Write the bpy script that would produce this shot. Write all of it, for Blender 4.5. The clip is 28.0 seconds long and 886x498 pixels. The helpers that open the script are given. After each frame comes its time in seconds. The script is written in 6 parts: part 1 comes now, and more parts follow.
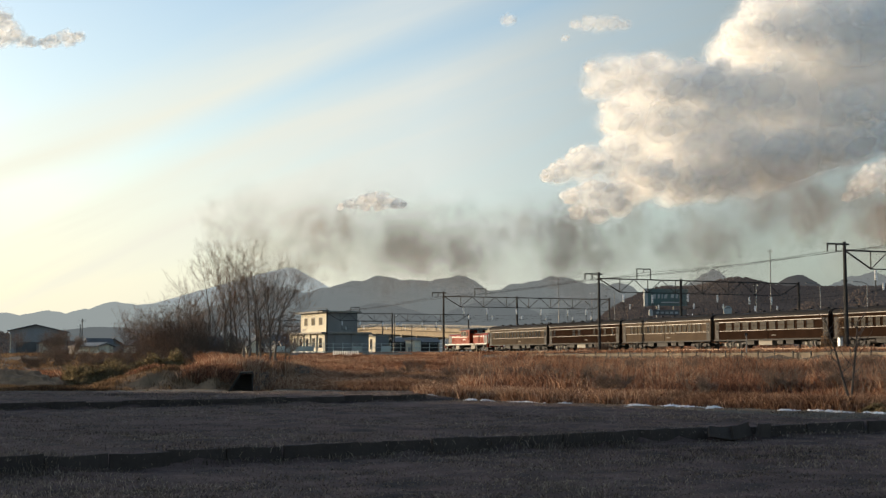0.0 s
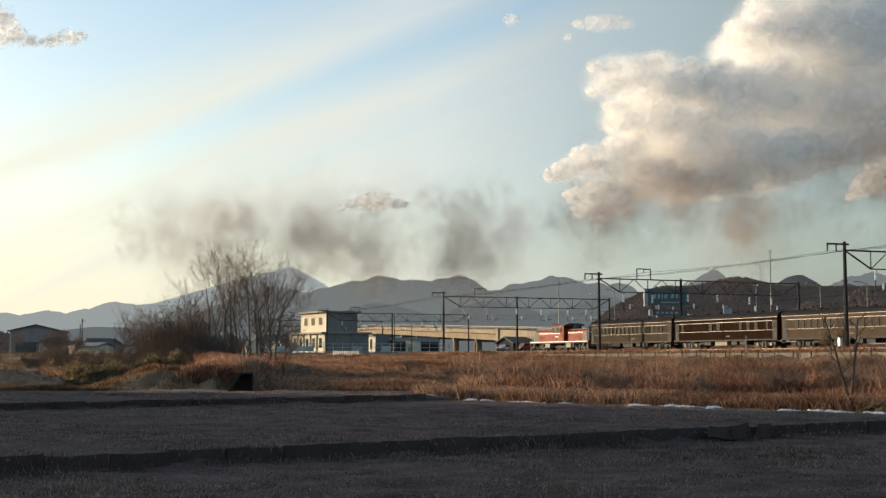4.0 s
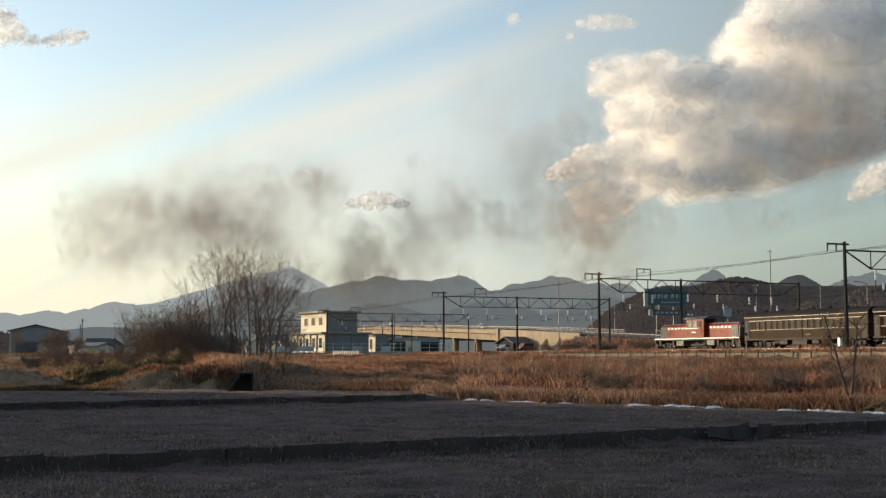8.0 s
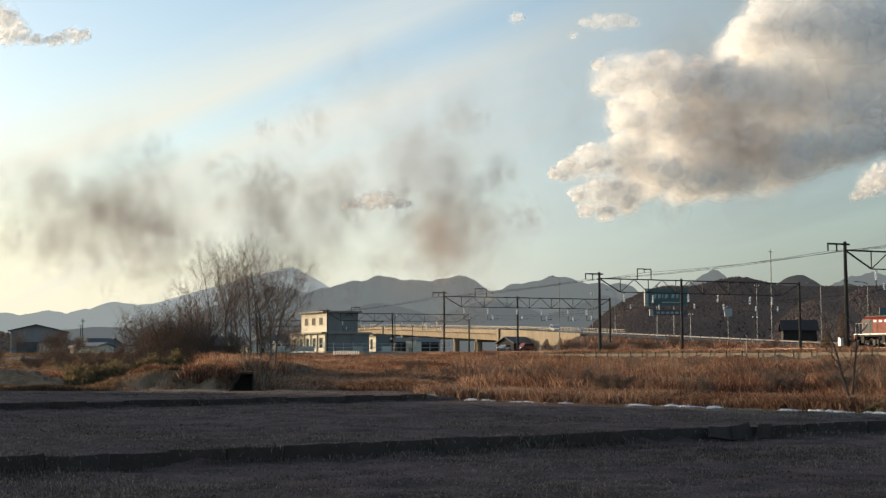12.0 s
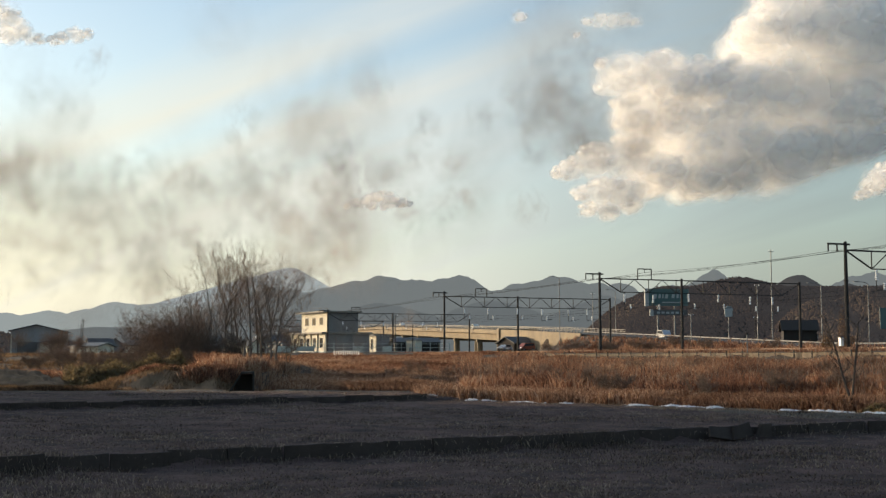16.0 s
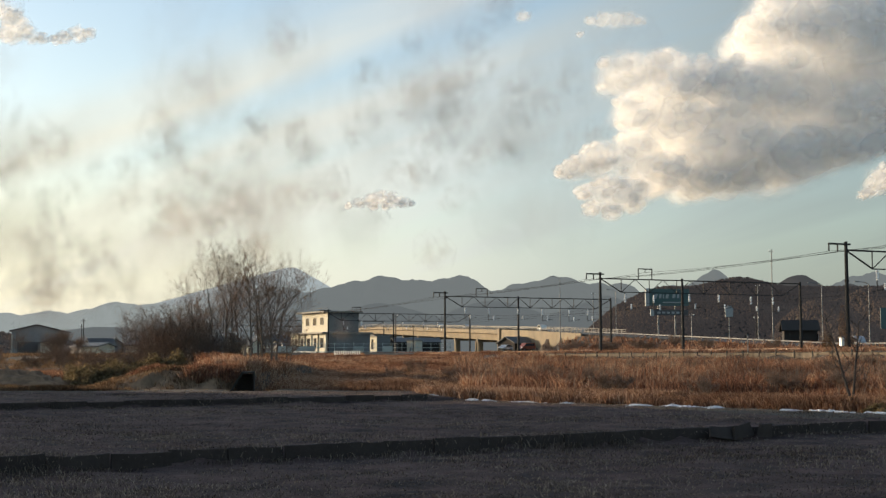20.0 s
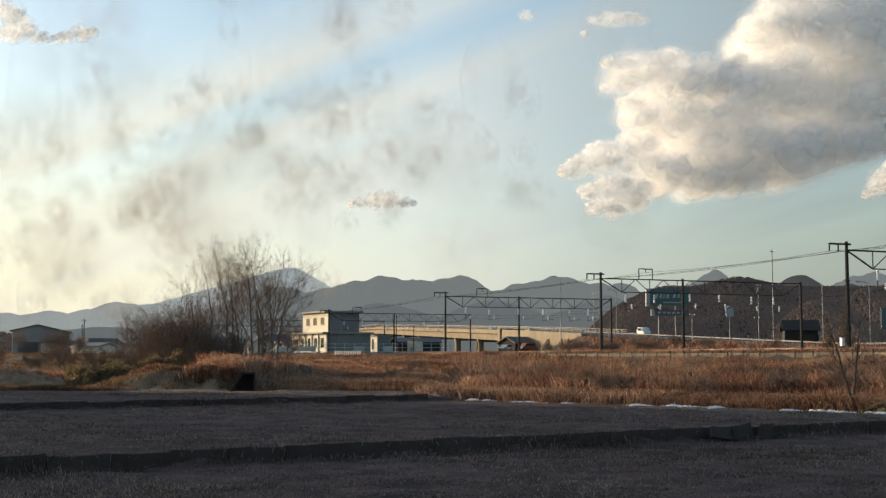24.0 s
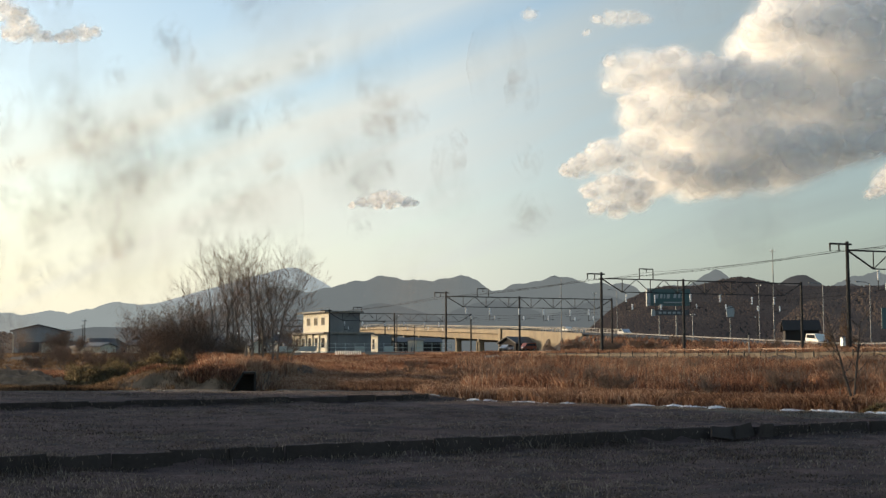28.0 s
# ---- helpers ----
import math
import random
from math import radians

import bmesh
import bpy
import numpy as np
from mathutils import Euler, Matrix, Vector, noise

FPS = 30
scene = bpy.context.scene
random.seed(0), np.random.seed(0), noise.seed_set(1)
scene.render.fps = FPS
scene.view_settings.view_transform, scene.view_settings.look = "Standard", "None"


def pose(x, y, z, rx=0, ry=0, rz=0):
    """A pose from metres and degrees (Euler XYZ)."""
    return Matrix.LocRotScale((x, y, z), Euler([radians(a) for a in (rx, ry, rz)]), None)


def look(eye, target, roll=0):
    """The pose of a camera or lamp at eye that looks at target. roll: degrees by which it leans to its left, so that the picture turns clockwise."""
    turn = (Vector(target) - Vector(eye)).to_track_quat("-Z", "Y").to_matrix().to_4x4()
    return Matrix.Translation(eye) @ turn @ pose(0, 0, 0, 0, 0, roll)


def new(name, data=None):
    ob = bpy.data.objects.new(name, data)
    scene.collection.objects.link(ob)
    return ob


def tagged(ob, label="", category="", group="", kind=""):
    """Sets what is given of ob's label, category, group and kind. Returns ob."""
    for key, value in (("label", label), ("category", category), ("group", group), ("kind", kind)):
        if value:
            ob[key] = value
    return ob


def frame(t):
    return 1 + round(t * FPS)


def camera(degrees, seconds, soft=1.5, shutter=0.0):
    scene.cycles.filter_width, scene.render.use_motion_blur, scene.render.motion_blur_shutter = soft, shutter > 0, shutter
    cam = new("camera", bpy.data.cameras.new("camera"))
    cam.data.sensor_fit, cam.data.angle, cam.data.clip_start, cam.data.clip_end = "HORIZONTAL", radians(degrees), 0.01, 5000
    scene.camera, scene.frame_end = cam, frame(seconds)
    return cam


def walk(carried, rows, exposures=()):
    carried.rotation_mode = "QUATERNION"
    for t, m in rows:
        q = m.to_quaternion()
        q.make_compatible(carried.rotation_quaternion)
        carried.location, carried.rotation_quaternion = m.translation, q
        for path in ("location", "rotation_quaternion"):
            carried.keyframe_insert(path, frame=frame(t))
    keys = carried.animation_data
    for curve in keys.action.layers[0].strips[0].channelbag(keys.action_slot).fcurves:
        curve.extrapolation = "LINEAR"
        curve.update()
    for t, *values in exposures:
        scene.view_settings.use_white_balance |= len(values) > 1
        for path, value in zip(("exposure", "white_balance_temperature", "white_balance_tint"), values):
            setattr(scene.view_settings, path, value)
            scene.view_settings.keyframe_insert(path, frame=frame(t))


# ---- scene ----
# Plan: x to the right, y away from the camera, z up; the near field is z = 0.
# The railway runs past at an angle, from far ahead to close by on the right.
EYE = Vector((0.0, 0.0, 1.7))
PITCH = 4.845


def gaze(turn):
    """Camera pose with a small turn to the left, in degrees."""
    return pose(*EYE, 90 + PITCH, 0, turn)


cam = camera(38.0, 28.0, soft=1.35)
walk(cam, [(0, gaze(0)), (6, gaze(0)), (10, gaze(0.004)), (12, gaze(0.022)), (15, gaze(0.033)), (17, gaze(0.038)),
           (20, gaze(0.06)), (22.5, gaze(0.075)), (25, gaze(0.088)), (28, gaze(0.108))])

# ---------------------------------------------------------------- light
SUN_AZ = 60.0      # degrees left of the view
SUN_EL = 7.5
to_sun = Vector((-math.sin(radians(SUN_AZ)) * math.cos(radians(SUN_EL)),
                 math.cos(radians(SUN_AZ)) * math.cos(radians(SUN_EL)), math.sin(radians(SUN_EL))))
lamp = bpy.data.lights.new("sun", "SUN")
lamp.energy, lamp.angle, lamp.color = 4.0, radians(0.6), (1.0, 0.8, 0.56)
sun = new("sun", lamp)
sun.matrix_world = look((0, 0, 60), Vector((0, 0, 60)) - to_sun)

scene.cycles.transparent_max_bounces = 120
scene.view_settings.exposure = 0.46


def nodes_of(tree):
    tree.nodes.clear()

    def add(kind, **kw):
        n = tree.nodes.new(kind)
        for k, v in kw.items():
            if k == "op":
                n.operation = v
            elif k == "blend":
                n.blend_type = v
            elif k == "kind":
                n.noise_type = v
        return n

    def link(a, b):
        tree.links.new(a, b)
    return add, link


def ramp(node, stops):
    el = node.color_ramp.elements
    while len(el) < len(stops):
        el.new(0.5)
    for e, (p, c) in zip(el, stops):
        e.position = p
        e.color = (*c, 1) if len(c) == 3 else c


def make_world():
    world = bpy.data.worlds.new("sky")
    scene.world = world
    world.use_nodes = True
    add, link = nodes_of(world.node_tree)
    out, bg = add("ShaderNodeOutputWorld"), add("ShaderNodeBackground")
    sky = add("ShaderNodeTexSky")
    sky.sky_type, sky.sun_disc = "NISHITA", False
    sky.sun_elevation, sky.sun_rotation = radians(SUN_EL), radians(-SUN_AZ)
    sky.altitude, sky.air_density, sky.dust_density, sky.ozone_density = 200, 1.0, 1.6, 1.6
    # high thin cloud: long diagonal streaks
    tc, mp, nz = add("ShaderNodeTexCoord"), add("ShaderNodeMapping"), add("ShaderNodeTexNoise")
    mp.vector_type = "TEXTURE"
    mp.inputs["Rotation"].default_value = (0, radians(-27), radians(4))
    mp.inputs["Scale"].default_value = (1.7, 1.0, 0.3)
    mp.inputs["Location"].default_value = (0.35, 0.0, 0.02)
    nz.inputs["Scale"].default_value, nz.inputs["Detail"].default_value = 1.7, 5.0
    nz.inputs["Roughness"].default_value = 0.48
    nz.inputs["Distortion"].default_value = 0.35
    link(tc.outputs["Generated"], mp.inputs["Vector"])
    link(mp.outputs["Vector"], nz.inputs["Vector"])
    # long parallel bands of cirrus, slanting up to the right, with a clear blue lane between them
    lane, run, fibre, comb = (add("ShaderNodeVectorMath", op="DOT_PRODUCT"), add("ShaderNodeVectorMath", op="DOT_PRODUCT"),
                              add("ShaderNodeTexNoise"), add("ShaderNodeCombineXYZ"))
    lane.inputs[1].default_value = (0.3456, 0.2533, -0.9035)
    run.inputs[1].default_value = (0.9363, -0.0297, 0.3499)
    for n in (lane, run):
        link(tc.outputs["Generated"], n.inputs[0])
    across, along = add("ShaderNodeMath", op="MULTIPLY"), add("ShaderNodeMath", op="MULTIPLY")
    link(lane.outputs["Value"], across.inputs[0])
    across.inputs[1].default_value = 30.0
    link(run.outputs["Value"], along.inputs[0])
    along.inputs[1].default_value = 3.2
    link(across.outputs["Value"], comb.inputs["X"])
    link(along.outputs["Value"], comb.inputs["Y"])
    link(comb.outputs["Vector"], fibre.inputs["Vector"])
    fibre.inputs["Scale"].default_value, fibre.inputs["Detail"].default_value = 1.0, 6.0
    fibre.inputs["Roughness"].default_value, fibre.inputs["Distortion"].default_value = 0.5, 0.4
    curl, place, bands = add("ShaderNodeMath", op="MULTIPLY_ADD"), add("ShaderNodeMapRange"), add("ShaderNodeValToRGB")
    link(nz.outputs["Fac"], curl.inputs[0])
    curl.inputs[1].default_value = 0.05
    link(lane.outputs["Value"], curl.inputs[2])
    place.inputs["From Min"].default_value, place.inputs["From Max"].default_value = -0.075, 0.225
    link(curl.outputs["Value"], place.inputs["Value"])
    ramp(bands, [(p, (a, a, a)) for p, a in ((0.0, 0.04), (0.16, 0.1), (0.235, 0.3), (0.305, 0.74), (0.345, 0.7), (0.395, 0.2), (0.42, 0.2), (0.48, 0.66), (0.57, 0.8), (0.7, 0.72), (1.0, 0.62))])
    bands.color_ramp.interpolation = "B_SPLINE"
    link(place.outputs["Result"], bands.inputs["Fac"])
    thread, torn = add("ShaderNodeMapRange"), add("ShaderNodeMath", op="MULTIPLY")
    thread.inputs["From Min"].default_value, thread.inputs["From Max"].default_value = 0.28, 0.72
    thread.inputs["To Min"].default_value, thread.inputs["To Max"].default_value = 0.62, 1.32
    link(fibre.outputs["Fac"], thread.inputs["Value"])
    link(bands.outputs["Color"], torn.inputs[0])
    link(thread.outputs["Result"], torn.inputs[1])
    # the veil thickens towards the horizon
    sep, low, more = add("ShaderNodeSeparateXYZ"), add("ShaderNodeMapRange"), add("ShaderNodeMath", op="MAXIMUM")
    link(tc.outputs["Generated"], sep.inputs["Vector"])
    low.interpolation_type = "SMOOTHSTEP"
    low.inputs["From Min"].default_value, low.inputs["From Max"].default_value = 0.0, 0.23
    low.inputs["To Min"].default_value, low.inputs["To Max"].default_value = 0.9, 0.0
    link(sep.outputs["Z"], low.inputs["Value"])
    link(low.outputs["Result"], more.inputs[0])
    link(torn.outputs["Value"], more.inputs[1])
    # and is brighter and creamier towards the sun
    dot, veil = add("ShaderNodeVectorMath", op="DOT_PRODUCT"), add("ShaderNodeValToRGB")
    dot.inputs[1].default_value = to_sun
    link(tc.outputs["Generated"], dot.inputs[0])
    ramp(veil, [(0.12, (0.26, 0.3, 0.295)), (0.28, (0.37, 0.42, 0.41)), (0.42, (0.56, 0.61, 0.595)), (0.52, (0.8, 0.82, 0.765)), (0.7, (0.94, 0.92, 0.775)), (1.0, (1.0, 0.94, 0.74))])
    link(dot.outputs["Value"], veil.inputs["Fac"])
    gain = add("ShaderNodeVectorMath", op="SCALE")
    gain.inputs["Scale"].default_value = 4.75
    link(veil.outputs["Color"], gain.inputs[0])
    mix = add("ShaderNodeMix")
    mix.data_type = "RGBA"
    link(more.outputs["Value"], mix.inputs["Factor"])
    clear = add("ShaderNodeVectorMath", op="SCALE")
    clear.inputs["Scale"].default_value = 1.3
    link(sky.outputs["Color"], clear.inputs[0])
    link(clear.outputs["Vector"], mix.inputs["A"])
    link(gain.outputs["Vector"], mix.inputs["B"])
    link(mix.outputs["Result"], bg.inputs["Color"])
    bg.inputs["Strength"].default_value = 0.15
    link(bg.outputs["Background"], out.inputs["Surface"])


make_world()

# ---------------------------------------------------------------- materials


def material(name, c1, c2=None, scale=1.5, fine=30.0, rough=0.7, metal=0.0, bump=0.15, vary=0.15, stretch=(1, 1, 1), spread=0.25, detail=4.0, gloss=0.5, relief=0.02):
    """Two-scale mottled surface in metres: c1 to c2 in patches of 1/scale, grain of 1/fine, and a random tint per piece."""
    m = bpy.data.materials.new(name)
    m.use_nodes = True
    add, link = nodes_of(m.node_tree)
    out, sh = add("ShaderNodeOutputMaterial"), add("ShaderNodeBsdfPrincipled")
    tc, mp = add("ShaderNodeTexCoord"), add("ShaderNodeMapping")
    mp.inputs["Scale"].default_value = stretch
    link(tc.outputs["Object"], mp.inputs["Vector"])
    n1, n2 = add("ShaderNodeTexNoise"), add("ShaderNodeTexNoise")
    n1.inputs["Scale"].default_value, n1.inputs["Detail"].default_value = scale, detail
    n2.inputs["Scale"].default_value, n2.inputs["Detail"].default_value = fine, 3.0
    for n in (n1, n2):
        link(mp.outputs["Vector"], n.inputs["Vector"])
    rp = add("ShaderNodeValToRGB")
    c2 = c2 or tuple(c * 0.72 for c in c1)
    ramp(rp, [(0.5 - spread, c2), (0.5 + spread, c1)])
    link(n1.outputs["Fac"], rp.inputs["Fac"])
    info = add("ShaderNodeObjectInfo")
    rng = add("ShaderNodeMapRange")
    rng.inputs["To Min"].default_value, rng.inputs["To Max"].default_value = 1 - vary, 1 + vary
    link(info.outputs["Random"], rng.inputs["Value"])
    grain = add("ShaderNodeMapRange")
    grain.inputs["To Min"].default_value, grain.inputs["To Max"].default_value = 0.75, 1.25
    link(n2.outputs["Fac"], grain.inputs["Value"])
    mul = add("ShaderNodeMath", op="MULTIPLY")
    link(rng.outputs["Result"], mul.inputs[0])
    link(grain.outputs["Result"], mul.inputs[1])
    tint = add("ShaderNodeVectorMath", op="SCALE")
    link(rp.outputs["Color"], tint.inputs[0])
    link(mul.outputs["Value"], tint.inputs["Scale"])
    link(tint.outputs["Vector"], sh.inputs["Base Color"])
    sh.inputs["Metallic"].default_value = metal
    sh.inputs["Specular IOR Level"].default_value = gloss
    rr = add("ShaderNodeMapRange")
    rr.inputs["To Min"].default_value, rr.inputs["To Max"].default_value = max(0.03, rough - 0.12), min(1, rough + 0.12)
    link(n1.outputs["Fac"], rr.inputs["Value"])
    link(rr.outputs["Result"], sh.inputs["Roughness"])
    if bump:
        bp = add("ShaderNodeBump")
        bp.inputs["Strength"].default_value, bp.inputs["Distance"].default_value = bump, relief
        link(n2.outputs["Fac"], bp.inputs["Height"])
        link(bp.outputs["Normal"], sh.inputs["Normal"])
    link(sh.outputs["BSDF"], out.inputs["Surface"])
    return m


def island_material(name, stops, rough=0.8, passing=0.45):
    """Leaves, blades and twigs: a colour per piece out of a ramp, a little light passing through."""
    m = bpy.data.materials.new(name)
    m.use_nodes = True
    add, link = nodes_of(m.node_tree)
    out, sh, tr, mx = add("ShaderNodeOutputMaterial"), add("ShaderNodeBsdfDiffuse"), add("ShaderNodeBsdfTranslucent"), add("ShaderNodeMixShader")
    geo, rp = add("ShaderNodeNewGeometry"), add("ShaderNodeValToRGB")
    tc, nz, mixc = add("ShaderNodeTexCoord"), add("ShaderNodeTexNoise"), add("ShaderNodeMath", op="MULTIPLY_ADD")
    nz.inputs["Scale"].default_value, nz.inputs["Detail"].default_value = 0.16, 3.0
    link(tc.outputs["Object"], nz.inputs["Vector"])
    sub = add("ShaderNodeMath", op="SUBTRACT")
    link(nz.outputs["Fac"], sub.inputs[0])
    sub.inputs[1].default_value = 0.5
    link(sub.outputs["Value"], mixc.inputs[0])
    mixc.inputs[1].default_value = 1.6
    link(geo.outputs["Random Per Island"], mixc.inputs[2])
    ramp(rp, stops)
    link(mixc.outputs["Value"], rp.inputs["Fac"])
    for n in (sh, tr):
        link(rp.outputs["Color"], n.inputs["Color"])
    mx.inputs["Fac"].default_value = passing
    link(sh.outputs["BSDF"], mx.inputs[1])
    link(tr.outputs["BSDF"], mx.inputs[2])
    link(mx.outputs["Shader"], out.inputs["Surface"])
    return m


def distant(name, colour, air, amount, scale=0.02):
    """A far slope as if through miles of bright air: woods with the haze painted in as a share of even emission."""
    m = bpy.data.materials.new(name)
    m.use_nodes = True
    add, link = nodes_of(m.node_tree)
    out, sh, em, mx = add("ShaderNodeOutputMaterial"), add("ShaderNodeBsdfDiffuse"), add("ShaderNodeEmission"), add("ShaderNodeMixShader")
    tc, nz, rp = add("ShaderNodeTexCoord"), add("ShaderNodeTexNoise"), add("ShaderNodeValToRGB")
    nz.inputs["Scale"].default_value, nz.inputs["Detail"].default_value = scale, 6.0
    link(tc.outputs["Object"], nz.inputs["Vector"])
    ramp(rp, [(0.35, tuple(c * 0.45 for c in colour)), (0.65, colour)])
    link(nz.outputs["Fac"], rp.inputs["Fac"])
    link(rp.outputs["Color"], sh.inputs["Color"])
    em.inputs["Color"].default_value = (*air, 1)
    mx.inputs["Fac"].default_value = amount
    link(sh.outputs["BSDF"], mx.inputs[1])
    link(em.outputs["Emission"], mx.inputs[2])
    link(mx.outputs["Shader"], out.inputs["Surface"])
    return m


def smoke_material(name, colour, dense, thin=0.36, thick=0.7):
    """Thin coal smoke: soft towards the rim of each puff, torn by a wispy grain."""
    m = bpy.data.materials.new(name)
    m.use_nodes = True
    add, link = nodes_of(m.node_tree)
    out, sh, tl, sm, tp, mx = (add("ShaderNodeOutputMaterial"), add("ShaderNodeBsdfDiffuse"), add("ShaderNodeBsdfTranslucent"),
                               add("ShaderNodeMixShader"), add("ShaderNodeBsdfTransparent"), add("ShaderNodeMixShader"))
    tc, mp, nz, info = add("ShaderNodeTexCoord"), add("ShaderNodeMapping"), add("ShaderNodeTexNoise"), add("ShaderNodeObjectInfo")
    off = add("ShaderNodeVectorMath", op="ADD")
    rnd = add("ShaderNodeMath", op="MULTIPLY")
    link(info.outputs["Random"], rnd.inputs[0])
    rnd.inputs[1].default_value = 60.0
    link(tc.outputs["Object"], off.inputs[0])
    link(rnd.outputs["Value"], off.inputs[1])
    mp.inputs["Scale"].default_value = (1.0, 1.0, 0.85)
    link(off.outputs["Vector"], mp.inputs["Vector"])
    link(mp.outputs["Vector"], nz.inputs["Vector"])
    nz.inputs["Scale"].default_value, nz.inputs["Detail"].default_value = 0.36, 8.0
    nz.inputs["Roughness"].default_value, nz.inputs["Distortion"].default_value = 0.58, 0.6
    # distance from the puff's own axis, as a share of its radius
    flat = add("ShaderNodeVectorMath", op="MULTIPLY")
    flat.inputs[1].default_value = (0.25, 0.0, 0.25)
    link(tc.outputs["Object"], flat.inputs[0])
    ln = add("ShaderNodeVectorMath", op="LENGTH")
    link(flat.outputs["Vector"], ln.inputs[0])
    fall = add("ShaderNodeMapRange")
    fall.interpolation_type = "SMOOTHSTEP"
    fall.inputs["From Min"].default_value, fall.inputs["From Max"].default_value = 0.0, 0.95
    fall.inputs["To Min"].default_value, fall.inputs["To Max"].default_value = 1.0, 0.0
    link(ln.outputs["Value"], fall.inputs["Value"])
    wisp = add("ShaderNodeMapRange")
    wisp.interpolation_type = "SMOOTHSTEP"
    wisp.inputs["From Min"].default_value, wisp.inputs["From Max"].default_value = thin, thick
    link(nz.outputs["Fac"], wisp.inputs["Value"])
    mul, amt = add("ShaderNodeMath", op="MULTIPLY"), add("ShaderNodeMath", op="MULTIPLY")
    link(fall.outputs["Result"], mul.inputs[0])
    link(wisp.outputs["Result"], mul.inputs[1])
    link(mul.outputs["Value"], amt.inputs[0])
    amt.inputs[1].default_value = dense
    for n in (sh, tl):
        n.inputs["Color"].default_value = (*colour, 1)
    sm.inputs["Fac"].default_value = 0.5
    link(sh.outputs["BSDF"], sm.inputs[1])
    link(tl.outputs["BSDF"], sm.inputs[2])
    link(amt.outputs["Value"], mx.inputs["Fac"])
    link(tp.outputs["BSDF"], mx.inputs[1])
    link(sm.outputs["Shader"], mx.inputs[2])
    link(mx.outputs["Shader"], out.inputs["Surface"])
    return m


SOIL = material("soil", (0.16, 0.1, 0.086), (0.044, 0.03, 0.027), 1.1, 13, 0.95, bump=1.0, spread=0.2, vary=0, gloss=0.15, detail=8.0, relief=0.06)
EARTH = material("dry_earth", (0.09, 0.06, 0.037), (0.042, 0.03, 0.02), 0.5, 9, 0.95, bump=0.5, vary=0.05)
GRAVEL = material("gravel", (0.075, 0.06, 0.048), (0.04, 0.033, 0.028), 1.2, 22, 0.95, bump=0.8, vary=0.05)
CONCRETE = material("concrete", (0.34, 0.31, 0.26), (0.22, 0.2, 0.17), 0.6, 12, 0.85, bump=0.2, vary=0.08)
DARK_CONCRETE = material("damp_concrete", (0.1, 0.074, 0.062), (0.034, 0.026, 0.022), 1.3, 15, 0.95, bump=0.4, vary=0.1, gloss=0.15)
OCHRE = material("ochre_concrete", (0.29, 0.225, 0.14), (0.17, 0.133, 0.088), 0.25, 6, 0.85, bump=0.2, vary=0.05)
STEEL = material("dark_steel", (0.045, 0.041, 0.037), (0.025, 0.022, 0.02), 2, 20, 0.7, 0.0, 0.1, 0.1, gloss=0.2)
GALV = material("galvanised_steel", (0.22, 0.215, 0.2), (0.15, 0.145, 0.14), 2, 20, 0.6, 0.2, 0.1, 0.1)
PORCELAIN = material("porcelain", (0.9, 0.88, 0.84), (0.85, 0.83, 0.78), 3, 20, 0.25, 0, 0, 0.05)
WIRE = material("black_cable", (0.02, 0.02, 0.02), (0.012, 0.012, 0.012), 2, 20, 0.9, 0, 0, 0, gloss=0.05)
RAIL = material("rail_steel", (0.2, 0.13, 0.09), (0.1, 0.07, 0.05), 2, 20, 0.6, 0.5, 0.1, 0)
COACH = material("brown_coach_paint", (0.032, 0.018, 0.012), (0.02, 0.012, 0.008), 0.8, 10, 0.6, 0, 0.03, 0.15, gloss=0.0)
COACH_SAND = material("sandy_coach_paint", (0.11, 0.08, 0.054), (0.075, 0.054, 0.038), 0.8, 10, 0.6, 0, 0.03, 0.05, gloss=0.01)
COACH_TAN = material("faded_tan_coach_paint", (0.078, 0.058, 0.04), (0.05, 0.037, 0.026), 0.8, 10, 0.6, 0, 0.03, 0.05, gloss=0.01)
COACH_ROOF = material("grey_roof_canvas", (0.024, 0.022, 0.022), (0.015, 0.014, 0.014), 0.8, 9, 0.8, 0, 0.1, 0.08, gloss=0.1)
SILL = material("bright_window_band", (0.085, 0.075, 0.062), (0.03, 0.026, 0.022), 0.4, 12, 0.45, 0.15, 0, 0.05)
UNDER = material("sooty_underframe", (0.035, 0.03, 0.027), (0.018, 0.016, 0.015), 2, 20, 0.75, 0.1, 0.2, 0.1)
PALE_GEAR = material("dusty_running_gear", (0.3, 0.27, 0.22), (0.18, 0.16, 0.13), 2, 20, 0.7, 0, 0.2, 0.1)
ORANGE = material("vermilion_paint", (0.3, 0.036, 0.013), (0.19, 0.024, 0.009), 0.7, 10, 0.3, 0, 0.02, 0.04, gloss=0.06)
WHITE = material("white_paint", (0.78, 0.76, 0.7), (0.62, 0.6, 0.54), 0.8, 10, 0.35, 0, 0.03, 0.04)
GREY = material("grey_paint", (0.12, 0.118, 0.115), (0.08, 0.078, 0.076), 0.8, 10, 0.5, 0, 0.05, 0.05, gloss=0.12)
GLASS = material("dark_glass", (0.03, 0.035, 0.04), (0.02, 0.022, 0.026), 0.6, 4, 0.12, 0, 0, 0.3, gloss=0.12)
CREAM = material("cream_render", (0.74, 0.67, 0.52), (0.6, 0.54, 0.41), 0.3, 8, 0.85, 0, 0.1, 0.06)
DULL_WALL = material("dull_panel", (0.25, 0.24, 0.225), (0.17, 0.165, 0.155), 0.3, 6, 0.8, 0, 0.1, 0.15)
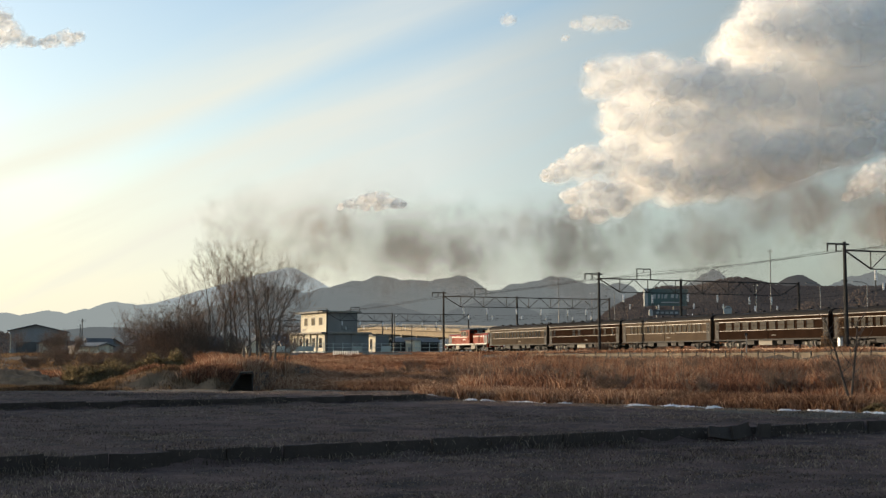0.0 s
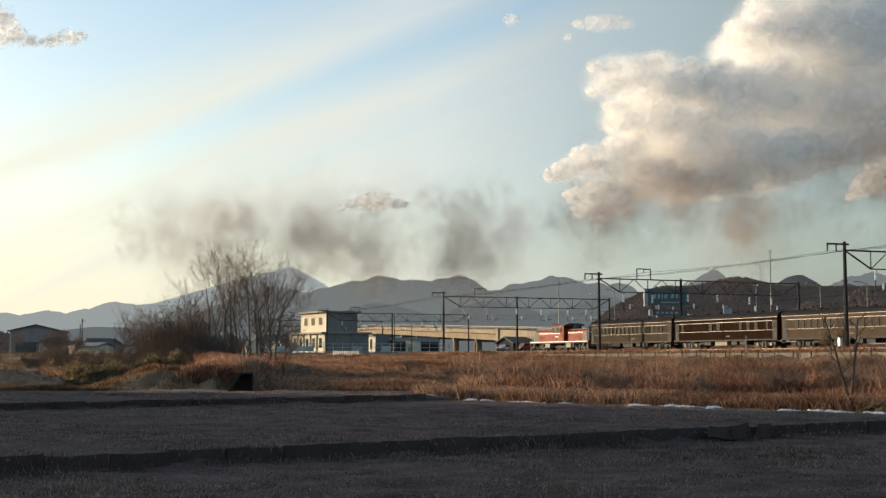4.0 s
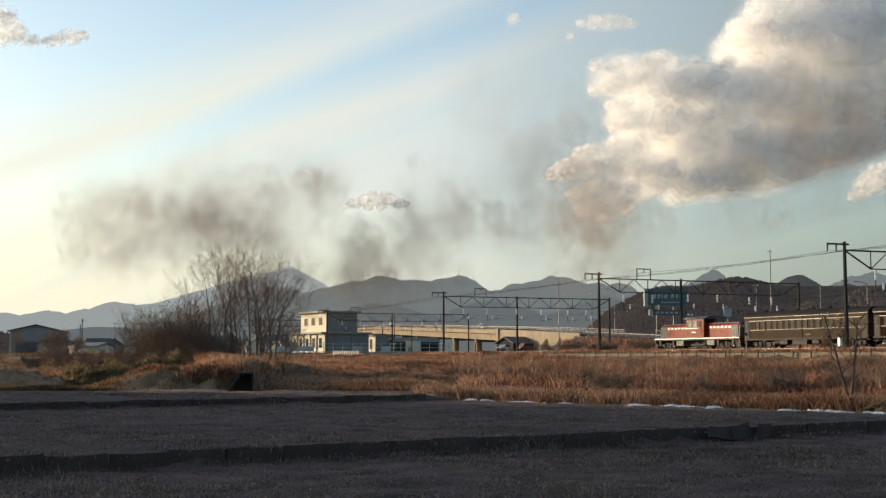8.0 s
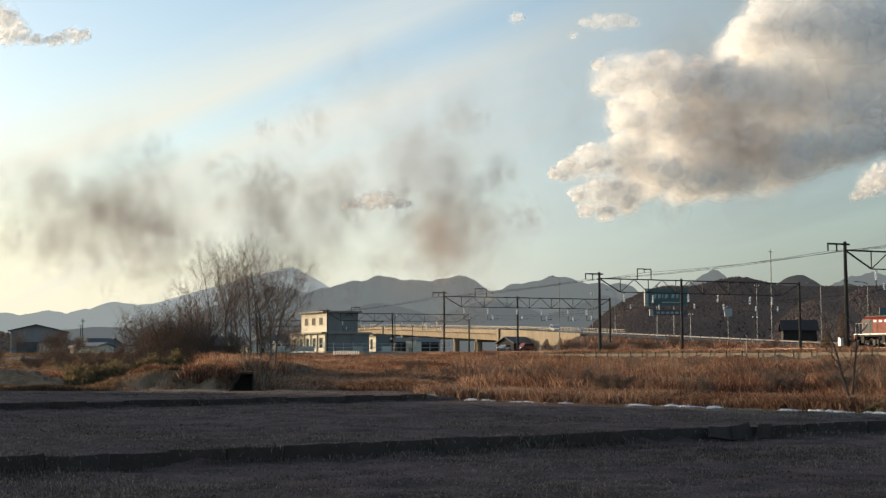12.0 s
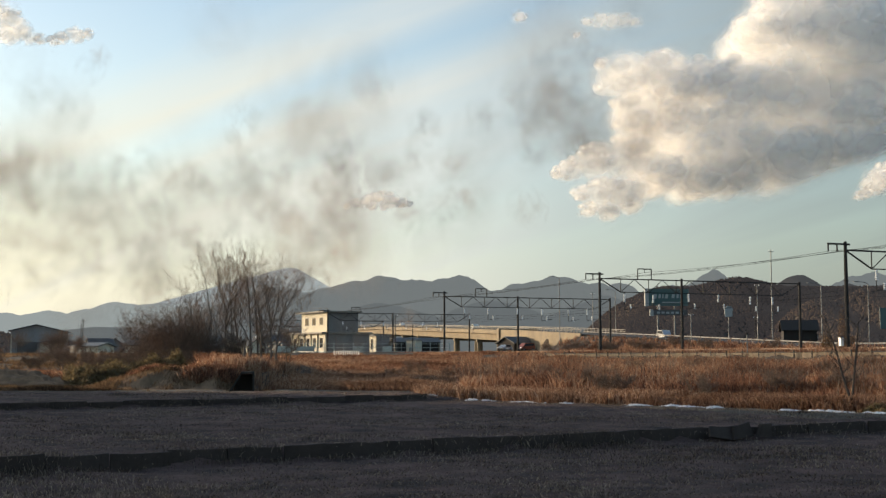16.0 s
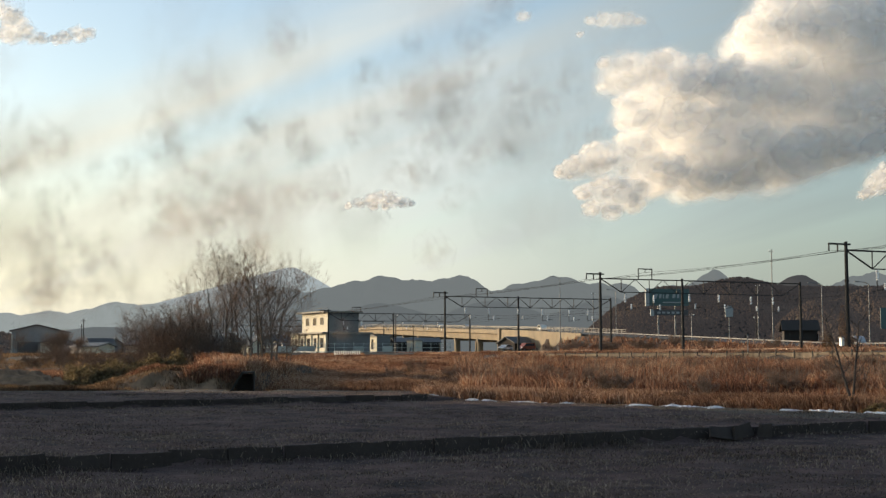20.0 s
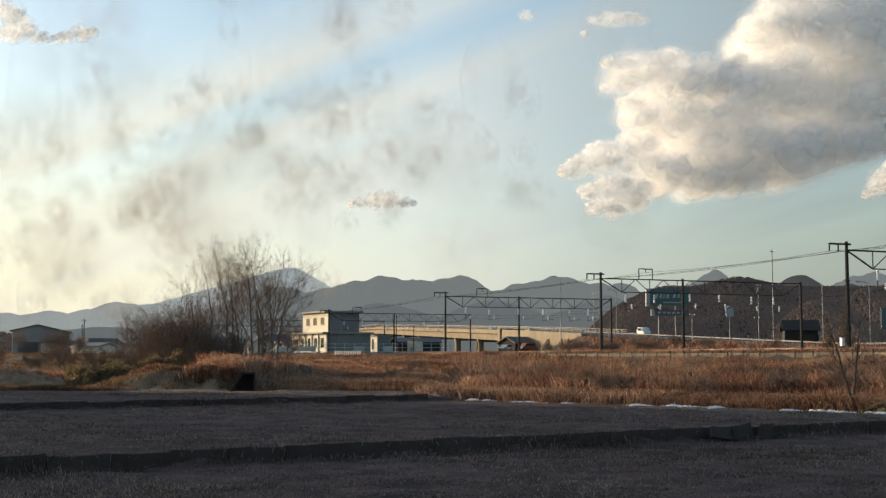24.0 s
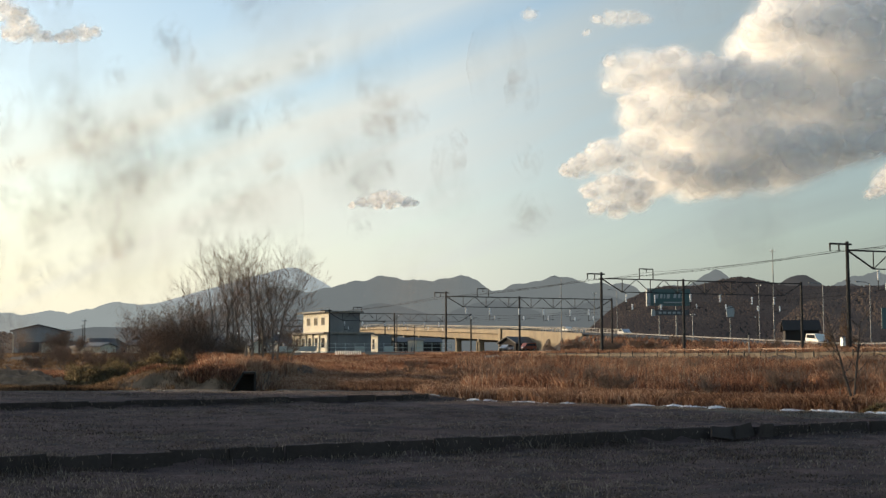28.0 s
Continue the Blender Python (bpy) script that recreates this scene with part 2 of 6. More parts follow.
BLUE_WALL = material("grey_blue_sheet", (0.31, 0.298, 0.29), (0.24, 0.23, 0.225), 0.3, 6, 0.75, 0, 0.1, 0.1, stretch=(4, 4, 0.3))
ROOFING = material("roof_sheet", (0.115, 0.106, 0.1), (0.075, 0.069, 0.065), 0.4, 6, 0.6, 0.1, 0.1, 0.15)
BARK = material("bark", (0.19, 0.145, 0.11), (0.1, 0.078, 0.06), 3, 20, 0.9, 0, 0.3, 0.1)
DARK_BARK = material("dark_bark", (0.075, 0.056, 0.044), (0.04, 0.03, 0.025), 3, 20, 0.9, 0, 0.3, 0.1)
TWIG = island_material("twigs", [(0, (0.17, 0.12, 0.092)), (0.5, (0.27, 0.19, 0.142)), (1, (0.4, 0.285, 0.205))], passing=0.3)
REED = island_material("dry_reeds", [(0, (0.1, 0.054, 0.04)), (0.35, (0.23, 0.105, 0.063)), (0.7, (0.38, 0.192, 0.11)), (1, (0.58, 0.395, 0.26))])
STRAW = island_material("straw", [(0, (0.07, 0.052, 0.042)), (0.6, (0.17, 0.13, 0.1)), (1, (0.42, 0.33, 0.25))])
SHRUB = island_material("olive_shrub", [(0, (0.13, 0.1, 0.058)), (0.6, (0.22, 0.17, 0.09)), (1, (0.33, 0.245, 0.14))])
# the hills' haze is painted in here as grey emission over the woods
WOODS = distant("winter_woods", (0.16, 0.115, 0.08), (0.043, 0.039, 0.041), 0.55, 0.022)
SNOW = material("old_snow", (0.82, 0.83, 0.85), (0.6, 0.58, 0.55), 1.5, 10, 0.7, 0, 0.3, 0.05)
ASPHALT = material("asphalt", (0.06, 0.06, 0.06), (0.045, 0.045, 0.045), 0.5, 20, 0.9, 0, 0.2, 0)
GREEN_SIGN = material("green_sign_panel", (0.07, 0.125, 0.115), (0.055, 0.1, 0.092), 0.5, 6, 0.5, 0, 0.02, 0.05)
WHITE_SIGN = material("white_sign_paint", (0.42, 0.42, 0.39), (0.3, 0.3, 0.28), 0.5, 6, 0.6, 0, 0.02, 0.05)
TYRE = material("tyre_rubber", (0.02, 0.02, 0.02), (0.015, 0.015, 0.015), 3, 20, 0.8, 0, 0.1, 0.05)
RED = material("red_lens", (0.4, 0.02, 0.01), (0.3, 0.015, 0.01), 3, 20, 0.3, 0, 0, 0)

# ---------------------------------------------------------------- mesh tools


class Geo:
    """Gathers vertices and faces for one mesh."""

    def __init__(self):
        self.v, self.f = [], []

    def box(self, x0, x1, y0, y1, z0, z1):
        n = len(self.v)
        self.v += [(x0, y0, z0), (x1, y0, z0), (x1, y1, z0), (x0, y1, z0), (x0, y0, z1), (x1, y0, z1), (x1, y1, z1), (x0, y1, z1)]
        self.f += [(n, n + 3, n + 2, n + 1), (n + 4, n + 5, n + 6, n + 7), (n, n + 1, n + 5, n + 4), (n + 1, n + 2, n + 6, n + 5),
                   (n + 2, n + 3, n + 7, n + 6), (n + 3, n, n + 4, n + 7)]
        return self

    def tube(self, a, b, r0, r1=None, sides=6, cap=True):
        a, b = Vector(a), Vector(b)
        r1 = r0 if r1 is None else r1
        d = (b - a).normalized()
        u = d.orthogonal().normalized()
        w = d.cross(u)
        n = len(self.v)
        for k in range(sides):
            c, s = math.cos(2 * math.pi * k / sides), math.sin(2 * math.pi * k / sides)
            self.v.append(tuple(a + (u * c + w * s) * r0))
            self.v.append(tuple(b + (u * c + w * s) * r1))
        for k in range(sides):
            j = (k + 1) % sides
            self.f.append((n + 2 * k, n + 2 * j, n + 2 * j + 1, n + 2 * k + 1))
        if cap:
            self.f.append(tuple(n + 2 * k for k in reversed(range(sides))))
            self.f.append(tuple(n + 2 * k + 1 for k in range(sides)))
        return self

    def beam(self, a, b, w, h=None):
        """A square bar from a to b."""
        a, b = Vector(a), Vector(b)
        h = w if h is None else h
        d = (b - a).normalized()
        s = d.cross(Vector((0, 0, 1)))
        s = s.normalized() if s.length > 1e-4 else Vector((1, 0, 0))
        u = s.cross(d)
        n = len(self.v)
        for p in (a, b):
            for i, j in ((-1, -1), (1, -1), (1, 1), (-1, 1)):
                self.v.append(tuple(p + s * (i * w / 2) + u * (j * h / 2)))
        self.f += [(n, n + 3, n + 2, n + 1), (n + 4, n + 5, n + 6, n + 7)]
        self.f += [(n + k, n + (k + 1) % 4, n + 4 + (k + 1) % 4, n + 4 + k) for k in range(4)]
        return self

    def prism(self, outline, axis, a, b):
        """Extrudes a 2D outline along axis 0, 1 or 2 from a to b."""
        n, m = len(self.v), len(outline)
        for t in (a, b):
            for p, q in outline:
                c = [p, q]
                c.insert(axis, t)
                self.v.append(tuple(c))
        self.f.append(tuple(n + k for k in reversed(range(m))))
        self.f.append(tuple(n + m + k for k in range(m)))
        self.f += [(n + k, n + (k + 1) % m, n + m + (k + 1) % m, n + m + k) for k in range(m)]
        return self

    def rows(self, grid):
        """A sheet from rows of points."""
        n, w = len(self.v), len(grid[0])
        for r in grid:
            self.v += [tuple(p) for p in r]
        for i in range(len(grid) - 1):
            for j in range(w - 1):
                k = n + i * w + j
                self.f.append((k, k + 1, k + w + 1, k + w))
        return self

    def mesh(self, name, mat, smooth=False):
        me = bpy.data.meshes.new(name)
        me.from_pydata(self.v, [], self.f)
        me.materials.append(mat)
        if smooth:
            me.polygons.foreach_set("use_smooth", [True] * len(me.polygons))
        else:
            bm = bmesh.new()
            bm.from_mesh(me)
            bmesh.ops.recalc_face_normals(bm, faces=bm.faces)
            bm.to_mesh(me)
            bm.free()
        me.update()
        return me


def part(name, geo, mat, parent, label="", smooth=False, at=None):
    """Links a mesh as one part under a thing or part."""
    ob = new(name, geo if isinstance(geo, bpy.types.Mesh) else geo.mesh(name, mat, smooth))
    ob.parent = parent
    if at is not None:
        ob.matrix_basis = at
    return tagged(ob, label)


def thing(name, m, label, category, group="", kind=""):
    ob = new(name)
    ob.matrix_basis = m
    return tagged(ob, label, category, group, kind)


def solid(name, geo, mat, m, label, category, group="", kind="", smooth=False):
    ob = new(name, geo.mesh(name, mat, smooth))
    ob.matrix_basis = m
    return tagged(ob, label, category, group, kind)


def array_mesh(name, co, tri, mat, smooth=False):
    """A mesh from numpy vertices and faces of equal size."""
    me = bpy.data.meshes.new(name)
    co, tri = np.asarray(co, np.float32).reshape(-1, 3), np.asarray(tri, np.int32)
    k = tri.shape[1]
    me.vertices.add(len(co))
    me.vertices.foreach_set("co", co.ravel())
    me.loops.add(tri.size)
    me.loops.foreach_set("vertex_index", tri.ravel())
    me.polygons.add(len(tri))
    me.polygons.foreach_set("loop_start", np.arange(0, tri.size, k, dtype=np.int32))
    if smooth:
        me.polygons.foreach_set("use_smooth", np.ones(len(tri), bool))
    me.materials.append(mat)
    me.update(calc_edges=True)
    me.validate()
    return me

# ---------------------------------------------------------------- the land
TRACK_P, TRACK_D = Vector((0.1, 216.0, 0)), Vector((0.384, -0.923, 0)).normalized()   # centre line of the train's track
TRACK_N = Vector((TRACK_D.y, -TRACK_D.x, 0))      # towards the camera's side
MAIN = -1.4      # the train's track, measured from the line of the coach sides
RAIL_Z, BED_Z = 2.72, 2.3
ROAD_P, ROAD_D = Vector((26.6, 350.0, 8.9)), Vector((0.22, -0.9755, 0)).normalized()
ROAD_N = Vector((ROAD_D.y, -ROAD_D.x, 0))


def smooth(a, b, x):
    t = np.clip((np.asarray(x, float) - a) / (b - a), 0, 1)
    return t * t * (3 - 2 * t)


def track_offset(x, y):
    return (x - TRACK_P.x) * TRACK_N.x + (y - TRACK_P.y) * TRACK_N.y


def road_offset(x, y):
    return (x - ROAD_P.x) * ROAD_N.x + (y - ROAD_P.y) * ROAD_N.y


def road_z(y):
    y = np.asarray(y, float)
    return np.clip(8.9 + np.where(y > 350, 0.029, 0.036) * (y - 350), 3.0, 16.0)


def ripple(x, y, s, seed=0.0):
    """Cheap smooth noise in about -1..1 with patches of s metres."""
    x, y = np.asarray(x, float) / s + seed, np.asarray(y, float) / s - seed * 1.7
    return (np.sin(x * 1.3 + 1.7 * np.sin(y * 0.9)) + np.sin(y * 1.7 + 1.3 * np.sin(x * 1.1 + 2)) + np.sin((x + y) * 2.3 + np.sin(x * 2.9))) / 3


def ground_z(x, y):
    x, y = np.asarray(x, float), np.asarray(y, float)
    o, q = track_offset(x, y), road_offset(x, y)
    d1 = (x + 6.5) * -0.55 + (y - 18.95) * 0.835          # past the first low wall
    d2 = (x + 12.5) * -0.6 + (y - 36.6) * 0.8             # past the second
    z = 0.21 * smooth(-0.02, 0.1, d1) + 0.2 * smooth(-0.05, 0.1, d2) * smooth(1.5, -1.5, x)
    z = z + 0.026 * ripple(x, y, 0.7) * smooth(60, 40, y) + 0.03 * ripple(x, y, 0.23, 5) * smooth(60, 40, y)
    rise = 0.95 * smooth(52, 12, o)
    bank = 0.76 * smooth(53.2, 55.8, y + 0.45 * ripple(x - 0.5 * y, y * 0.1, 0.33, 7)) * smooth(-8.3, -9.3, x) * smooth(-15.5, -12.6, x - 0.12 * (y - 54)) + 0.1 * smooth(57, 66, y) * smooth(-7.5, -10.5, x)
    bank = bank * (1 + 0.12 * ripple(x * 1.6 + y, y * 0.4, 0.55, 7) * smooth(57, 55.5, y))
    z = z + np.maximum(rise, bank) + 0.12 * ripple(x, y, 4.0, 3) * smooth(50, 62, y) * smooth(160, 100, y)
    z = z + (2.3 - z) * smooth(9.8, 7.4, o) * smooth(-60, -45, o) + (2.1 - z) * smooth(-45, -60, o)
    z = np.where(y > 120, z + (2.1 - z) * smooth(110, 160, y) * smooth(9, 20, o), z)
    z = z - 0.75 * np.exp(-((x + 7.9 + (y - 51) * 0.03) / 0.55) ** 2) * smooth(50.5, 52.5, y) * smooth(66, 60, y)
    zr = road_z(y)
    far = smooth(368, 362, y)
    slope = np.where(y > 300, 0.6, 13.0)
    fill = zr * (q < 5.5) + (q >= 5.5) * np.maximum(zr - np.maximum(q - 5.5, 0) * (zr - 2.2) / slope, 0)
    fill = np.where(q < -6, np.maximum(zr + (q + 6) * 0.3, 2.5), fill) - 0.12
    z = z + np.maximum(fill - z, 0) * far * smooth(-220, -160, y)
    return z


def graded(*spans):
    out = []
    for a, b, s in spans:
        out += list(np.arange(a, b, s))
    return np.array(sorted(set(np.round(out, 3))))


def make_ground():
    far = [140, 170, 220, 300, 420, 600, 900, 1400, 2200, 3300, 4700]
    xs = np.concatenate([[-f for f in reversed(far)], graded((-130, -24, 2.5), (-24, 24, 0.3), (24, 130, 2.5)), far])
    ys = np.concatenate([[-400, -200, -100, -60, -30, -15, 0, 6], graded((10, 58, 0.3), (58, 130, 0.9), (130, 420, 2.5)), [430, 460, 520, 620, 800, 1200, 2000, 3200, 4800]])
    X, Y = np.meshgrid(xs, ys)
    Z = ground_z(X, Y)
    w = len(xs)
    i = (np.arange(len(ys) - 1)[:, None] * w + np.arange(w - 1)[None, :]).ravel()
    quads = np.stack([i, i + 1, i + w + 1, i + w], 1)
    me = array_mesh("ground", np.stack([X, Y, Z], -1), quads, SOIL, True)
    me.materials.append(EARTH)
    me.materials.append(BANK_SOIL)
    cy = (Y[:-1, :-1] + 1.2).ravel()
    cx = (X[:-1, :-1]).ravel()
    beyond = (track_offset(cx, cy) < 62) & (cy > 33) | (cy > 51)
    slope = (cy > 53.4) & (cy < 57.8) & (cx > -14.6) & (cx < -7.6)
    me.polygons.foreach_set("material_index", beyond.astype(np.int32) + slope.astype(np.int32))
    ob = new("ground", me)
    tagged(ob, "dark harvested field rising to dry earth beyond", "ground", kind="structure")


BANK_SOIL = material("bank_soil", (0.38, 0.235, 0.135), (0.1, 0.064, 0.038), 1.1, 8, 0.95, bump=0.9, vary=0, stretch=(1.6, 0.7, 0.35), gloss=0.1)
make_ground()


def ridge(name, y, peaks, depth, mat, label, seed, step=6.0, rough=1.0, cap=999.0):
    """A mountain chain: tent-like peaks (x, height, half width, sharpness) on a common foot, with gullies."""
    lo, hi = min(p[0] - p[2] for p in peaks), max(p[0] + p[2] for p in peaks)
    n = int((hi - lo) / step) + 1
    xs = np.linspace(lo, hi, n)
    top = np.zeros(n)
    for x0, h, w, sharp, *wr in peaks:
        t = np.clip(1 - np.abs(xs - x0) / np.where(xs > x0, wr[0] if wr else w, w), 0, 1)
        top = np.maximum(top, h * (1 - (1 - t) ** sharp))
    top = np.minimum(top, cap)
    for i, x in enumerate(xs):
        top[i] += rough * top[i] * (0.05 * noise.noise((x / 90.0, seed, 0)) + 0.028 * noise.noise((x / 34.0, seed, 4)) + 0.012 * noise.noise((x / 12.0, seed, 8)))
    grid = []
    levels = [(-1.0, 0.0), (-0.75, 0.2), (-0.5, 0.45), (-0.25, 0.74), (-0.08, 0.93), (0.0, 1.0), (0.2, 0.7), (0.7, 0.0)]
    for d, share in levels:
        row = []
        for i, x in enumerate(xs):
            g = noise.noise((x / 60.0, d * 3, seed)) * (1 - abs(2 * share - 1)) * 0.35
            row.append((x, y + d * depth + 40 * g, max(0, top[i] * (share + g * 0.5)) - (2 if share == 0 else 0)))
        grid.append(row)
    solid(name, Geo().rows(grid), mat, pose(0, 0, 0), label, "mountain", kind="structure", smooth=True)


# haze on each chain is painted by its emission colour and share
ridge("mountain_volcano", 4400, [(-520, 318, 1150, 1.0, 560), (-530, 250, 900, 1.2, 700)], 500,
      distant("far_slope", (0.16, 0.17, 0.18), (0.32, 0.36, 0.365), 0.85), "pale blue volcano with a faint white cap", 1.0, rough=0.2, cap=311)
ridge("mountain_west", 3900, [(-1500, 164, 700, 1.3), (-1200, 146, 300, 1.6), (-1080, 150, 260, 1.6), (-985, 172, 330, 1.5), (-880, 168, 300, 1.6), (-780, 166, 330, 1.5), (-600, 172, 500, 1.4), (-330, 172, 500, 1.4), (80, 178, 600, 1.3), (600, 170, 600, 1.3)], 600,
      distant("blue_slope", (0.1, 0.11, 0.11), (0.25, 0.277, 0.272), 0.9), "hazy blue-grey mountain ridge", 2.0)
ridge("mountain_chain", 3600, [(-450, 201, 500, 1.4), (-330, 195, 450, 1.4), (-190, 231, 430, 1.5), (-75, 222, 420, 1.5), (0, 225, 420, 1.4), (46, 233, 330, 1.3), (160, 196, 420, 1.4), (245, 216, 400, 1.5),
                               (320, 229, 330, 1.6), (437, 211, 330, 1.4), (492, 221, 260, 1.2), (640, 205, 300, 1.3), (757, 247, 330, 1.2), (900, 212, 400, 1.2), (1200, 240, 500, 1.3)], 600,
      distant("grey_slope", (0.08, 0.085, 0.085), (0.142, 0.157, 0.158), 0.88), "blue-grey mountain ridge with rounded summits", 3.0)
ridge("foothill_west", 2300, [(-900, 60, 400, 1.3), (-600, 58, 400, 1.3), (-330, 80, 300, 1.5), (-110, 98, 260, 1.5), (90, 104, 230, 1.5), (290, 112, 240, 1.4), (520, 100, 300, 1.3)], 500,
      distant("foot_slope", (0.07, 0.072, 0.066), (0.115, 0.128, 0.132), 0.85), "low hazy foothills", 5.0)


def wooded_hill(name, peaks, y, depth, seed, count, label):
    """A hill mesh with a crown of many small tree clumps over it."""
    def height(x, d):
        h = sum((hh * math.exp(-((x - x0) / w) ** 2)) ** 3 for x0, hh, w in peaks) ** (1 / 3)
        s = max(0.0, 1 - abs(d)) ** 0.75
        return h * s + (5.0 * noise.noise((x / 60, d * 2, seed + 3)) + 5.0 * noise.noise((x / 16, d * 1.2, seed + 5)) * (1 - s)) * s * min(1.0, h / 20) + 1.6 * noise.noise((x / 30, d * 4, seed)) * s
    lo, hi = min(p[0] - p[2] for p in peaks), max(p[0] + p[2] for p in peaks)
    nx, nd = 70, 22
    grid = [[(lo + (hi - lo) * i / nx, y + depth * d, height(lo + (hi - lo) * i / nx, d) + 1.0) for i in range(nx + 1)]
            for d in [k / (nd / 2) - 1 for k in range(nd + 1)]]
    solid(name, Geo().rows(grid), EARTH_DARK, pose(0, 0, 0), label, "hill", kind="structure", smooth=True)
    rnd = random.Random(seed)
    base = blob_template(1)
    co, tri, n = [], [], 0
    while n < count:
        x, d = rnd.uniform(lo, hi), rnd.uniform(-1, 0.25)
        z = height(x, d)
        if z < 1.5:
            continue
        r = rnd.uniform(0.4, 0.9)
        v = base[0] * np.array([r, r, r * rnd.uniform(0.75, 1.2)]) * (1 + 0.35 * np.random.rand(len(base[0]), 1))
        co.append(v + np.array([x, y + depth * d, z + 1.0 + r * 0.6]))
        tri.append(base[1] + n * len(base[0]))
        n += 1
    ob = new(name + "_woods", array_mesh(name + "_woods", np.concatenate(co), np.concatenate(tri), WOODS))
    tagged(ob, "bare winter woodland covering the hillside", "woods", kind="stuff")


def blob_template(level):
    bm = bmesh.new()
    bmesh.ops.create_icosphere(bm, subdivisions=level, radius=1)
    co = np.array([v.co[:] for v in bm.verts])
    tri = np.array([[v.index for v in f.verts] for f in bm.faces])
    bm.free()
    return co, tri


EARTH_DARK = material("hillside_litter", (0.07, 0.05, 0.035), (0.035, 0.027, 0.02), 0.05, 0.6, 0.95, bump=0.3, vary=0)
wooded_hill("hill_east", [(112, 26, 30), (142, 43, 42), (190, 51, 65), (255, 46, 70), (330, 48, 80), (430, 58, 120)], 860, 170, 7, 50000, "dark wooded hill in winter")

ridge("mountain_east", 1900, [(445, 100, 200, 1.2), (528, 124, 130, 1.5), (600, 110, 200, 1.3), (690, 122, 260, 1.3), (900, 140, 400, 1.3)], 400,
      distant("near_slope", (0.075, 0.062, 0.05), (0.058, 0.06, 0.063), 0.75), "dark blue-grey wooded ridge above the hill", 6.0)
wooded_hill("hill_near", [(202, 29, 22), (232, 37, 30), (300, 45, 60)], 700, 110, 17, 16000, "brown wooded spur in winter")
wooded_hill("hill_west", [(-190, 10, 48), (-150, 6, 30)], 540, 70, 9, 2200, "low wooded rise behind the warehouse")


def make_shade_bank():
    """A long bank beside the field, out of view towards the low sun, added to cast shade on it."""
    grid = []
    a, d, n = Vector((-35.5, 63.2, 0)), Vector((-0.5, -0.866, 0)), Vector((-0.866, 0.5, 0))
    for k in range(41):
        s = 100 * k / 40
        h = (10.5 + 1.2 * noise.noise((s / 9, 1, 0)) + 0.7 * noise.noise((s / 3, 2, 0))) * min(1.0, 0.5 + s / 5)
        grid.append([tuple(a + d * s + n * q + Vector((0, 0, z))) for q, z in ((-4, -0.5), (-1, h * 0.7), (2, h), (6, h * 0.9), (14, h * 0.4), (20, -0.5))])
    solid("bank_west", Geo().rows(grid), EARTH_DARK, pose(0, 0, 0), "unseen high bank added to shade the field", "bank", kind="structure", smooth=True)


make_shade_bank()

# ---------------------------------------------------------------- railway


def on_track(s, o=0.0, z=0.0):
    """A point s metres along the track, o metres towards the camera's side."""
    p = TRACK_P + TRACK_D * s + TRACK_N * o
    return Vector((p.x, p.y, z))


TRACK_TURN = math.degrees(math.atan2(TRACK_D.y, TRACK_D.x))


def track_pose(s, o=MAIN, z=RAIL_Z):
    """x runs along the track in the train's way, y away from the camera's side."""
    return pose(*on_track(s, o, z), 0, 0, TRACK_TURN)


def make_track(o):
    g = Geo().prism([(-1.9, BED_Z - 0.05), (1.9, BED_Z - 0.05), (1.35, RAIL_Z - 0.16), (-1.35, RAIL_Z - 0.16)], 0, -420, 330)
    m = pose(*on_track(0, o, 0), 0, 0, TRACK_TURN)
    t = thing("railway_track", m, "rusty rails on a grey stone ballast bed", "railway track", "railway tracks", "structure")
    part("ballast", g, GRAVEL, t)
    for y in (-0.55, 0.55):
        part("rail", Geo().prism([(y - 0.035, RAIL_Z - 0.17), (y + 0.035, RAIL_Z - 0.17), (y + 0.033, RAIL_Z), (y - 0.033, RAIL_Z)], 0, -420, 330), RAIL, t)


for o in (MAIN, -5.6, -10.9, -15.4, -20.4):
    make_track(o)

MAST_H = 10.1


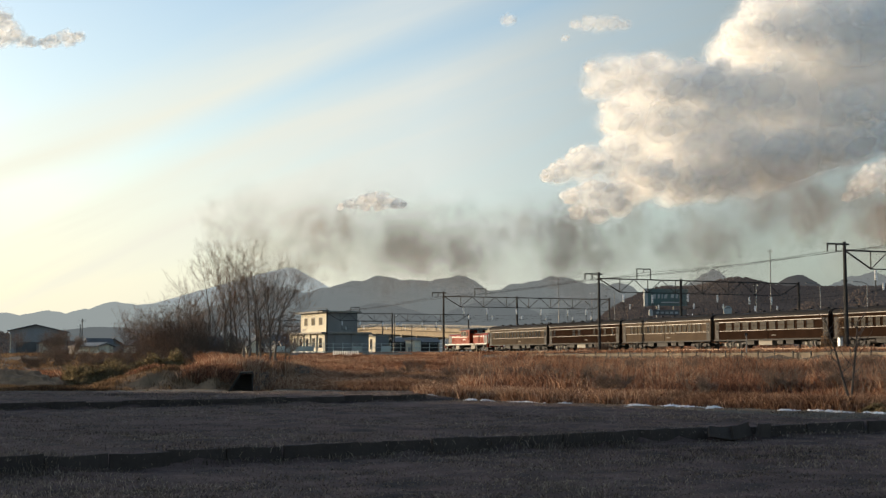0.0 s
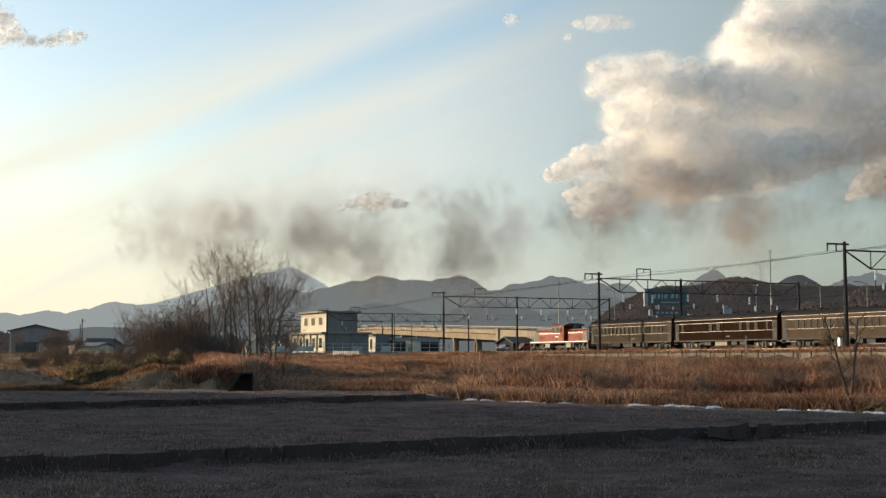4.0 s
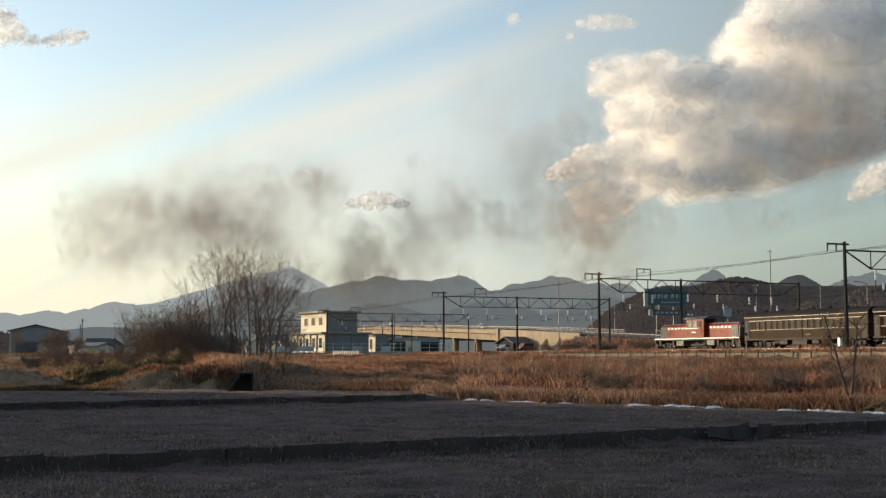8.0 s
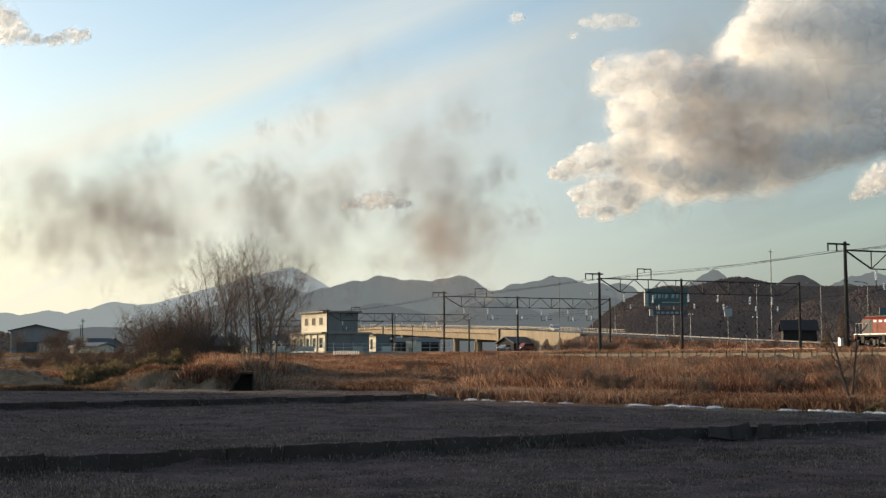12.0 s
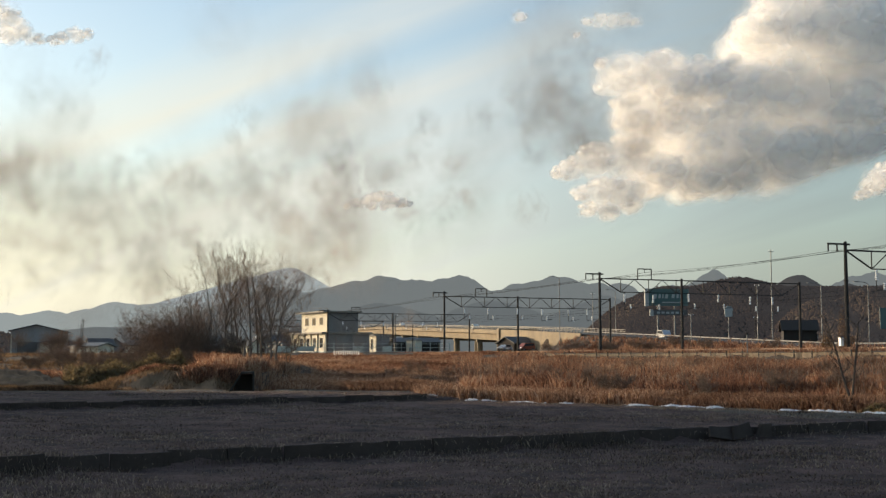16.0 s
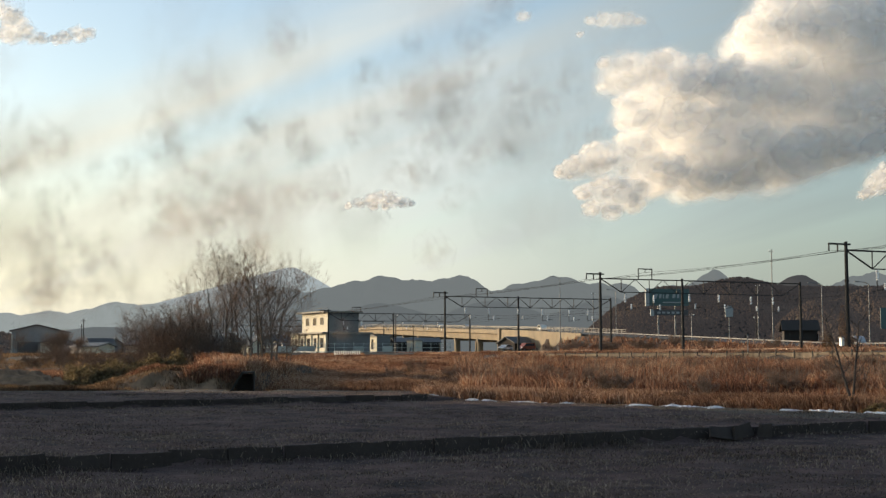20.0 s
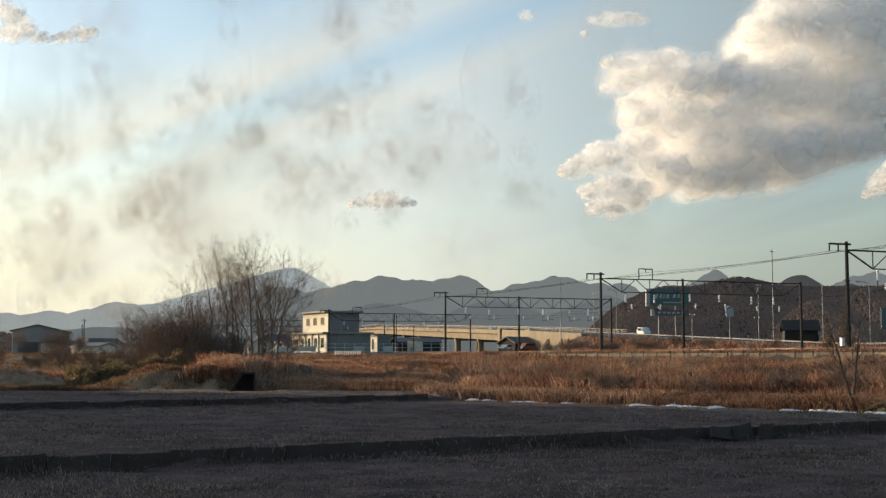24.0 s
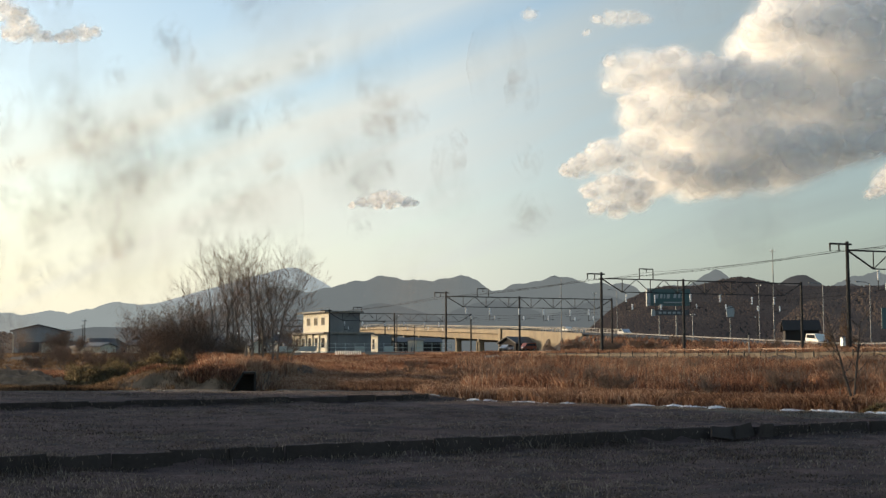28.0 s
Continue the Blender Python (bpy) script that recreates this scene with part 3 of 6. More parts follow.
def make_portal(s, o, spans, seed):
    """A catenary portal: masts along a lattice beam that crosses the tracks, with insulators hung below."""
    # x here runs across the tracks, away from the camera's side
    m = pose(*on_track(s, o, BED_Z), 0, 0, TRACK_TURN + 90)
    t = thing("catenary_portal", m, "dark steel railway portal with lattice beam and white insulators", "catenary portal", "catenary portals")
    rnd = random.Random(seed)
    top, low = 9.3, 7.65
    for k, x in enumerate(spans):
        h = MAST_H if k == 0 else 9.55
        g = Geo().tube((x, 0, -0.3), (x, 0, h), 0.2, 0.15, 8)
        mast = part("mast", g, STEEL, t)
        for z in (2.0, 4.6, 6.4):
            part("band", Geo().tube((x, 0, z), (x, 0, z + 0.12), 0.22, 0.22, 8), STEEL, mast)
    g = Geo().tube((spans[0] - 2.0, 0, MAST_H - 0.25), (spans[0] + 0.5, 0, MAST_H - 0.25), 0.09, 0.09, 6)
    for x in (-1.95, -0.95):
        g.tube((spans[0] + x, 0, MAST_H - 0.25), (spans[0] + x, 0, MAST_H - 0.95), 0.075, 0.075, 6)
    part("feeder_arm", g, STEEL, t)
    part("upper_chord", Geo().beam((spans[0], 0, top), (spans[-1], 0, top), 0.15, 0.14), STEEL, t)
    x = spans[0]
    x1 = spans[-1]
    part("lower_chord", Geo().beam((x + 3.0, 0, low), (x1 - 3.0, 0, low), 0.11, 0.1), STEEL, t)
    g = Geo().beam((x, 0, top), (x + 3.0, 0, low), 0.12).beam((x1, 0, top), (x1 - 3.0, 0, low), 0.12)
    n = max(2, round((x1 - x - 6) / 4.0))
    for i in range(n):
        a, b = x + 3 + (x1 - x - 6) * i / n, x + 3 + (x1 - x - 6) * (i + 1) / n
        g.beam((a, 0, low), ((a + b) / 2, 0, top), 0.075).beam(((a + b) / 2, 0, top), (b, 0, low), 0.075)
        g.beam((a, 0, low), (a, 0, top), 0.08)
    part("lattice", g, STEEL, t)
    loop = x + 5.5
    g = Geo().tube((loop, 0, top), (loop, 0, top + 1.35), 0.07).tube((loop, 0, top + 1.35), (loop + 2.0, 0, top + 1.35), 0.07).tube((loop + 2.0, 0, top + 1.35), (loop + 2.0, 0, top), 0.07)
    g.tube((loop + 1.0, 0, top + 1.35), (loop + 1.0, 0, top + 0.9), 0.05)
    part("wire_bracket", g, STEEL, t)
    for i, o2 in enumerate((3.5, 7.7, 13.0, 17.5, 22.5, 26.0)):
        xx = x + o2
        if xx > x1 - 0.5:
            break
        hang = low - rnd.uniform(0.05, 0.3)
        part("hanger", Geo().tube((xx, 0, low), (xx, 0, hang - 1.9), 0.045, 0.045, 6), STEEL, t)
        ins = Geo()
        for q in range(5):
            ins.tube((xx, -0.05, hang - 0.2 * q), (xx, -0.05, hang - 0.2 * q - 0.15), 0.1, 0.14, 8)
        part("insulator", ins, PORCELAIN, t, "white porcelain insulator")
        ins = Geo()
        for q in range(4):
            ins.tube((xx + 0.9, -0.05, hang - 1.2 - 0.17 * q), (xx + 0.9, -0.05, hang - 1.33 - 0.17 * q), 0.09, 0.12, 8)
        part("insulator", ins, PORCELAIN, t, "white porcelain insulator")
        part("steady_arm", Geo().tube((xx, 0, hang - 1.9), (xx + 2.0, 0, hang - 1.6), 0.04, 0.04, 6), STEEL, t)


make_portal(104.5, 3.5, (0, 14.0, 31.0), 1)
make_portal(58.8, 3.5, (0, 12.0, 30.5), 2)
make_portal(8.4, 3.5, (0, 13.1, 30.5), 3)
make_portal(-72.0, -2.2, (0, 15.3, 34.0), 4)
make_portal(-130.0, -2.2, (0, 15.0, 34.0), 5)
make_portal(-190.0, -2.2, (0, 15.0, 34.0), 6)


def make_wires():
    def strung(a, b, sag, n=10):
        a, b = Vector(a), Vector(b)
        return [a.lerp(b, k / n) - Vector((0, 0, sag * 4 * (k / n) * (1 - k / n))) for k in range(n + 1)]
    stations = [(-190, -2.2), (-130, -2.2), (-72, -2.2), (8.4, 3.5), (58.8, 3.5), (104.5, 3.5), (150, 3.5)]

    def run(name, off, z, sag, r, label):
        g = Geo()
        for (s0, o0), (s1, o1) in zip(stations, stations[1:]):
            pts = strung(on_track(s0, o0 + off, z), on_track(s1, o1 + off, z), sag)
            for p, q in zip(pts, pts[1:]):
                g.tube(p, q, r, r, 4, False)
        solid(name, g, WIRE, pose(0, 0, 0), label, "cable")
    run("feeder_cable", 1.95, BED_Z + MAST_H - 0.95, 0.35, 0.022, "thin black feeder cable strung between the mast tops")
    run("feeder_cable", 0.95, BED_Z + MAST_H - 0.95, 0.35, 0.022, "thin black feeder cable strung between the mast tops")
    run("feeder_cable", -6.5, BED_Z + 10.2, 0.3, 0.02, "thin black cable strung along the portals")
    for o in (-4.9, -9.1):
        run("messenger_wire", o, BED_Z + 6.3, 0.6, 0.012, "overhead messenger wire above the rails")
        run("contact_wire", o, BED_Z + 5.5, 0.05, 0.012, "overhead contact wire above the rails")


make_wires()


WEATHERED = material("weathered_concrete", (0.24, 0.185, 0.125), (0.1, 0.078, 0.055), 0.45, 6, 0.9, bump=0.3, vary=0.12)


def make_strip():
    """Pale low retaining wall and fence posts at the foot of the railway."""
    t = thing("retaining_wall", track_pose(0, 8.2, 0), "pale low concrete wall along the railway", "wall", "", "structure")
    for k in range(16):
        s0 = 48 + k * 8.0
        part("wall_panel", Geo().box(s0 + 0.02, s0 + 7.98, -0.12, 0.12, 1.1, 2.2), WEATHERED, t)
    f = thing("fence", track_pose(0, 8.6, 0), "row of dark fence posts with a wire along the railway", "fence")
    post = Geo().box(-0.06, 0.06, -0.045, 0.045, 1.0, 2.4).mesh("post", STEEL)
    for k in range(50):
        part("post", post, None, f, at=pose(46 + k * 2.6, 0, random.uniform(-0.06, 0.06), 0, random.uniform(-2, 2), 0))
    part("wire", Geo().tube((46, 0, 2.32), (176, 0, 2.32), 0.012, 0.012, 4), STEEL, f)


make_strip()


def make_lineside():
    t = thing("trackside_cabinet", pose(36.1, 117.2, 2.2, 0, 0, TRACK_TURN), "small white trackside cabinet on a post", "cabinet")
    part("post", Geo().box(-0.06, 0.06, -0.06, 0.06, -0.6, 0.6), STEEL, t)
    part("box", Geo().box(-0.16, 0.16, -0.16, 0.16, 0.6, 1.35), WHITE, t)
    part("lid", Geo().prism([(-0.2, 1.35), (0.2, 1.35), (0.14, 1.45), (-0.14, 1.45)], 1, -0.2, 0.2), GREY, t)
    s = thing("lineside_post", pose(29.4, 125.0, 1.6), "slim grey lineside marker post", "post")
    part("post", Geo().tube((0, 0, 0), (0, 0, 2.4), 0.06, 0.06, 8), GALV, s)
    part("cap", Geo().box(-0.12, 0.12, -0.05, 0.05, 2.3, 2.55), STEEL, s)
    g = thing("shop_sign", pose(57.5, 260, 5.0, 0, 0, 5), "pale shop sign on a tall pole by the road", "sign")
    part("pole", Geo().tube((0, 0.1, -1), (0, 0.1, 5.2), 0.1, 0.1, 8), GALV, g)
    part("panel", Geo().prism([(-0.75, 5.0), (0.75, 5.0), (0.85, 6.6), (0.3, 7.2), (-0.3, 7.2), (-0.85, 6.6)], 1, -0.12, 0.12), WHITE_SIGN, g)


make_lineside()

# ---------------------------------------------------------------- train
WHEELS = []      # (wheelset, radius)


def wheelset(parent, x, y, z, r):
    g = Geo()
    for sy in (-0.55, 0.55):
        g.tube((0, sy - 0.065, 0), (0, sy + 0.065, 0), r, r, 20)
        g.tube((0, sy * 1.15 - 0.03, 0), (0, sy * 1.15 + 0.03, 0), r * 0.35, r * 0.35, 12)
        for k in range(6):
            a = k * math.pi / 3
            g.beam((0.12 * r * math.cos(a), sy * 1.14, 0.12 * r * math.sin(a)), (r * 0.9 * math.cos(a), sy * 1.14, r * 0.9 * math.sin(a)), 0.06)
    g.tube((0, -0.6, 0), (0, 0.6, 0), 0.09)
    ob = part("wheelset", g, UNDER, parent)
    ob.matrix_basis = pose(x, y, z)
    WHEELS.append((ob, (x, y, z), r))
    return ob


def bogie(t, x, base, r, mat, pale):
    b = part("bogie", Geo().box(x - base / 2 - 0.7, x + base / 2 + 0.7, -0.98, -0.86, r - 0.1, r + 0.2).box(x - base / 2 - 0.7, x + base / 2 + 0.7, 0.86, 0.98, r - 0.1, r + 0.2)
             .box(x - 0.35, x + 0.35, -0.98, 0.98, r - 0.05, r + 0.3), mat, t)
    for sx in (-1, 1):
        for sy in (-0.99, 0.99):
            part("axle_box", Geo().box(x + sx * base / 2 - 0.17, x + sx * base / 2 + 0.17, sy - 0.1, sy + 0.1, r - 0.17, r + 0.17), pale, b)
    for sy in (-1.0, 1.0):
        for dx in (-0.25, 0.25):
            g = Geo().tube((x + dx, sy, r - 0.3), (x + dx, sy, r + 0.26), 0.07, 0.07, 6)
            for q in range(5):
                g.tube((x + dx, sy, r - 0.28 + q * 0.11), (x + dx, sy, r - 0.22 + q * 0.11), 0.13, 0.13, 8)
            part("spring", g, pale, b)
    for sx in (-1, 1):
        wheelset(t, x + sx * base / 2, 0, r, r)
    return b


def roof_outline(w, z0, h, n=12):
    pts = []
    for k in range(n + 1):
        a = math.pi * k / n
        pts.append((w / 2 * math.cos(a), z0 + h * math.sin(a) ** 0.75))
    return pts


def make_coach(kind_, s0, label):
    """A riveted steel coach: x along its length, z from the rail."""
    L, Wd = 19.3, 2.8
    paint = COACH_SAND if "bright" in label else COACH_TAN if "tan" in label else COACH
    t = thing("railway_coach", track_pose(s0), label, "railway coach", "coaches of the train")
    h, f, e = L / 2, 0.98, 3.28
    body = part("body", Geo().box(-h, h, -Wd / 2, Wd / 2, f, e), paint, t)
    part("roof", Geo().prism(roof_outline(Wd + 0.12, e, 0.62), 0, -h - 0.08, h + 0.08), COACH_ROOF, t, "dull grey arched roof")
    for k in range(7):
        x = -7.8 + k * 2.6
        part("roof_vent", Geo().prism([(-0.2, e + 0.56), (0.2, e + 0.56), (0.12, e + 0.76), (-0.12, e + 0.76)], 0, x - 0.22, x + 0.22), COACH_ROOF, t)
    part("gutter", Geo().box(-h, h, -Wd / 2 - 0.05, -Wd / 2, e - 0.06, e + 0.01).box(-h, h, Wd / 2, Wd / 2 + 0.05, e - 0.08, e + 0.02), SILL, t, "sunlit gutter rail")
    for sy in (-1, 1):
        y = sy * (Wd / 2 + 0.015)
        part("window_sill_band", Geo().box(-h + 0.9, h - 0.9, y - 0.02, y + 0.02, 1.89, 1.94), SILL, t)
        part("window_head_band", Geo().box(-h + 0.9, h - 0.9, y - 0.035, y + 0.035, 2.84, 2.91), SILL, t)
        xs = []
        if kind_ == "narrow":
            xs = [(-7.35 + k * 0.98, 0.62) for k in range(16)]
        elif kind_ == "wide":
            xs = [(-6.9 + k * 1.53, 1.1) for k in range(10)]
        elif kind_ == "van":
            xs = [(-8.0, 0.5), (-2.4, 0.7), (-0.9, 0.7), (3.2, 0.6), (4.6, 0.6), (6.0, 0.6), (7.9, 0.4)]
        for x, w in xs:
            g = Geo().box(-w / 2, w / 2, -0.012, 0.012, 1.99, 2.79)
            win = part("window", g, GLASS, t, at=pose(x, y, 0))
            fr = Geo().box(-w / 2 - 0.05, -w / 2, -0.03, 0.03, 1.96, 2.82).box(w / 2, w / 2 + 0.05, -0.03, 0.03, 1.96, 2.82).box(-w / 2, w / 2, -0.028, 0.028, 2.38, 2.42)
            part("window_frame", fr, paint, win)
        for x in (-h + 0.5, h - 0.5):
            d = part("door", Geo().box(x - 0.36, x + 0.36, y - 0.014 * sy - 0.01, y - 0.014 * sy + 0.012, 1.0, 2.95), UNDER, t, "recessed dark end door")
            part("door_window", Geo().box(x - 0.2, x + 0.2, y - 0.014, y + 0.018, 2.05, 2.7), GLASS, d)
            part("handrail", Geo().tube((x + 0.42, y + sy * 0.05, 1.15), (x + 0.42, y + sy * 0.05, 2.1), 0.025), SILL, d)
            part("step", Geo().box(x - 0.35, x + 0.35, y - 0.16, y + 0.1, 0.55, 0.62), UNDER, t)
        # raised vertical joint strip in the middle of the side
        part("joint_strip", Geo().box(-0.06, 0.06, y - 0.025, y + 0.025, 1.0, 3.2), paint, t)
        part("sole_bar", Geo().box(-h, h, y - 0.08, y + 0.03, 0.84, 0.98), UNDER, t)
    for x in (-h, h):
        sx = 1 if x > 0 else -1
        part("gangway", Geo().box(x, x + sx * 0.34, -0.5, 0.5, 1.0, 3.05), UNDER, t, "black folding gangway")
        part("coupler", Geo().box(x, x + sx * 0.38, -0.12, 0.12, 0.75, 1.0), UNDER, t)
        for y in (-0.95, 0.95):
            part("end_ladder", Geo().tube((x + sx * 0.06, y, 1.0), (x + sx * 0.06, y, 3.3), 0.03), UNDER, t)
    gear = PALE_GEAR if kind_ != "narrow" else UNDER
    for x in (-6.9, 6.9):
        bogie(t, x, 2.3, 0.43, UNDER, PALE_GEAR if kind_ in ("van", "wide") else gear)
    for x0, x1, z0, mat in ((-3.9, -2.6, 0.4, UNDER), (-1.8, 0.5, 0.36, PALE_GEAR if kind_ != "narrow" else UNDER), (1.3, 2.3, 0.42, UNDER), (2.8, 4.0, 0.4, UNDER)):
        part("underfloor_box", Geo().box(x0, x1, -1.25, -0.5, z0, 0.86), mat, t)
        part("underfloor_box", Geo().box(x0 + 0.2, x1 - 0.2, 0.5, 1.25, z0, 0.86), mat, t)
    part("air_tank", Geo().tube((-5.0, -0.9, 0.62), (-4.2, -0.9, 0.62), 0.2, 0.2, 12), UNDER, t)
    part("truss_rod", Geo().tube((-4.5, -1.05, 0.8), (4.5, -1.05, 0.8), 0.03), UNDER, t)
    part("number_plate_patch", Geo().box(0.6, 1.3, -Wd / 2 - 0.03, -Wd / 2 - 0.006, 1.32, 1.4), PALE_GEAR, t, "small pale lettering bar")
    return t


def make_loco(s0):
    """A centre-cab diesel: two hoods, tall cab, white waist band."""
    t = thing("diesel_locomotive", track_pose(s0), "vermilion centre-cab diesel locomotive with grey roof and white band", "locomotive")
    part("underframe", Geo().box(-8.4, 8.4, -1.42, 1.42, 1.0, 1.22), UNDER, t)
    part("running_board", Geo().box(-8.5, 8.5, -1.45, 1.45, 1.22, 1.27), GREY, t)
    for y in (-1.46, 1.46):
        part("white_band", Geo().box(-8.5, 8.5, y - 0.012, y + 0.012, 1.15, 1.26), WHITE, t, "white painted side sill")
    for sx in (-1, 1):
        x0, x1 = sorted((sx * 1.75, sx * 7.7))
        hood = part("hood", Geo().prism([(-0.95, 1.27), (-0.95, 2.62), (-0.75, 2.84), (0.75, 2.84), (0.95, 2.62), (0.95, 1.27)], 0, x0, x1), ORANGE, t, "vermilion engine hood")
        part("hood_top", Geo().prism([(-0.78, 2.845), (-0.7, 2.93), (0.7, 2.93), (0.78, 2.845)], 0, x0 + 0.1, x1 - 0.1), DULL_WALL, hood, "grey hood top")
        for y in (-0.957, 0.957):
            for k in range(6):
                xx = sx * (2.5 + k * 0.72)
                # the louvres' bright shine is painted in as white
                part("vent", Geo().box(xx - 0.2, xx + 0.2, y - 0.01, y + 0.01, 2.32, 2.52), WHITE, hood, "louvre window with its shine painted white")
            for k in range(4):
                xx = sx * (2.6 + k * 1.25)
                part("hood_door", Geo().box(xx - 0.55, xx + 0.55, y - 0.006, y + 0.006, 1.36, 2.1), ORANGE, hood)
        nose = sx * 7.7
        n0, n1 = sorted((nose, nose + sx * 0.28))
        ng = part("radiator_grille", Geo().prism([(-0.9, 1.3), (-0.9, 2.58), (-0.7, 2.78), (0.7, 2.78), (0.9, 2.58), (0.9, 1.3)], 0, n0, n1), GREY, hood, "grey radiator front")
        e0, e1 = sorted((sx * 6.5, sx * 7.6))
        for y in (-0.962, 0.962):
            part("radiator_side", Geo().box(e0, e1, y - 0.01, y + 0.01, 1.3, 2.6), GREY, hood, "grey side radiator grille")
        for y in (-0.6, 0.6):
            part("headlight", Geo().tube((nose + sx * 0.28, y, 2.45), (nose + sx * 0.4, y, 2.45), 0.14, 0.14, 12), WHITE, hood)
        hr = Geo()
        for y in (-1.4, 1.4):
            for k in range(3):
                hr.tube((sx * (8.3 - k * 0.5), y, 1.25), (sx * (8.3 - k * 0.5), y, 2.25), 0.022)
            hr.tube((sx * 8.3, y, 2.25), (sx * 7.3, y, 2.25), 0.022)
        part("handrail", hr, WHITE, t, "white end handrail")
        c0, c1 = sorted((sx * 8.4, sx * 9.0))
        part("coupler", Geo().box(c0, c1, -0.15, 0.15, 0.75, 1.02), UNDER, t)
        part("buffer_beam", Geo().box(min(sx * 8.4, sx * 8.55), max(sx * 8.4, sx * 8.55), -1.4, 1.4, 0.65, 1.24), ORANGE, t)
        part("snow_plough", Geo().prism([(sx * 8.0, 0.2), (sx * 8.65, 0.18), (sx * 8.35, 0.7), (sx * 8.0, 0.7)], 1, -1.3, 1.3), UNDER, t)
    cab = part("cab", Geo().box(-1.75, 1.75, -1.4, 1.4, 1.27, 3.42), ORANGE, t, "vermilion cab")
    part("cab_roof", Geo().prism(roof_outline(3.1, 3.42, 0.34, 10), 0, -2.35, 2.35), GREY, cab, "grey overhanging cab roof")
    for y in (-1.41, 1.41):
        for x in (-1.05, 0.05):
            w = part("cab_window", Geo().box(x - 0.42, x + 0.42, -0.012, 0.012, -0.35, 0.35), GLASS, cab, at=pose(0, y, 2.85, -3.2 if y < 0 else 3.2, 0, 0))
            part("window_frame", Geo().box(x - 0.48, x - 0.42, -0.035, 0.025, -0.41, 0.41).box(x + 0.42, x + 0.48, -0.035, 0.025, -0.41, 0.41)
                 .box(x - 0.42, x + 0.42, -0.033, 0.022, 0.35, 0.41), PALE_GEAR, w)
        d = part("cab_door", Geo().box(0.75, 1.35, y - 0.01, y + 0.01, 1.35, 3.25), ORANGE, cab)
        part("door_window", Geo().box(0.85, 1.25, y - 0.014, y + 0.014, 2.5, 3.15), GLASS, d)
        part("waist_stripe", Geo().box(-1.75, 0.7, y - 0.008, y + 0.008, 2.3, 2.4), WHITE, cab)
        part("number_bar", Geo().box(-0.75, 0.15, y - 0.012, y + 0.012, 1.85, 1.97), WHITE, cab)
    for x in (-1.76, 1.76):
        for y in (-0.95, 0.95):
            part("front_window", Geo().box(x - 0.012, x + 0.012, y - 0.38, y + 0.38, 2.95, 3.3), GLASS, cab)
    part("exhaust", Geo().box(2.3, 3.1, -0.3, 0.3, 2.9, 3.5), GREY, t, "grey exhaust stack behind the cab")
    for x in (-5.9, 5.9):
        bogie(t, x, 2.2, 0.43, UNDER, PALE_GEAR)
    mid = part("centre_bogie", Geo().box(-1.4, 1.4, -0.98, 0.98, 0.4, 0.62), UNDER, t)
    for sx in (-0.8, 0.8):
        wheelset(t, sx, 0, 0.43, 0.43)
    for x0, x1 in ((-3.9, -2.5), (2.3, 3.7)):
        part("fuel_tank", Geo().box(x0, x1, -1.35, 1.35, 0.42, 1.0), PALE_GEAR, t, "pale fuel tank")
    for x in (-7.3, -4.5, 4.5, 7.3):
        part("footstep", Geo().box(x - 0.2, x + 0.2, -1.43, -1.3, 0.4, 1.0), UNDER, t)
    return t


def travelled(t):
    return 7.8 * t + 0.05 * t * t


LOCO = make_loco(9.0)
TRAIN = [(LOCO, 9.0)]
for k, (kd, lb) in enumerate([("narrow", "faded tan passenger coach with a row of narrow windows"), ("van", "brown luggage coach with few windows"),
                              ("narrow", "faded tan passenger coach with bright window bands"), ("wide", "brown passenger coach with wide windows"),
                              ("narrow", "dark brown passenger coach with narrow windows")]):
    s = 28.1 + 20.0 * k
    TRAIN.append((make_coach(kd, s, lb), s))

# ---------------------------------------------------------------- road beyond the railway


def on_road(y, q=0.0, z=None):
    s = (y - ROAD_P.y) / ROAD_D.y
    p = ROAD_P + ROAD_D * s + ROAD_N * q
    return Vector((p.x, p.y, float(road_z(y)) if z is None else z))


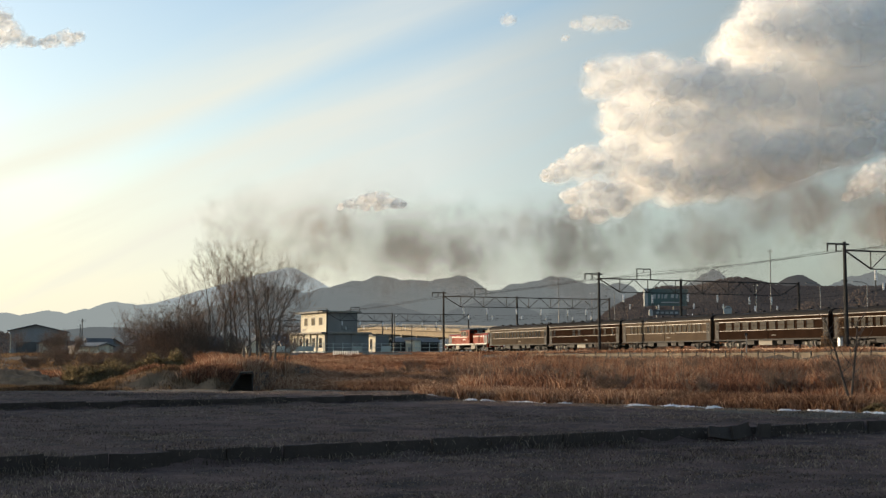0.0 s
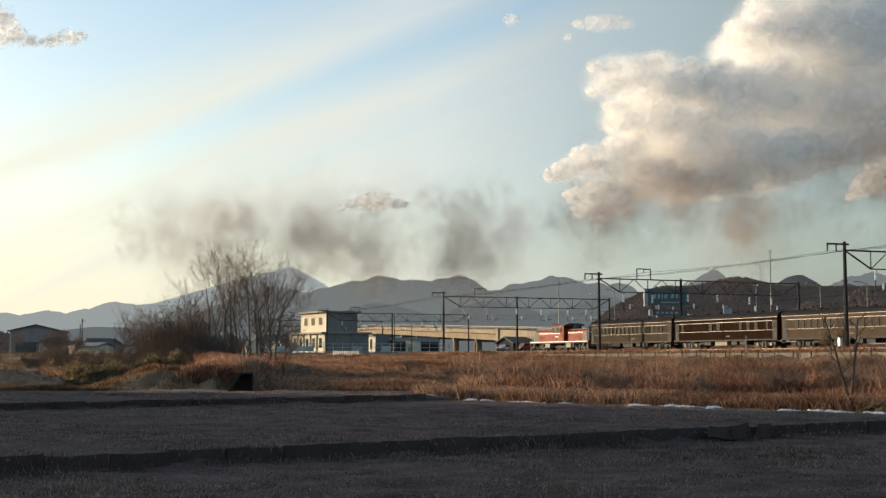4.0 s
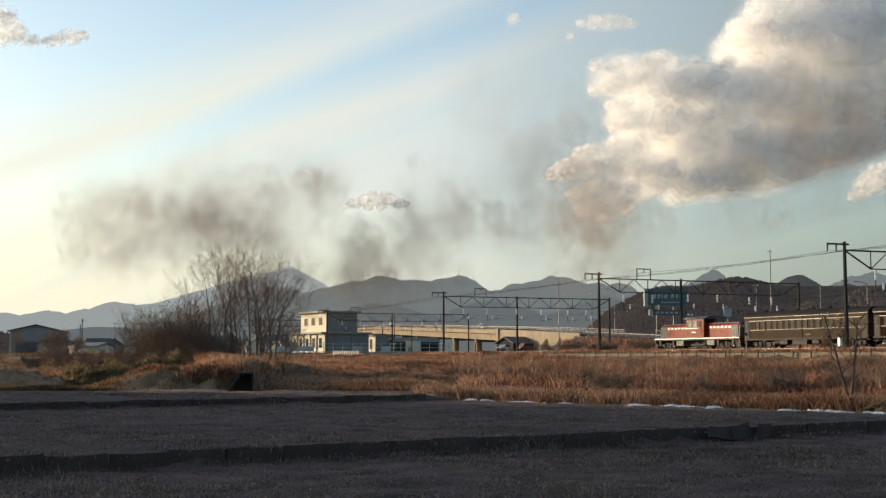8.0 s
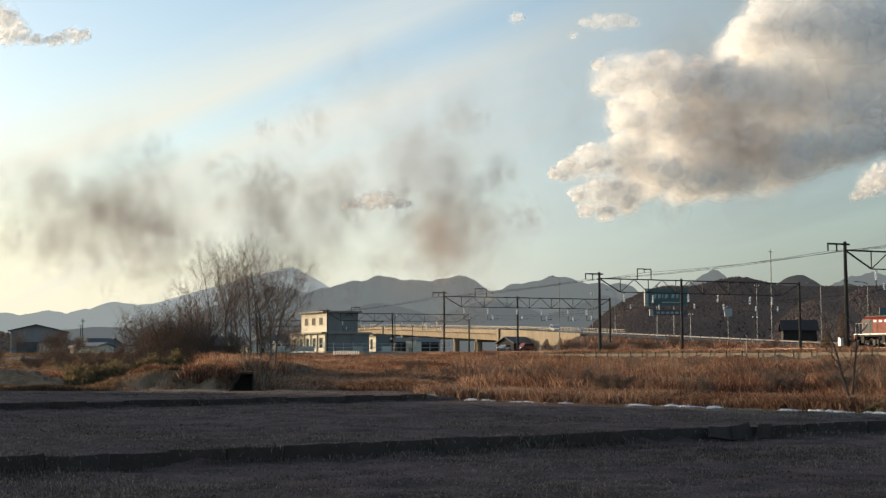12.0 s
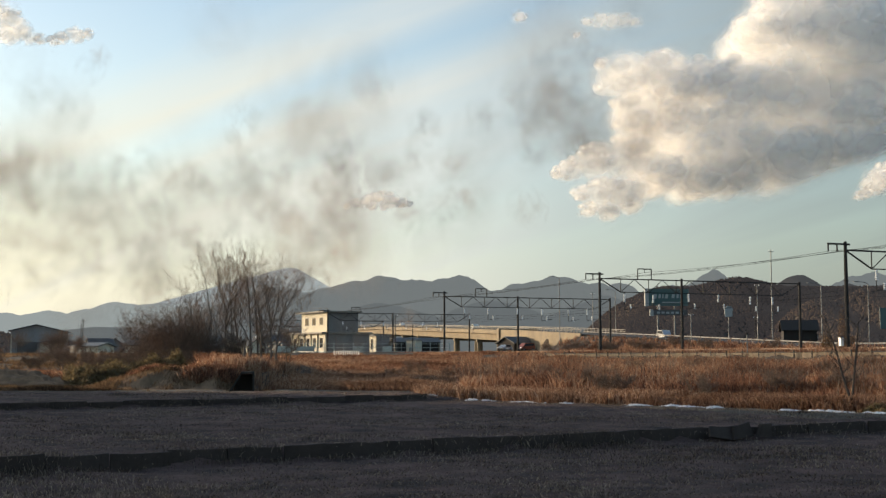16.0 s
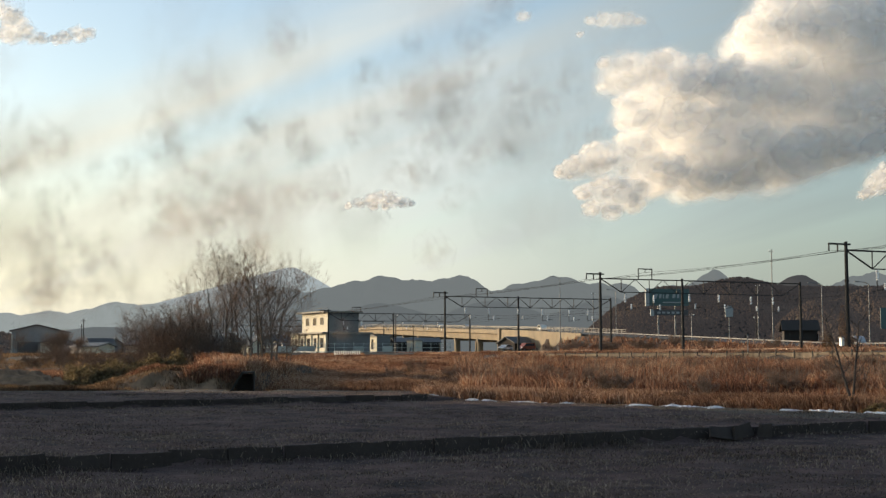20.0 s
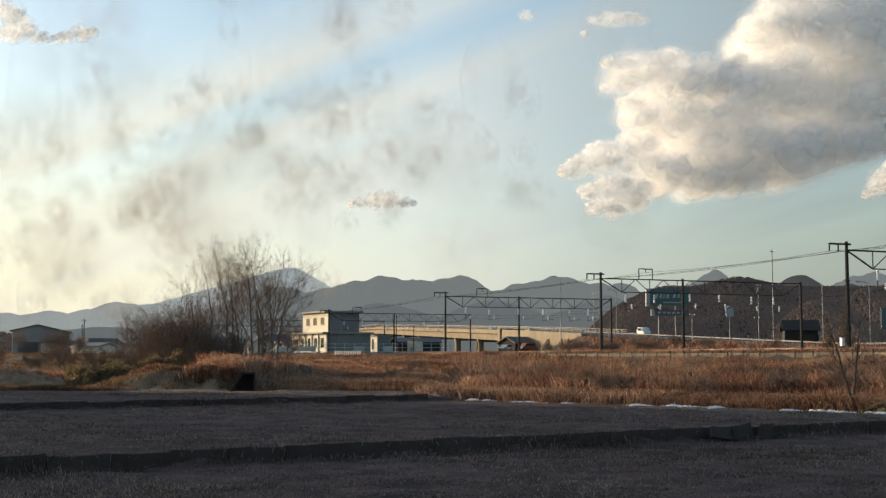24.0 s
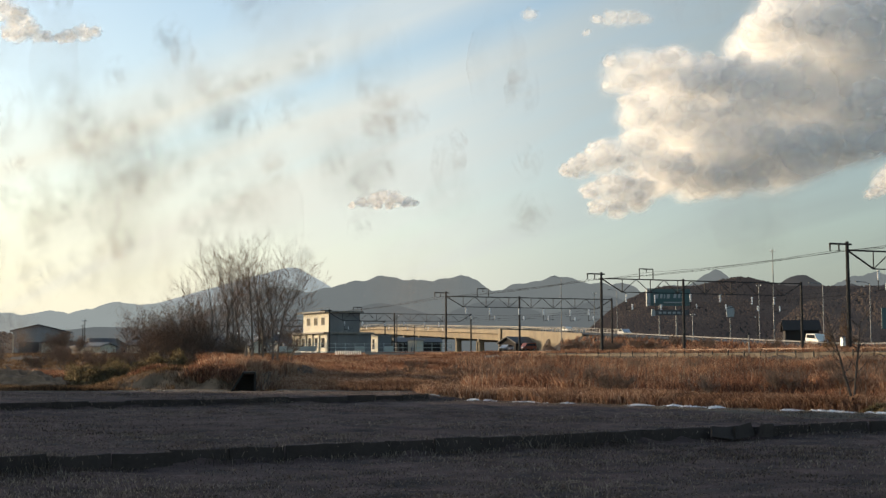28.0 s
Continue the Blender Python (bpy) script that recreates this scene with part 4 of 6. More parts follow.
def make_road():
    road = [[tuple(on_road(y, q) + Vector((0, 0, 0.0))) for q in (-5.2, 5.2)] for y in list(range(-180, 920, 20))]
    solid("road", Geo().rows(road), ASPHALT, pose(0, 0, 0), "grey asphalt road climbing to a viaduct", "road", kind="structure")
    v = thing("road_viaduct", pose(0, 0, 0), "ochre concrete road viaduct with white railing", "viaduct", kind="structure")
    ys = list(range(373, 740, 30))
    for a, b in zip(ys, ys[1:]):
        g = Geo()
        ring = []
        for y in (a + 0.1, b - 0.1):
            z = float(road_z(y))
            ring.append([on_road(y, 5.5, z + 0.25), on_road(y, 5.5, z - 0.9), on_road(y, 4.6, z - 1.2), on_road(y, 4.2, z - 2.9), on_road(y, -4.2, z - 2.9), on_road(y, -5.5, z - 0.9), on_road(y, -5.5, z + 0.25), on_road(y, -5.2, z - 0.05), on_road(y, 5.2, z - 0.05)])
        g.v += [tuple(p) for r in ring for p in r]
        n = len(ring[0])
        g.f += [(k, (k + 1) % n, n + (k + 1) % n, n + k) for k in range(n)] + [tuple(range(n)), tuple(range(n, 2 * n))]
        part("girder", g, OCHRE, v)
        if b < 730:
            g = Geo()
            for q in (-3.5, 3.5):
                p = on_road(b, q)
                g.tube((p.x, p.y, 1.9), (p.x, p.y, p.z - 2.8), 1.0, 0.9, 10)
            g.beam(on_road(b, -4.6, float(road_z(b)) - 3.3), on_road(b, 4.6, float(road_z(b)) - 3.3), 1.6, 1.0)
            part("pier", g, OCHRE, v)
    p = on_road(373, 0)
    g = Geo().beam(on_road(372, -5.7, p.z - 3.4), on_road(372, 6.3, p.z - 3.4), 2.2, 8.0)
    part("abutment", g, OCHRE, v, "pale concrete abutment")
    for a, b in zip(range(302, 371, 6), range(308, 377, 6)):
        b = min(b, 371)
        za, zb = float(road_z(a)), float(road_z(b))
        g = Geo()
        g.v += [tuple(on_road(y, q, z)) for y, zt in ((a + 0.04, za), (b - 0.04, zb)) for q, z in ((5.35, 1.6), (5.95, 1.6), (5.75, zt + 0.3), (5.35, zt + 0.3))]
        g.f += [(0, 1, 5, 4), (1, 2, 6, 5), (2, 3, 7, 6), (3, 0, 4, 7), (3, 2, 1, 0), (4, 5, 6, 7)]
        part("wall_panel", g, OCHRE, v, "stained ochre retaining wall panel")
    rl = thing("bridge_railing", pose(0, 0, 0), "pale railing with close posts along the viaduct", "railing")
    for q in (5.45, -5.45):
        g = Geo()
        for a, b in zip(range(302, 730, 14), range(316, 744, 14)):
            za, zb = float(road_z(a)), float(road_z(b))
            g.beam(on_road(a, q, za + 1.15), on_road(b, q, zb + 1.15), 0.16, 0.14).beam(on_road(a, q, za + 0.75), on_road(b, q, zb + 0.75), 0.1, 0.1)
        part("handrail", g, CONCRETE, rl)
        post = Geo().box(-0.1, 0.1, -0.1, 0.1, 0, 1.1).mesh("post", CONCRETE)
        for k in range(110):
            y = 305 + k * 2.6
            part("post", post, None, rl, at=pose(*on_road(y, q, float(road_z(y)) + 0.05)))
    gr = thing("guard_rail", pose(0, 0, 0), "dull grey steel guard rail beside the road", "guard rail")
    for y in range(120, 300, 10):
        a, b = on_road(y, 5.6, float(road_z(y)) + 0.72), on_road(y + 10, 5.6, float(road_z(y + 10)) + 0.72)
        part("rail", Geo().beam(a, b, 0.05, 0.22), DULL_WALL, gr)
    post = Geo().tube((0, 0, -0.4), (0, 0, 0.85), 0.05, 0.05, 8).mesh("post", GALV)
    for y in range(120, 300, 4):
        part("post", post, None, gr, at=pose(*on_road(y, 5.7)))


make_road()


def make_car(paint, van, label):
    """x forward, on its wheels at z = 0."""
    t = thing("car", pose(0, 0, 0), label, "car", "cars on the road")
    L, Wd = 4.2, 1.7
    if van:
        side = [(-2.05, 0.35), (2.0, 0.35), (2.1, 0.75), (1.5, 1.02), (0.85, 1.78), (-1.7, 1.85), (-2.05, 1.2)]
        glass = [(-1.75, 1.15), (1.25, 1.08), (0.8, 1.66), (-1.62, 1.7)]
    else:
        side = [(-2.1, 0.35), (2.1, 0.35), (2.15, 0.7), (1.2, 0.92), (0.5, 1.45), (-1.2, 1.48), (-1.9, 1.0), (-2.12, 0.9)]
        glass = [(-1.7, 0.98), (1.0, 0.96), (0.42, 1.36), (-1.1, 1.38)]
    body = part("body", Geo().prism(side, 1, -Wd / 2, Wd / 2), paint, t)
    for y in (-Wd / 2 - 0.006, Wd / 2 + 0.006):
        part("side_window", Geo().prism(glass, 1, y - 0.005, y + 0.005), GLASS, t)
    x, z0, z1 = (1.2, 1.12, 1.7) if van else (0.88, 1.0, 1.4)
    part("windscreen", Geo().prism([(x + 0.16, z0), (x + 0.2, z0), (x - 0.32, z1), (x - 0.36, z1)], 1, -0.7, 0.7), GLASS, t)
    for sx in (-1.3, 1.3):
        for sy in (-0.78, 0.78):
            w = part("wheel", Geo().tube((0, -0.1, 0), (0, 0.1, 0), 0.31, 0.31, 16), TYRE, t, at=pose(sx, sy, 0.31))
            part("rim", Geo().tube((0, -0.11, 0), (0, 0.11, 0), 0.19, 0.19, 10), GALV, w)
    for y in (-0.6, 0.6):
        part("headlight", Geo().box(2.0, 2.14, y - 0.16, y + 0.16, 0.68, 0.82), PORCELAIN, t)
        part("tail_light", Geo().box(-2.14, -2.03, y - 0.12, y + 0.12, 0.85, 1.05), RED, t)
    part("bumper", Geo().box(2.05, 2.2, -0.8, 0.8, 0.32, 0.52).box(-2.2, -2.05, -0.8, 0.8, 0.32, 0.52), GREY, t)
    return t


SILVER = material("silver_car_paint", (0.55, 0.55, 0.55), (0.5, 0.5, 0.5), 1, 20, 0.25, 0.4, 0, 0)
RED_CAR = material("dull_red_car_paint", (0.3, 0.1, 0.06), (0.25, 0.08, 0.05), 1, 20, 0.2, 0.2, 0, 0)

# ---------------------------------------------------------------- buildings


def window(parent, x, y, z, w, h, deep=0.12):
    """A framed pane set on a wall that faces -y, its centre at x, z."""
    win = part("window", Geo().box(x - w / 2, x + w / 2, y - 0.02, y + 0.03, z - h / 2, z + h / 2), GLASS, parent)
    f = 0.07
    part("frame", Geo().box(x - w / 2 - f, x - w / 2, y - deep / 2, y + 0.02, z - h / 2, z + h / 2).box(x + w / 2, x + w / 2 + f, y - deep / 2, y + 0.02, z - h / 2, z + h / 2)
         .box(x - w / 2 - f, x + w / 2 + f, y - deep / 2, y + 0.02, z + h / 2, z + h / 2 + f).box(x - w / 2 - f, x + w / 2 + f, y - deep, y + 0.02, z - h / 2 - f, z - h / 2), GALV, win)
    return win


def make_station():
    """Cream two-block building; x along the lit gable, y away."""
    t = thing("station_building", pose(-35.8, 303.1, 2.1, 0, 0, -62), "cream two-storey railway building with flat roofs, beside the tracks", "building")
    # the wall y = 0 faces the sun
    part("lower_wall", Geo().box(0, 20.5, 0, 10.7, 0, 5.0), CREAM, t)
    part("lower_roof", Geo().box(-0.9, 21.2, -1.1, 11.2, 5.0, 5.35), CONCRETE, t, "pale projecting roof slab")
    part("upper_wall", Geo().box(5.4, 20.4, 0.4, 7.9, 5.35, 9.7), CREAM, t)
    part("upper_roof", Geo().box(4.4, 21.3, -0.7, 8.6, 9.7, 10.05), CONCRETE, t, "pale projecting roof slab")
    for k in range(5):
        window(t, 2.6 + k * 3.9, 0, 3.0, 1.7, 2.1)
        part("pilaster", Geo().box(0.3 + k * 3.9, 0.75 + k * 3.9, -0.3, 0.0, 0, 5.0), CREAM, t)
    for k in range(3):
        window(t, 8.6 + k * 4.3, 0.4, 7.8, 1.9, 1.6)
    part("dado", Geo().box(0, 20.5, -0.06, 0, 0, 1.1), WHITE, t)
    # ends turned from the sun: their shade is put in as grey over the cream
    part("end_cladding", Geo().box(20.5, 20.6, 0.2, 10.7, 0.0, 4.95), DULL_WALL, t, "end wall with its shade put in as dull grey")
    part("end_cladding", Geo().box(20.4, 20.5, 0.5, 7.9, 5.4, 9.65), DULL_WALL, t, "end wall with its shade put in as dull grey")
    for k in range(2):
        part("end_pillar", Geo().box(20.6, 20.75, 2.4 + k * 4, 2.8 + k * 4, 0, 5.0), DULL_WALL, t)
    part("roof_rail", Geo().beam((8, 1.5, 10.8), (18, 1.5, 10.8), 0.06).beam((8, 1.5, 10.0), (8, 1.5, 10.8), 0.06).beam((18, 1.5, 10.0), (18, 1.5, 10.8), 0.06), STEEL, t)
    a = thing("station_annex", pose(-18.8, 318, 2.1, 0, 0, -62), "small cream annex with a grey slab roof", "building")
    part("wall", Geo().box(0, 5, 0, 3.6, 0, 5.0), CREAM, a)
    # the annex end gets its shade as grey colour too
    part("end_cladding", Geo().box(5.0, 5.1, 0.1, 3.6, 0, 4.95), DULL_WALL, a, "end wall with its shade put in as dull grey")
    part("roof", Geo().box(-0.6, 5.3, -0.8, 4.0, 5.0, 5.3), DULL_WALL, a)
    window(a, 2.6, 0, 3.0, 1.2, 2.4)
    for x, y, w, dp, h, turn, lb in ((-11.6, 306, 10.5, 8, 3.4, 8, "long low shed with a grey sheet roof"),):
        s = thing("shed", pose(x, y, 2.1, 0, 0, turn), lb, "shed", "sheds by the railway")
        part("roof", Geo().prism([(-0.6, h), (dp / 2, h + 1.1), (dp + 0.6, h), (dp + 0.6, h - 0.14), (dp / 2, h + 0.94), (-0.6, h - 0.14)], 0, -0.5, w + 0.5), ROOFING, s)
        part("wall", Geo().box(0, w, 0.3, dp, 0, h), DARK_WOOD, s)
        for k in range(int(w / 3)):
            part("post", Geo().box(0.3 + k * 3, 0.45 + k * 3, -0.2, -0.05, 0, h), GALV, s)
    hut = thing("hut", pose(-8.6, 296, 2.1, 0, 0, -35), "small cream hut beside the fence", "hut")
    part("wall", Geo().box(0, 2.6, 0, 2.4, 0, 3.6), CREAM, hut)
    part("roof", Geo().box(-0.25, 2.85, -0.25, 2.65, 3.6, 3.78), DULL_WALL, hut)
    part("door", Geo().box(0.8, 1.6, -0.03, 0.0, 0, 2.1), DULL_WALL, hut)


DARK_WOOD = material("dark_timber", (0.04, 0.03, 0.024), (0.025, 0.02, 0.016), 0.8, 8, 0.9, 0, 0.2, 0.1)
make_station()


def gabled(name, m, w, d, h, rise, wall, roof, label, wins=(), group="distant houses"):
    """A house with its gable to the front (-y), eaves height h."""
    t = thing(name, m, label, "house", group)
    part("wall", Geo().prism([(-w / 2, 0), (w / 2, 0), (w / 2, h), (0, h + rise), (-w / 2, h)], 1, 0, d), wall, t)
    e = 0.5
    k = rise / (w / 2)
    for sx in (-1, 1):
        part("roof", Geo().prism([(0, h + rise + 0.25), (sx * (w / 2 + e), h - e * k + 0.25), (sx * (w / 2 + e), h - e * k), (0, h + rise + 0.02)], 1, -e, d + e), roof, t)
    for x, z, ww, hh in wins:
        window(t, x, -0.02, z, ww, hh)
    return t


def make_houses():
    gabled("warehouse", pose(-79, 250, 1.9, 0, 0, 12), 9.4, 16, 5.0, 1.1, BLUE_WALL, ROOFING, "grey-blue corrugated warehouse with a low gable roof")
    wh = bpy.data.objects["warehouse"]
    part("roller_door", Geo().box(-3.6, 0.2, -0.1, -0.02, 0, 2.9), ROOFING, wh, "dark roller door")
    # sunlight on the warehouse corner is painted as a cream strip
    part("corner_trim", Geo().box(-4.75, -4.5, -0.12, 0.1, 0, 4.3), CREAM, wh, "cream strip painted as the sunlit corner")
    t = gabled("lean_to_shed", pose(-75.8, 246, 1.9, 0, 0, 12), 2.4, 4, 2.6, 0.3, CREAM, ROOFING, "small cream shed beside the warehouse")
    gabled("barn", pose(-61.5, 235, 1.9, 0, 0, 60), 4.0, 4.5, 1.9, 0.5, CREAM, GALV, "low cream barn beyond the meadow")
    gabled("barn", pose(-55.0, 240, 1.9, 0, 0, 60), 3.6, 4, 2.2, 0.7, CREAM, ROOFING, "low cream barn with a dark roof")
    rnd = random.Random(21)
    tones = [CREAM, DULL_WALL, BLUE_WALL, DULL_WALL]
    spots = [(x, y) for x, y in [(-120, 420), (-108, 400), (-98, 430), (-88, 440), (-72, 420), (-70, 330), (-60, 360), (-52, 400), (-60, 440), (-44, 350), (-40, 420), (-30, 380), (-48, 330),
                                 (-36, 335), (-66, 470), (-100, 500), (-80, 520), (-94, 315), (-84, 305), (-77, 322), (-70, 302), (-62, 318), (-88, 345), (-73, 350), (-57, 300)]]
    for x, y in spots:
        w, d, h = rnd.uniform(6, 9), rnd.uniform(7, 11), rnd.choice([2.9, 3.2, 3.0, 5.2])
        if y < 360:
            w, d, h = w * 0.7, d * 0.7, 2.7
        wins = [(sx, z, 1.2, 1.1) for sx in (-1.8, 1.8) for z in ([1.6] if h < 4 else [1.6, 4.3])]
        gabled("house", pose(x, y, 2.0, 0, 0, rnd.uniform(-70, 70)), w, d, h, rnd.uniform(1.2, 2.4), rnd.choice(tones), ROOFING, "distant Japanese house with a dark tiled roof", wins)
    gabled("house", pose(16.2, 338, 2.2, 0, 0, -50), 6.5, 7, 3.4, 1.5, DARK_WOOD, ROOFING, "small dark house below the viaduct", [(-1.2, 1.7, 1.0, 1.2), (1.2, 1.7, 1.0, 1.2)])
    d = gabled("dark_house", pose(75.5, 262, 4.0, 0, 0, 80), 6, 6.5, 3.4, 1.8, DARK_WOOD, DARK_WOOD, "dark timber house below the wooded hill")
    for x in range(4):
        window(d, -3 + x * 2, -0.05, 1.8, 1.0, 1.4)


make_houses()


def make_billboard():
    """Roadside advertisement: two green panels on posts; its lettering drawn as plain bars."""
    t = thing("billboard", pose(51.0, 320, 7.0, 0, 0, 6), "large green roadside billboard with pale lettering bars on posts", "billboard")
    p = part("panel", Geo().box(0, 10.2, 0, 0.35, 7.7, 11.9), GREEN_SIGN, t, "green panel")
    part("panel_edge", Geo().box(-0.9, -0.02, 0, 0.9, 7.6, 12.0), WHITE_SIGN, p, "sunlit white end")
    for x, z, w, h in ((1.2, 10.0, 0.9, 1.1), (2.4, 10.0, 0.75, 1.0), (3.4, 10.0, 0.4, 1.0), (4.1, 10.0, 0.9, 1.0), (5.8, 10.1, 0.9, 1.0), (7.0, 10.1, 0.7, 1.0), (8.0, 10.1, 0.6, 1.0)):
        part("lettering_bar", Geo().prism([(x, z - h / 2), (x + w * 0.8, z - h / 2), (x + w, z + h / 2), (x + w * 0.2, z + h / 2)], 1, -0.03, -0.004), WHITE_SIGN, p)
    part("lettering_bar", Geo().box(3.4, 8.6, -0.03, -0.004, 8.35, 8.65), WHITE_SIGN, p)
    q = part("lower_panel", Geo().box(1.2, 9.8, 0, 0.3, 5.3, 6.7), ROOFING, t, "small dark panel")
    part("panel_edge", Geo().box(0.3, 1.18, 0, 0.6, 5.2, 6.8), WHITE_SIGN, q)
    for k in range(6):
        part("lettering_bar", Geo().box(2.0 + k * 1.2, 2.8 + k * 1.2, -0.03, -0.004, 5.7, 6.2), WHITE_SIGN, q)
    for x in (2.4, 6.7):
        part("post", Geo().tube((x, 0.6, -3), (x, 0.6, 11), 0.22, 0.2, 8), GALV, t)
    g = thing("road_sign", pose(70.5, 203, 4.0, 0, 0, 10), "green road direction sign on a pole", "road sign")
    part("panel", Geo().box(-1.9, 1.9, -0.05, 0.05, 2.3, 5.6), GREEN_SIGN, g)
    part("post", Geo().tube((0, 0.2, -2), (0, 0.2, 5.6), 0.12, 0.12, 8), GALV, g)


make_billboard()


def utility_pole(x, y, h, kind_, label, z=None, lean=0):
    z = float(ground_z(x, y)) - 0.3 if z is None else z
    t = thing("street_lamp" if kind_ == "lamp" else "utility_pole", pose(x, y, z, 0, lean, 0), label, "lamp post" if kind_ == "lamp" else "pole", "poles")
    mat = GALV if kind_ in ("lamp", "pale") else STEEL
    part("pole", Geo().tube((0, 0, 0), (0, 0, h), 0.12, 0.08, 8), mat, t)
    if kind_ == "lamp":
        part("arm", Geo().tube((0, 0, h), (-0.7, 0, h + 0.35), 0.06).tube((-0.7, 0, h + 0.35), (-1.9, 0, h + 0.45), 0.06), mat, t)
        part("lantern", Geo().box(-2.5, -1.7, -0.15, 0.15, h + 0.35, h + 0.5), mat, t)
    else:
        g = Geo()
        for k in range(1):
            g.beam((-0.5, 0, h - 0.4), (0.5, 0, h - 0.4), 0.08)
        part("crossarm", g, mat, t)
        for dx in (-0.42, 0.42):
            part("insulator", Geo().tube((dx, 0, h - 0.35), (dx, 0, h - 0.15), 0.08, 0.06, 6), PORCELAIN, t)
    return t


for x, y, top, kd, lb in ((65.3, 268, 17.0, "pale", "grey steel pole beside the road"),
                          (27.0, 300, 17.5, "lamp", "tall grey street lamp by the viaduct"), (75.9, 230, 14.8, "lamp", "grey street lamp with a curved arm"),
                          (67.5, 230, 14.6, "lamp", "grey street lamp with a curved arm"), (61.2, 240, 20.5, "pale", "tall grey steel pole by the road"),
                          (-76, 270, 9.0, "dark", "dark wooden utility pole among houses"), (-70, 250, 9.5, "dark", "dark wooden utility pole by barns"), (-62, 255, 7.5, "dark", "dark wooden utility pole by houses"),
                          (-58, 245, 7.0, "dark", "dark wooden utility pole by houses"), (-66, 330, 11.0, "pale", "grey utility pole among distant houses"), (-72, 420, 16, "pale", "slender grey radio mast far off"), (-47, 330, 10, "dark", "dark wooden utility pole by houses"),
                          (-11.5, 305, 12, "dark", "dark wooden pole by the shed"), (-7.0, 290, 9, "dark", "dark wooden pole by the shed"), (38.2, 330, 13, "pale", "plain grey steel pole by the road"), (44, 330, 15, "lamp", "grey steel street lamp by the road"),
                          (48.0, 250, 7.5, "pale", "thin grey steel pole by the bank"), (60.5, 250, 8.5, "dark", "short dark wooden pole by the road")):
    utility_pole(x, y, top - 2.0, kd, lb)

# ---------------------------------------------------------------- field edges


def make_low_walls():
    w = thing("field_wall", pose(0, 0, 0), "low dark wall of weathered concrete sheets between two field levels", "wall", "", "structure")
    a, b = Vector((-18.2, 11.2, 0)), Vector((17.8, 34.92, 0))
    n = 44
    rnd = random.Random(4)
    for k in range(n):
        p, q = a.lerp(b, k / n), a.lerp(b, (k + 1) / n)
        d = (q - p).normalized()
        off = Vector((-d.y, d.x, 0)) * rnd.uniform(-0.05, 0.05)
        top = 0.265 + rnd.uniform(-0.025, 0.02)
        m = Matrix.Translation((p + q) / 2 + off) @ Euler((rnd.uniform(-0.12, 0.08), 0, math.atan2(d.y, d.x))).to_matrix().to_4x4()
        L = (q - p).length / 2 - 0.008
        g = Geo().prism([(-L, -0.15), (L, -0.15), (L, top + rnd.uniform(-0.02, 0.01)), (L * 0.5, top + rnd.uniform(-0.02, 0.01)), (-L * 0.2, top + rnd.uniform(-0.02, 0.01)), (-L, top)], 1, -0.03, 0.03)
        part("wall_sheet", g, DARK_CONCRETE, w, at=m)
    for k in range(3):
        part("wall_sheet", Geo().prism([(-0.35, 0), (0.35, 0), (0.3, 0.3), (-0.25, 0.26)], 1, -0.03, 0.03), DARK_CONCRETE, w, "broken tilted sheet",
             at=pose(5.7 + k * 0.5, 26.55 + k * 0.32, 0.05, -35 + 20 * k, rnd.uniform(-15, 15), 30 + 12 * k))
    s = thing("field_kerb", pose(0, 0, 0), "low dark earth and board step across the field", "kerb", "", "structure")
    a, b = Vector((-24, 27.97, 0)), Vector((-0.6, 45.5, 0))
    for k in range(26):
        p, q = a.lerp(b, k / 26), a.lerp(b, (k + 1) / 26)
        d = (q - p).normalized()
        m = Matrix.Translation((p + q) / 2 + Vector((0, 0, 0.13))) @ Euler((rnd.uniform(-0.05, 0.05), 0, math.atan2(d.y, d.x))).to_matrix().to_4x4()
        part("board", Geo().box(-(q - p).length / 2 + 0.01, (q - p).length / 2 - 0.01, -0.025, 0.025, 0, 0.29 + rnd.uniform(-0.03, 0.03)), DARK_CONCRETE, s, at=m)
    # old snow left along the field's far edge
    a, b = Vector((-0.8, 47.4, 0)), Vector((12.2, 34.6, 0))
    for u0, u1, wd in ((0.02, 0.045, 0.4), (0.12, 0.155, 0.35), (0.165, 0.2, 0.3), (0.22, 0.33, 0.35), (0.355, 0.39, 0.3), (0.5, 0.56, 0.7), (0.57, 0.665, 0.6), (0.67, 0.7, 0.5), (0.8, 0.84, 0.5), (0.85, 0.93, 0.35), (0.94, 1.08, 0.5)):
        n = 30
        grid = [[], [], []]
        for k in range(n + 1):
            p = a.lerp(b, u0 + (u1 - u0) * k / n)
            e = math.sin(math.pi * k / n) ** 0.5
            w0 = 0.85 * wd * (0.2 + 0.8 * e) * rnd.uniform(0.35, 1.35)
            z = float(ground_z(p.x, p.y))
            grid[0].append((p.x - 0.7 * w0, p.y - 0.7 * w0, z - 0.03))
            grid[1].append((p.x, p.y, z + 0.035 * e + rnd.uniform(-0.01, 0.025)))
            grid[2].append((p.x + 0.6 * w0, p.y + 0.6 * w0, z - 0.03))
        solid("snow_patch", Geo().rows(grid), SNOW, pose(0, 0, 0), "thin streak of old snow at the field edge", "snow", "snow streaks", smooth=True)


make_low_walls()

# ---------------------------------------------------------------- plants


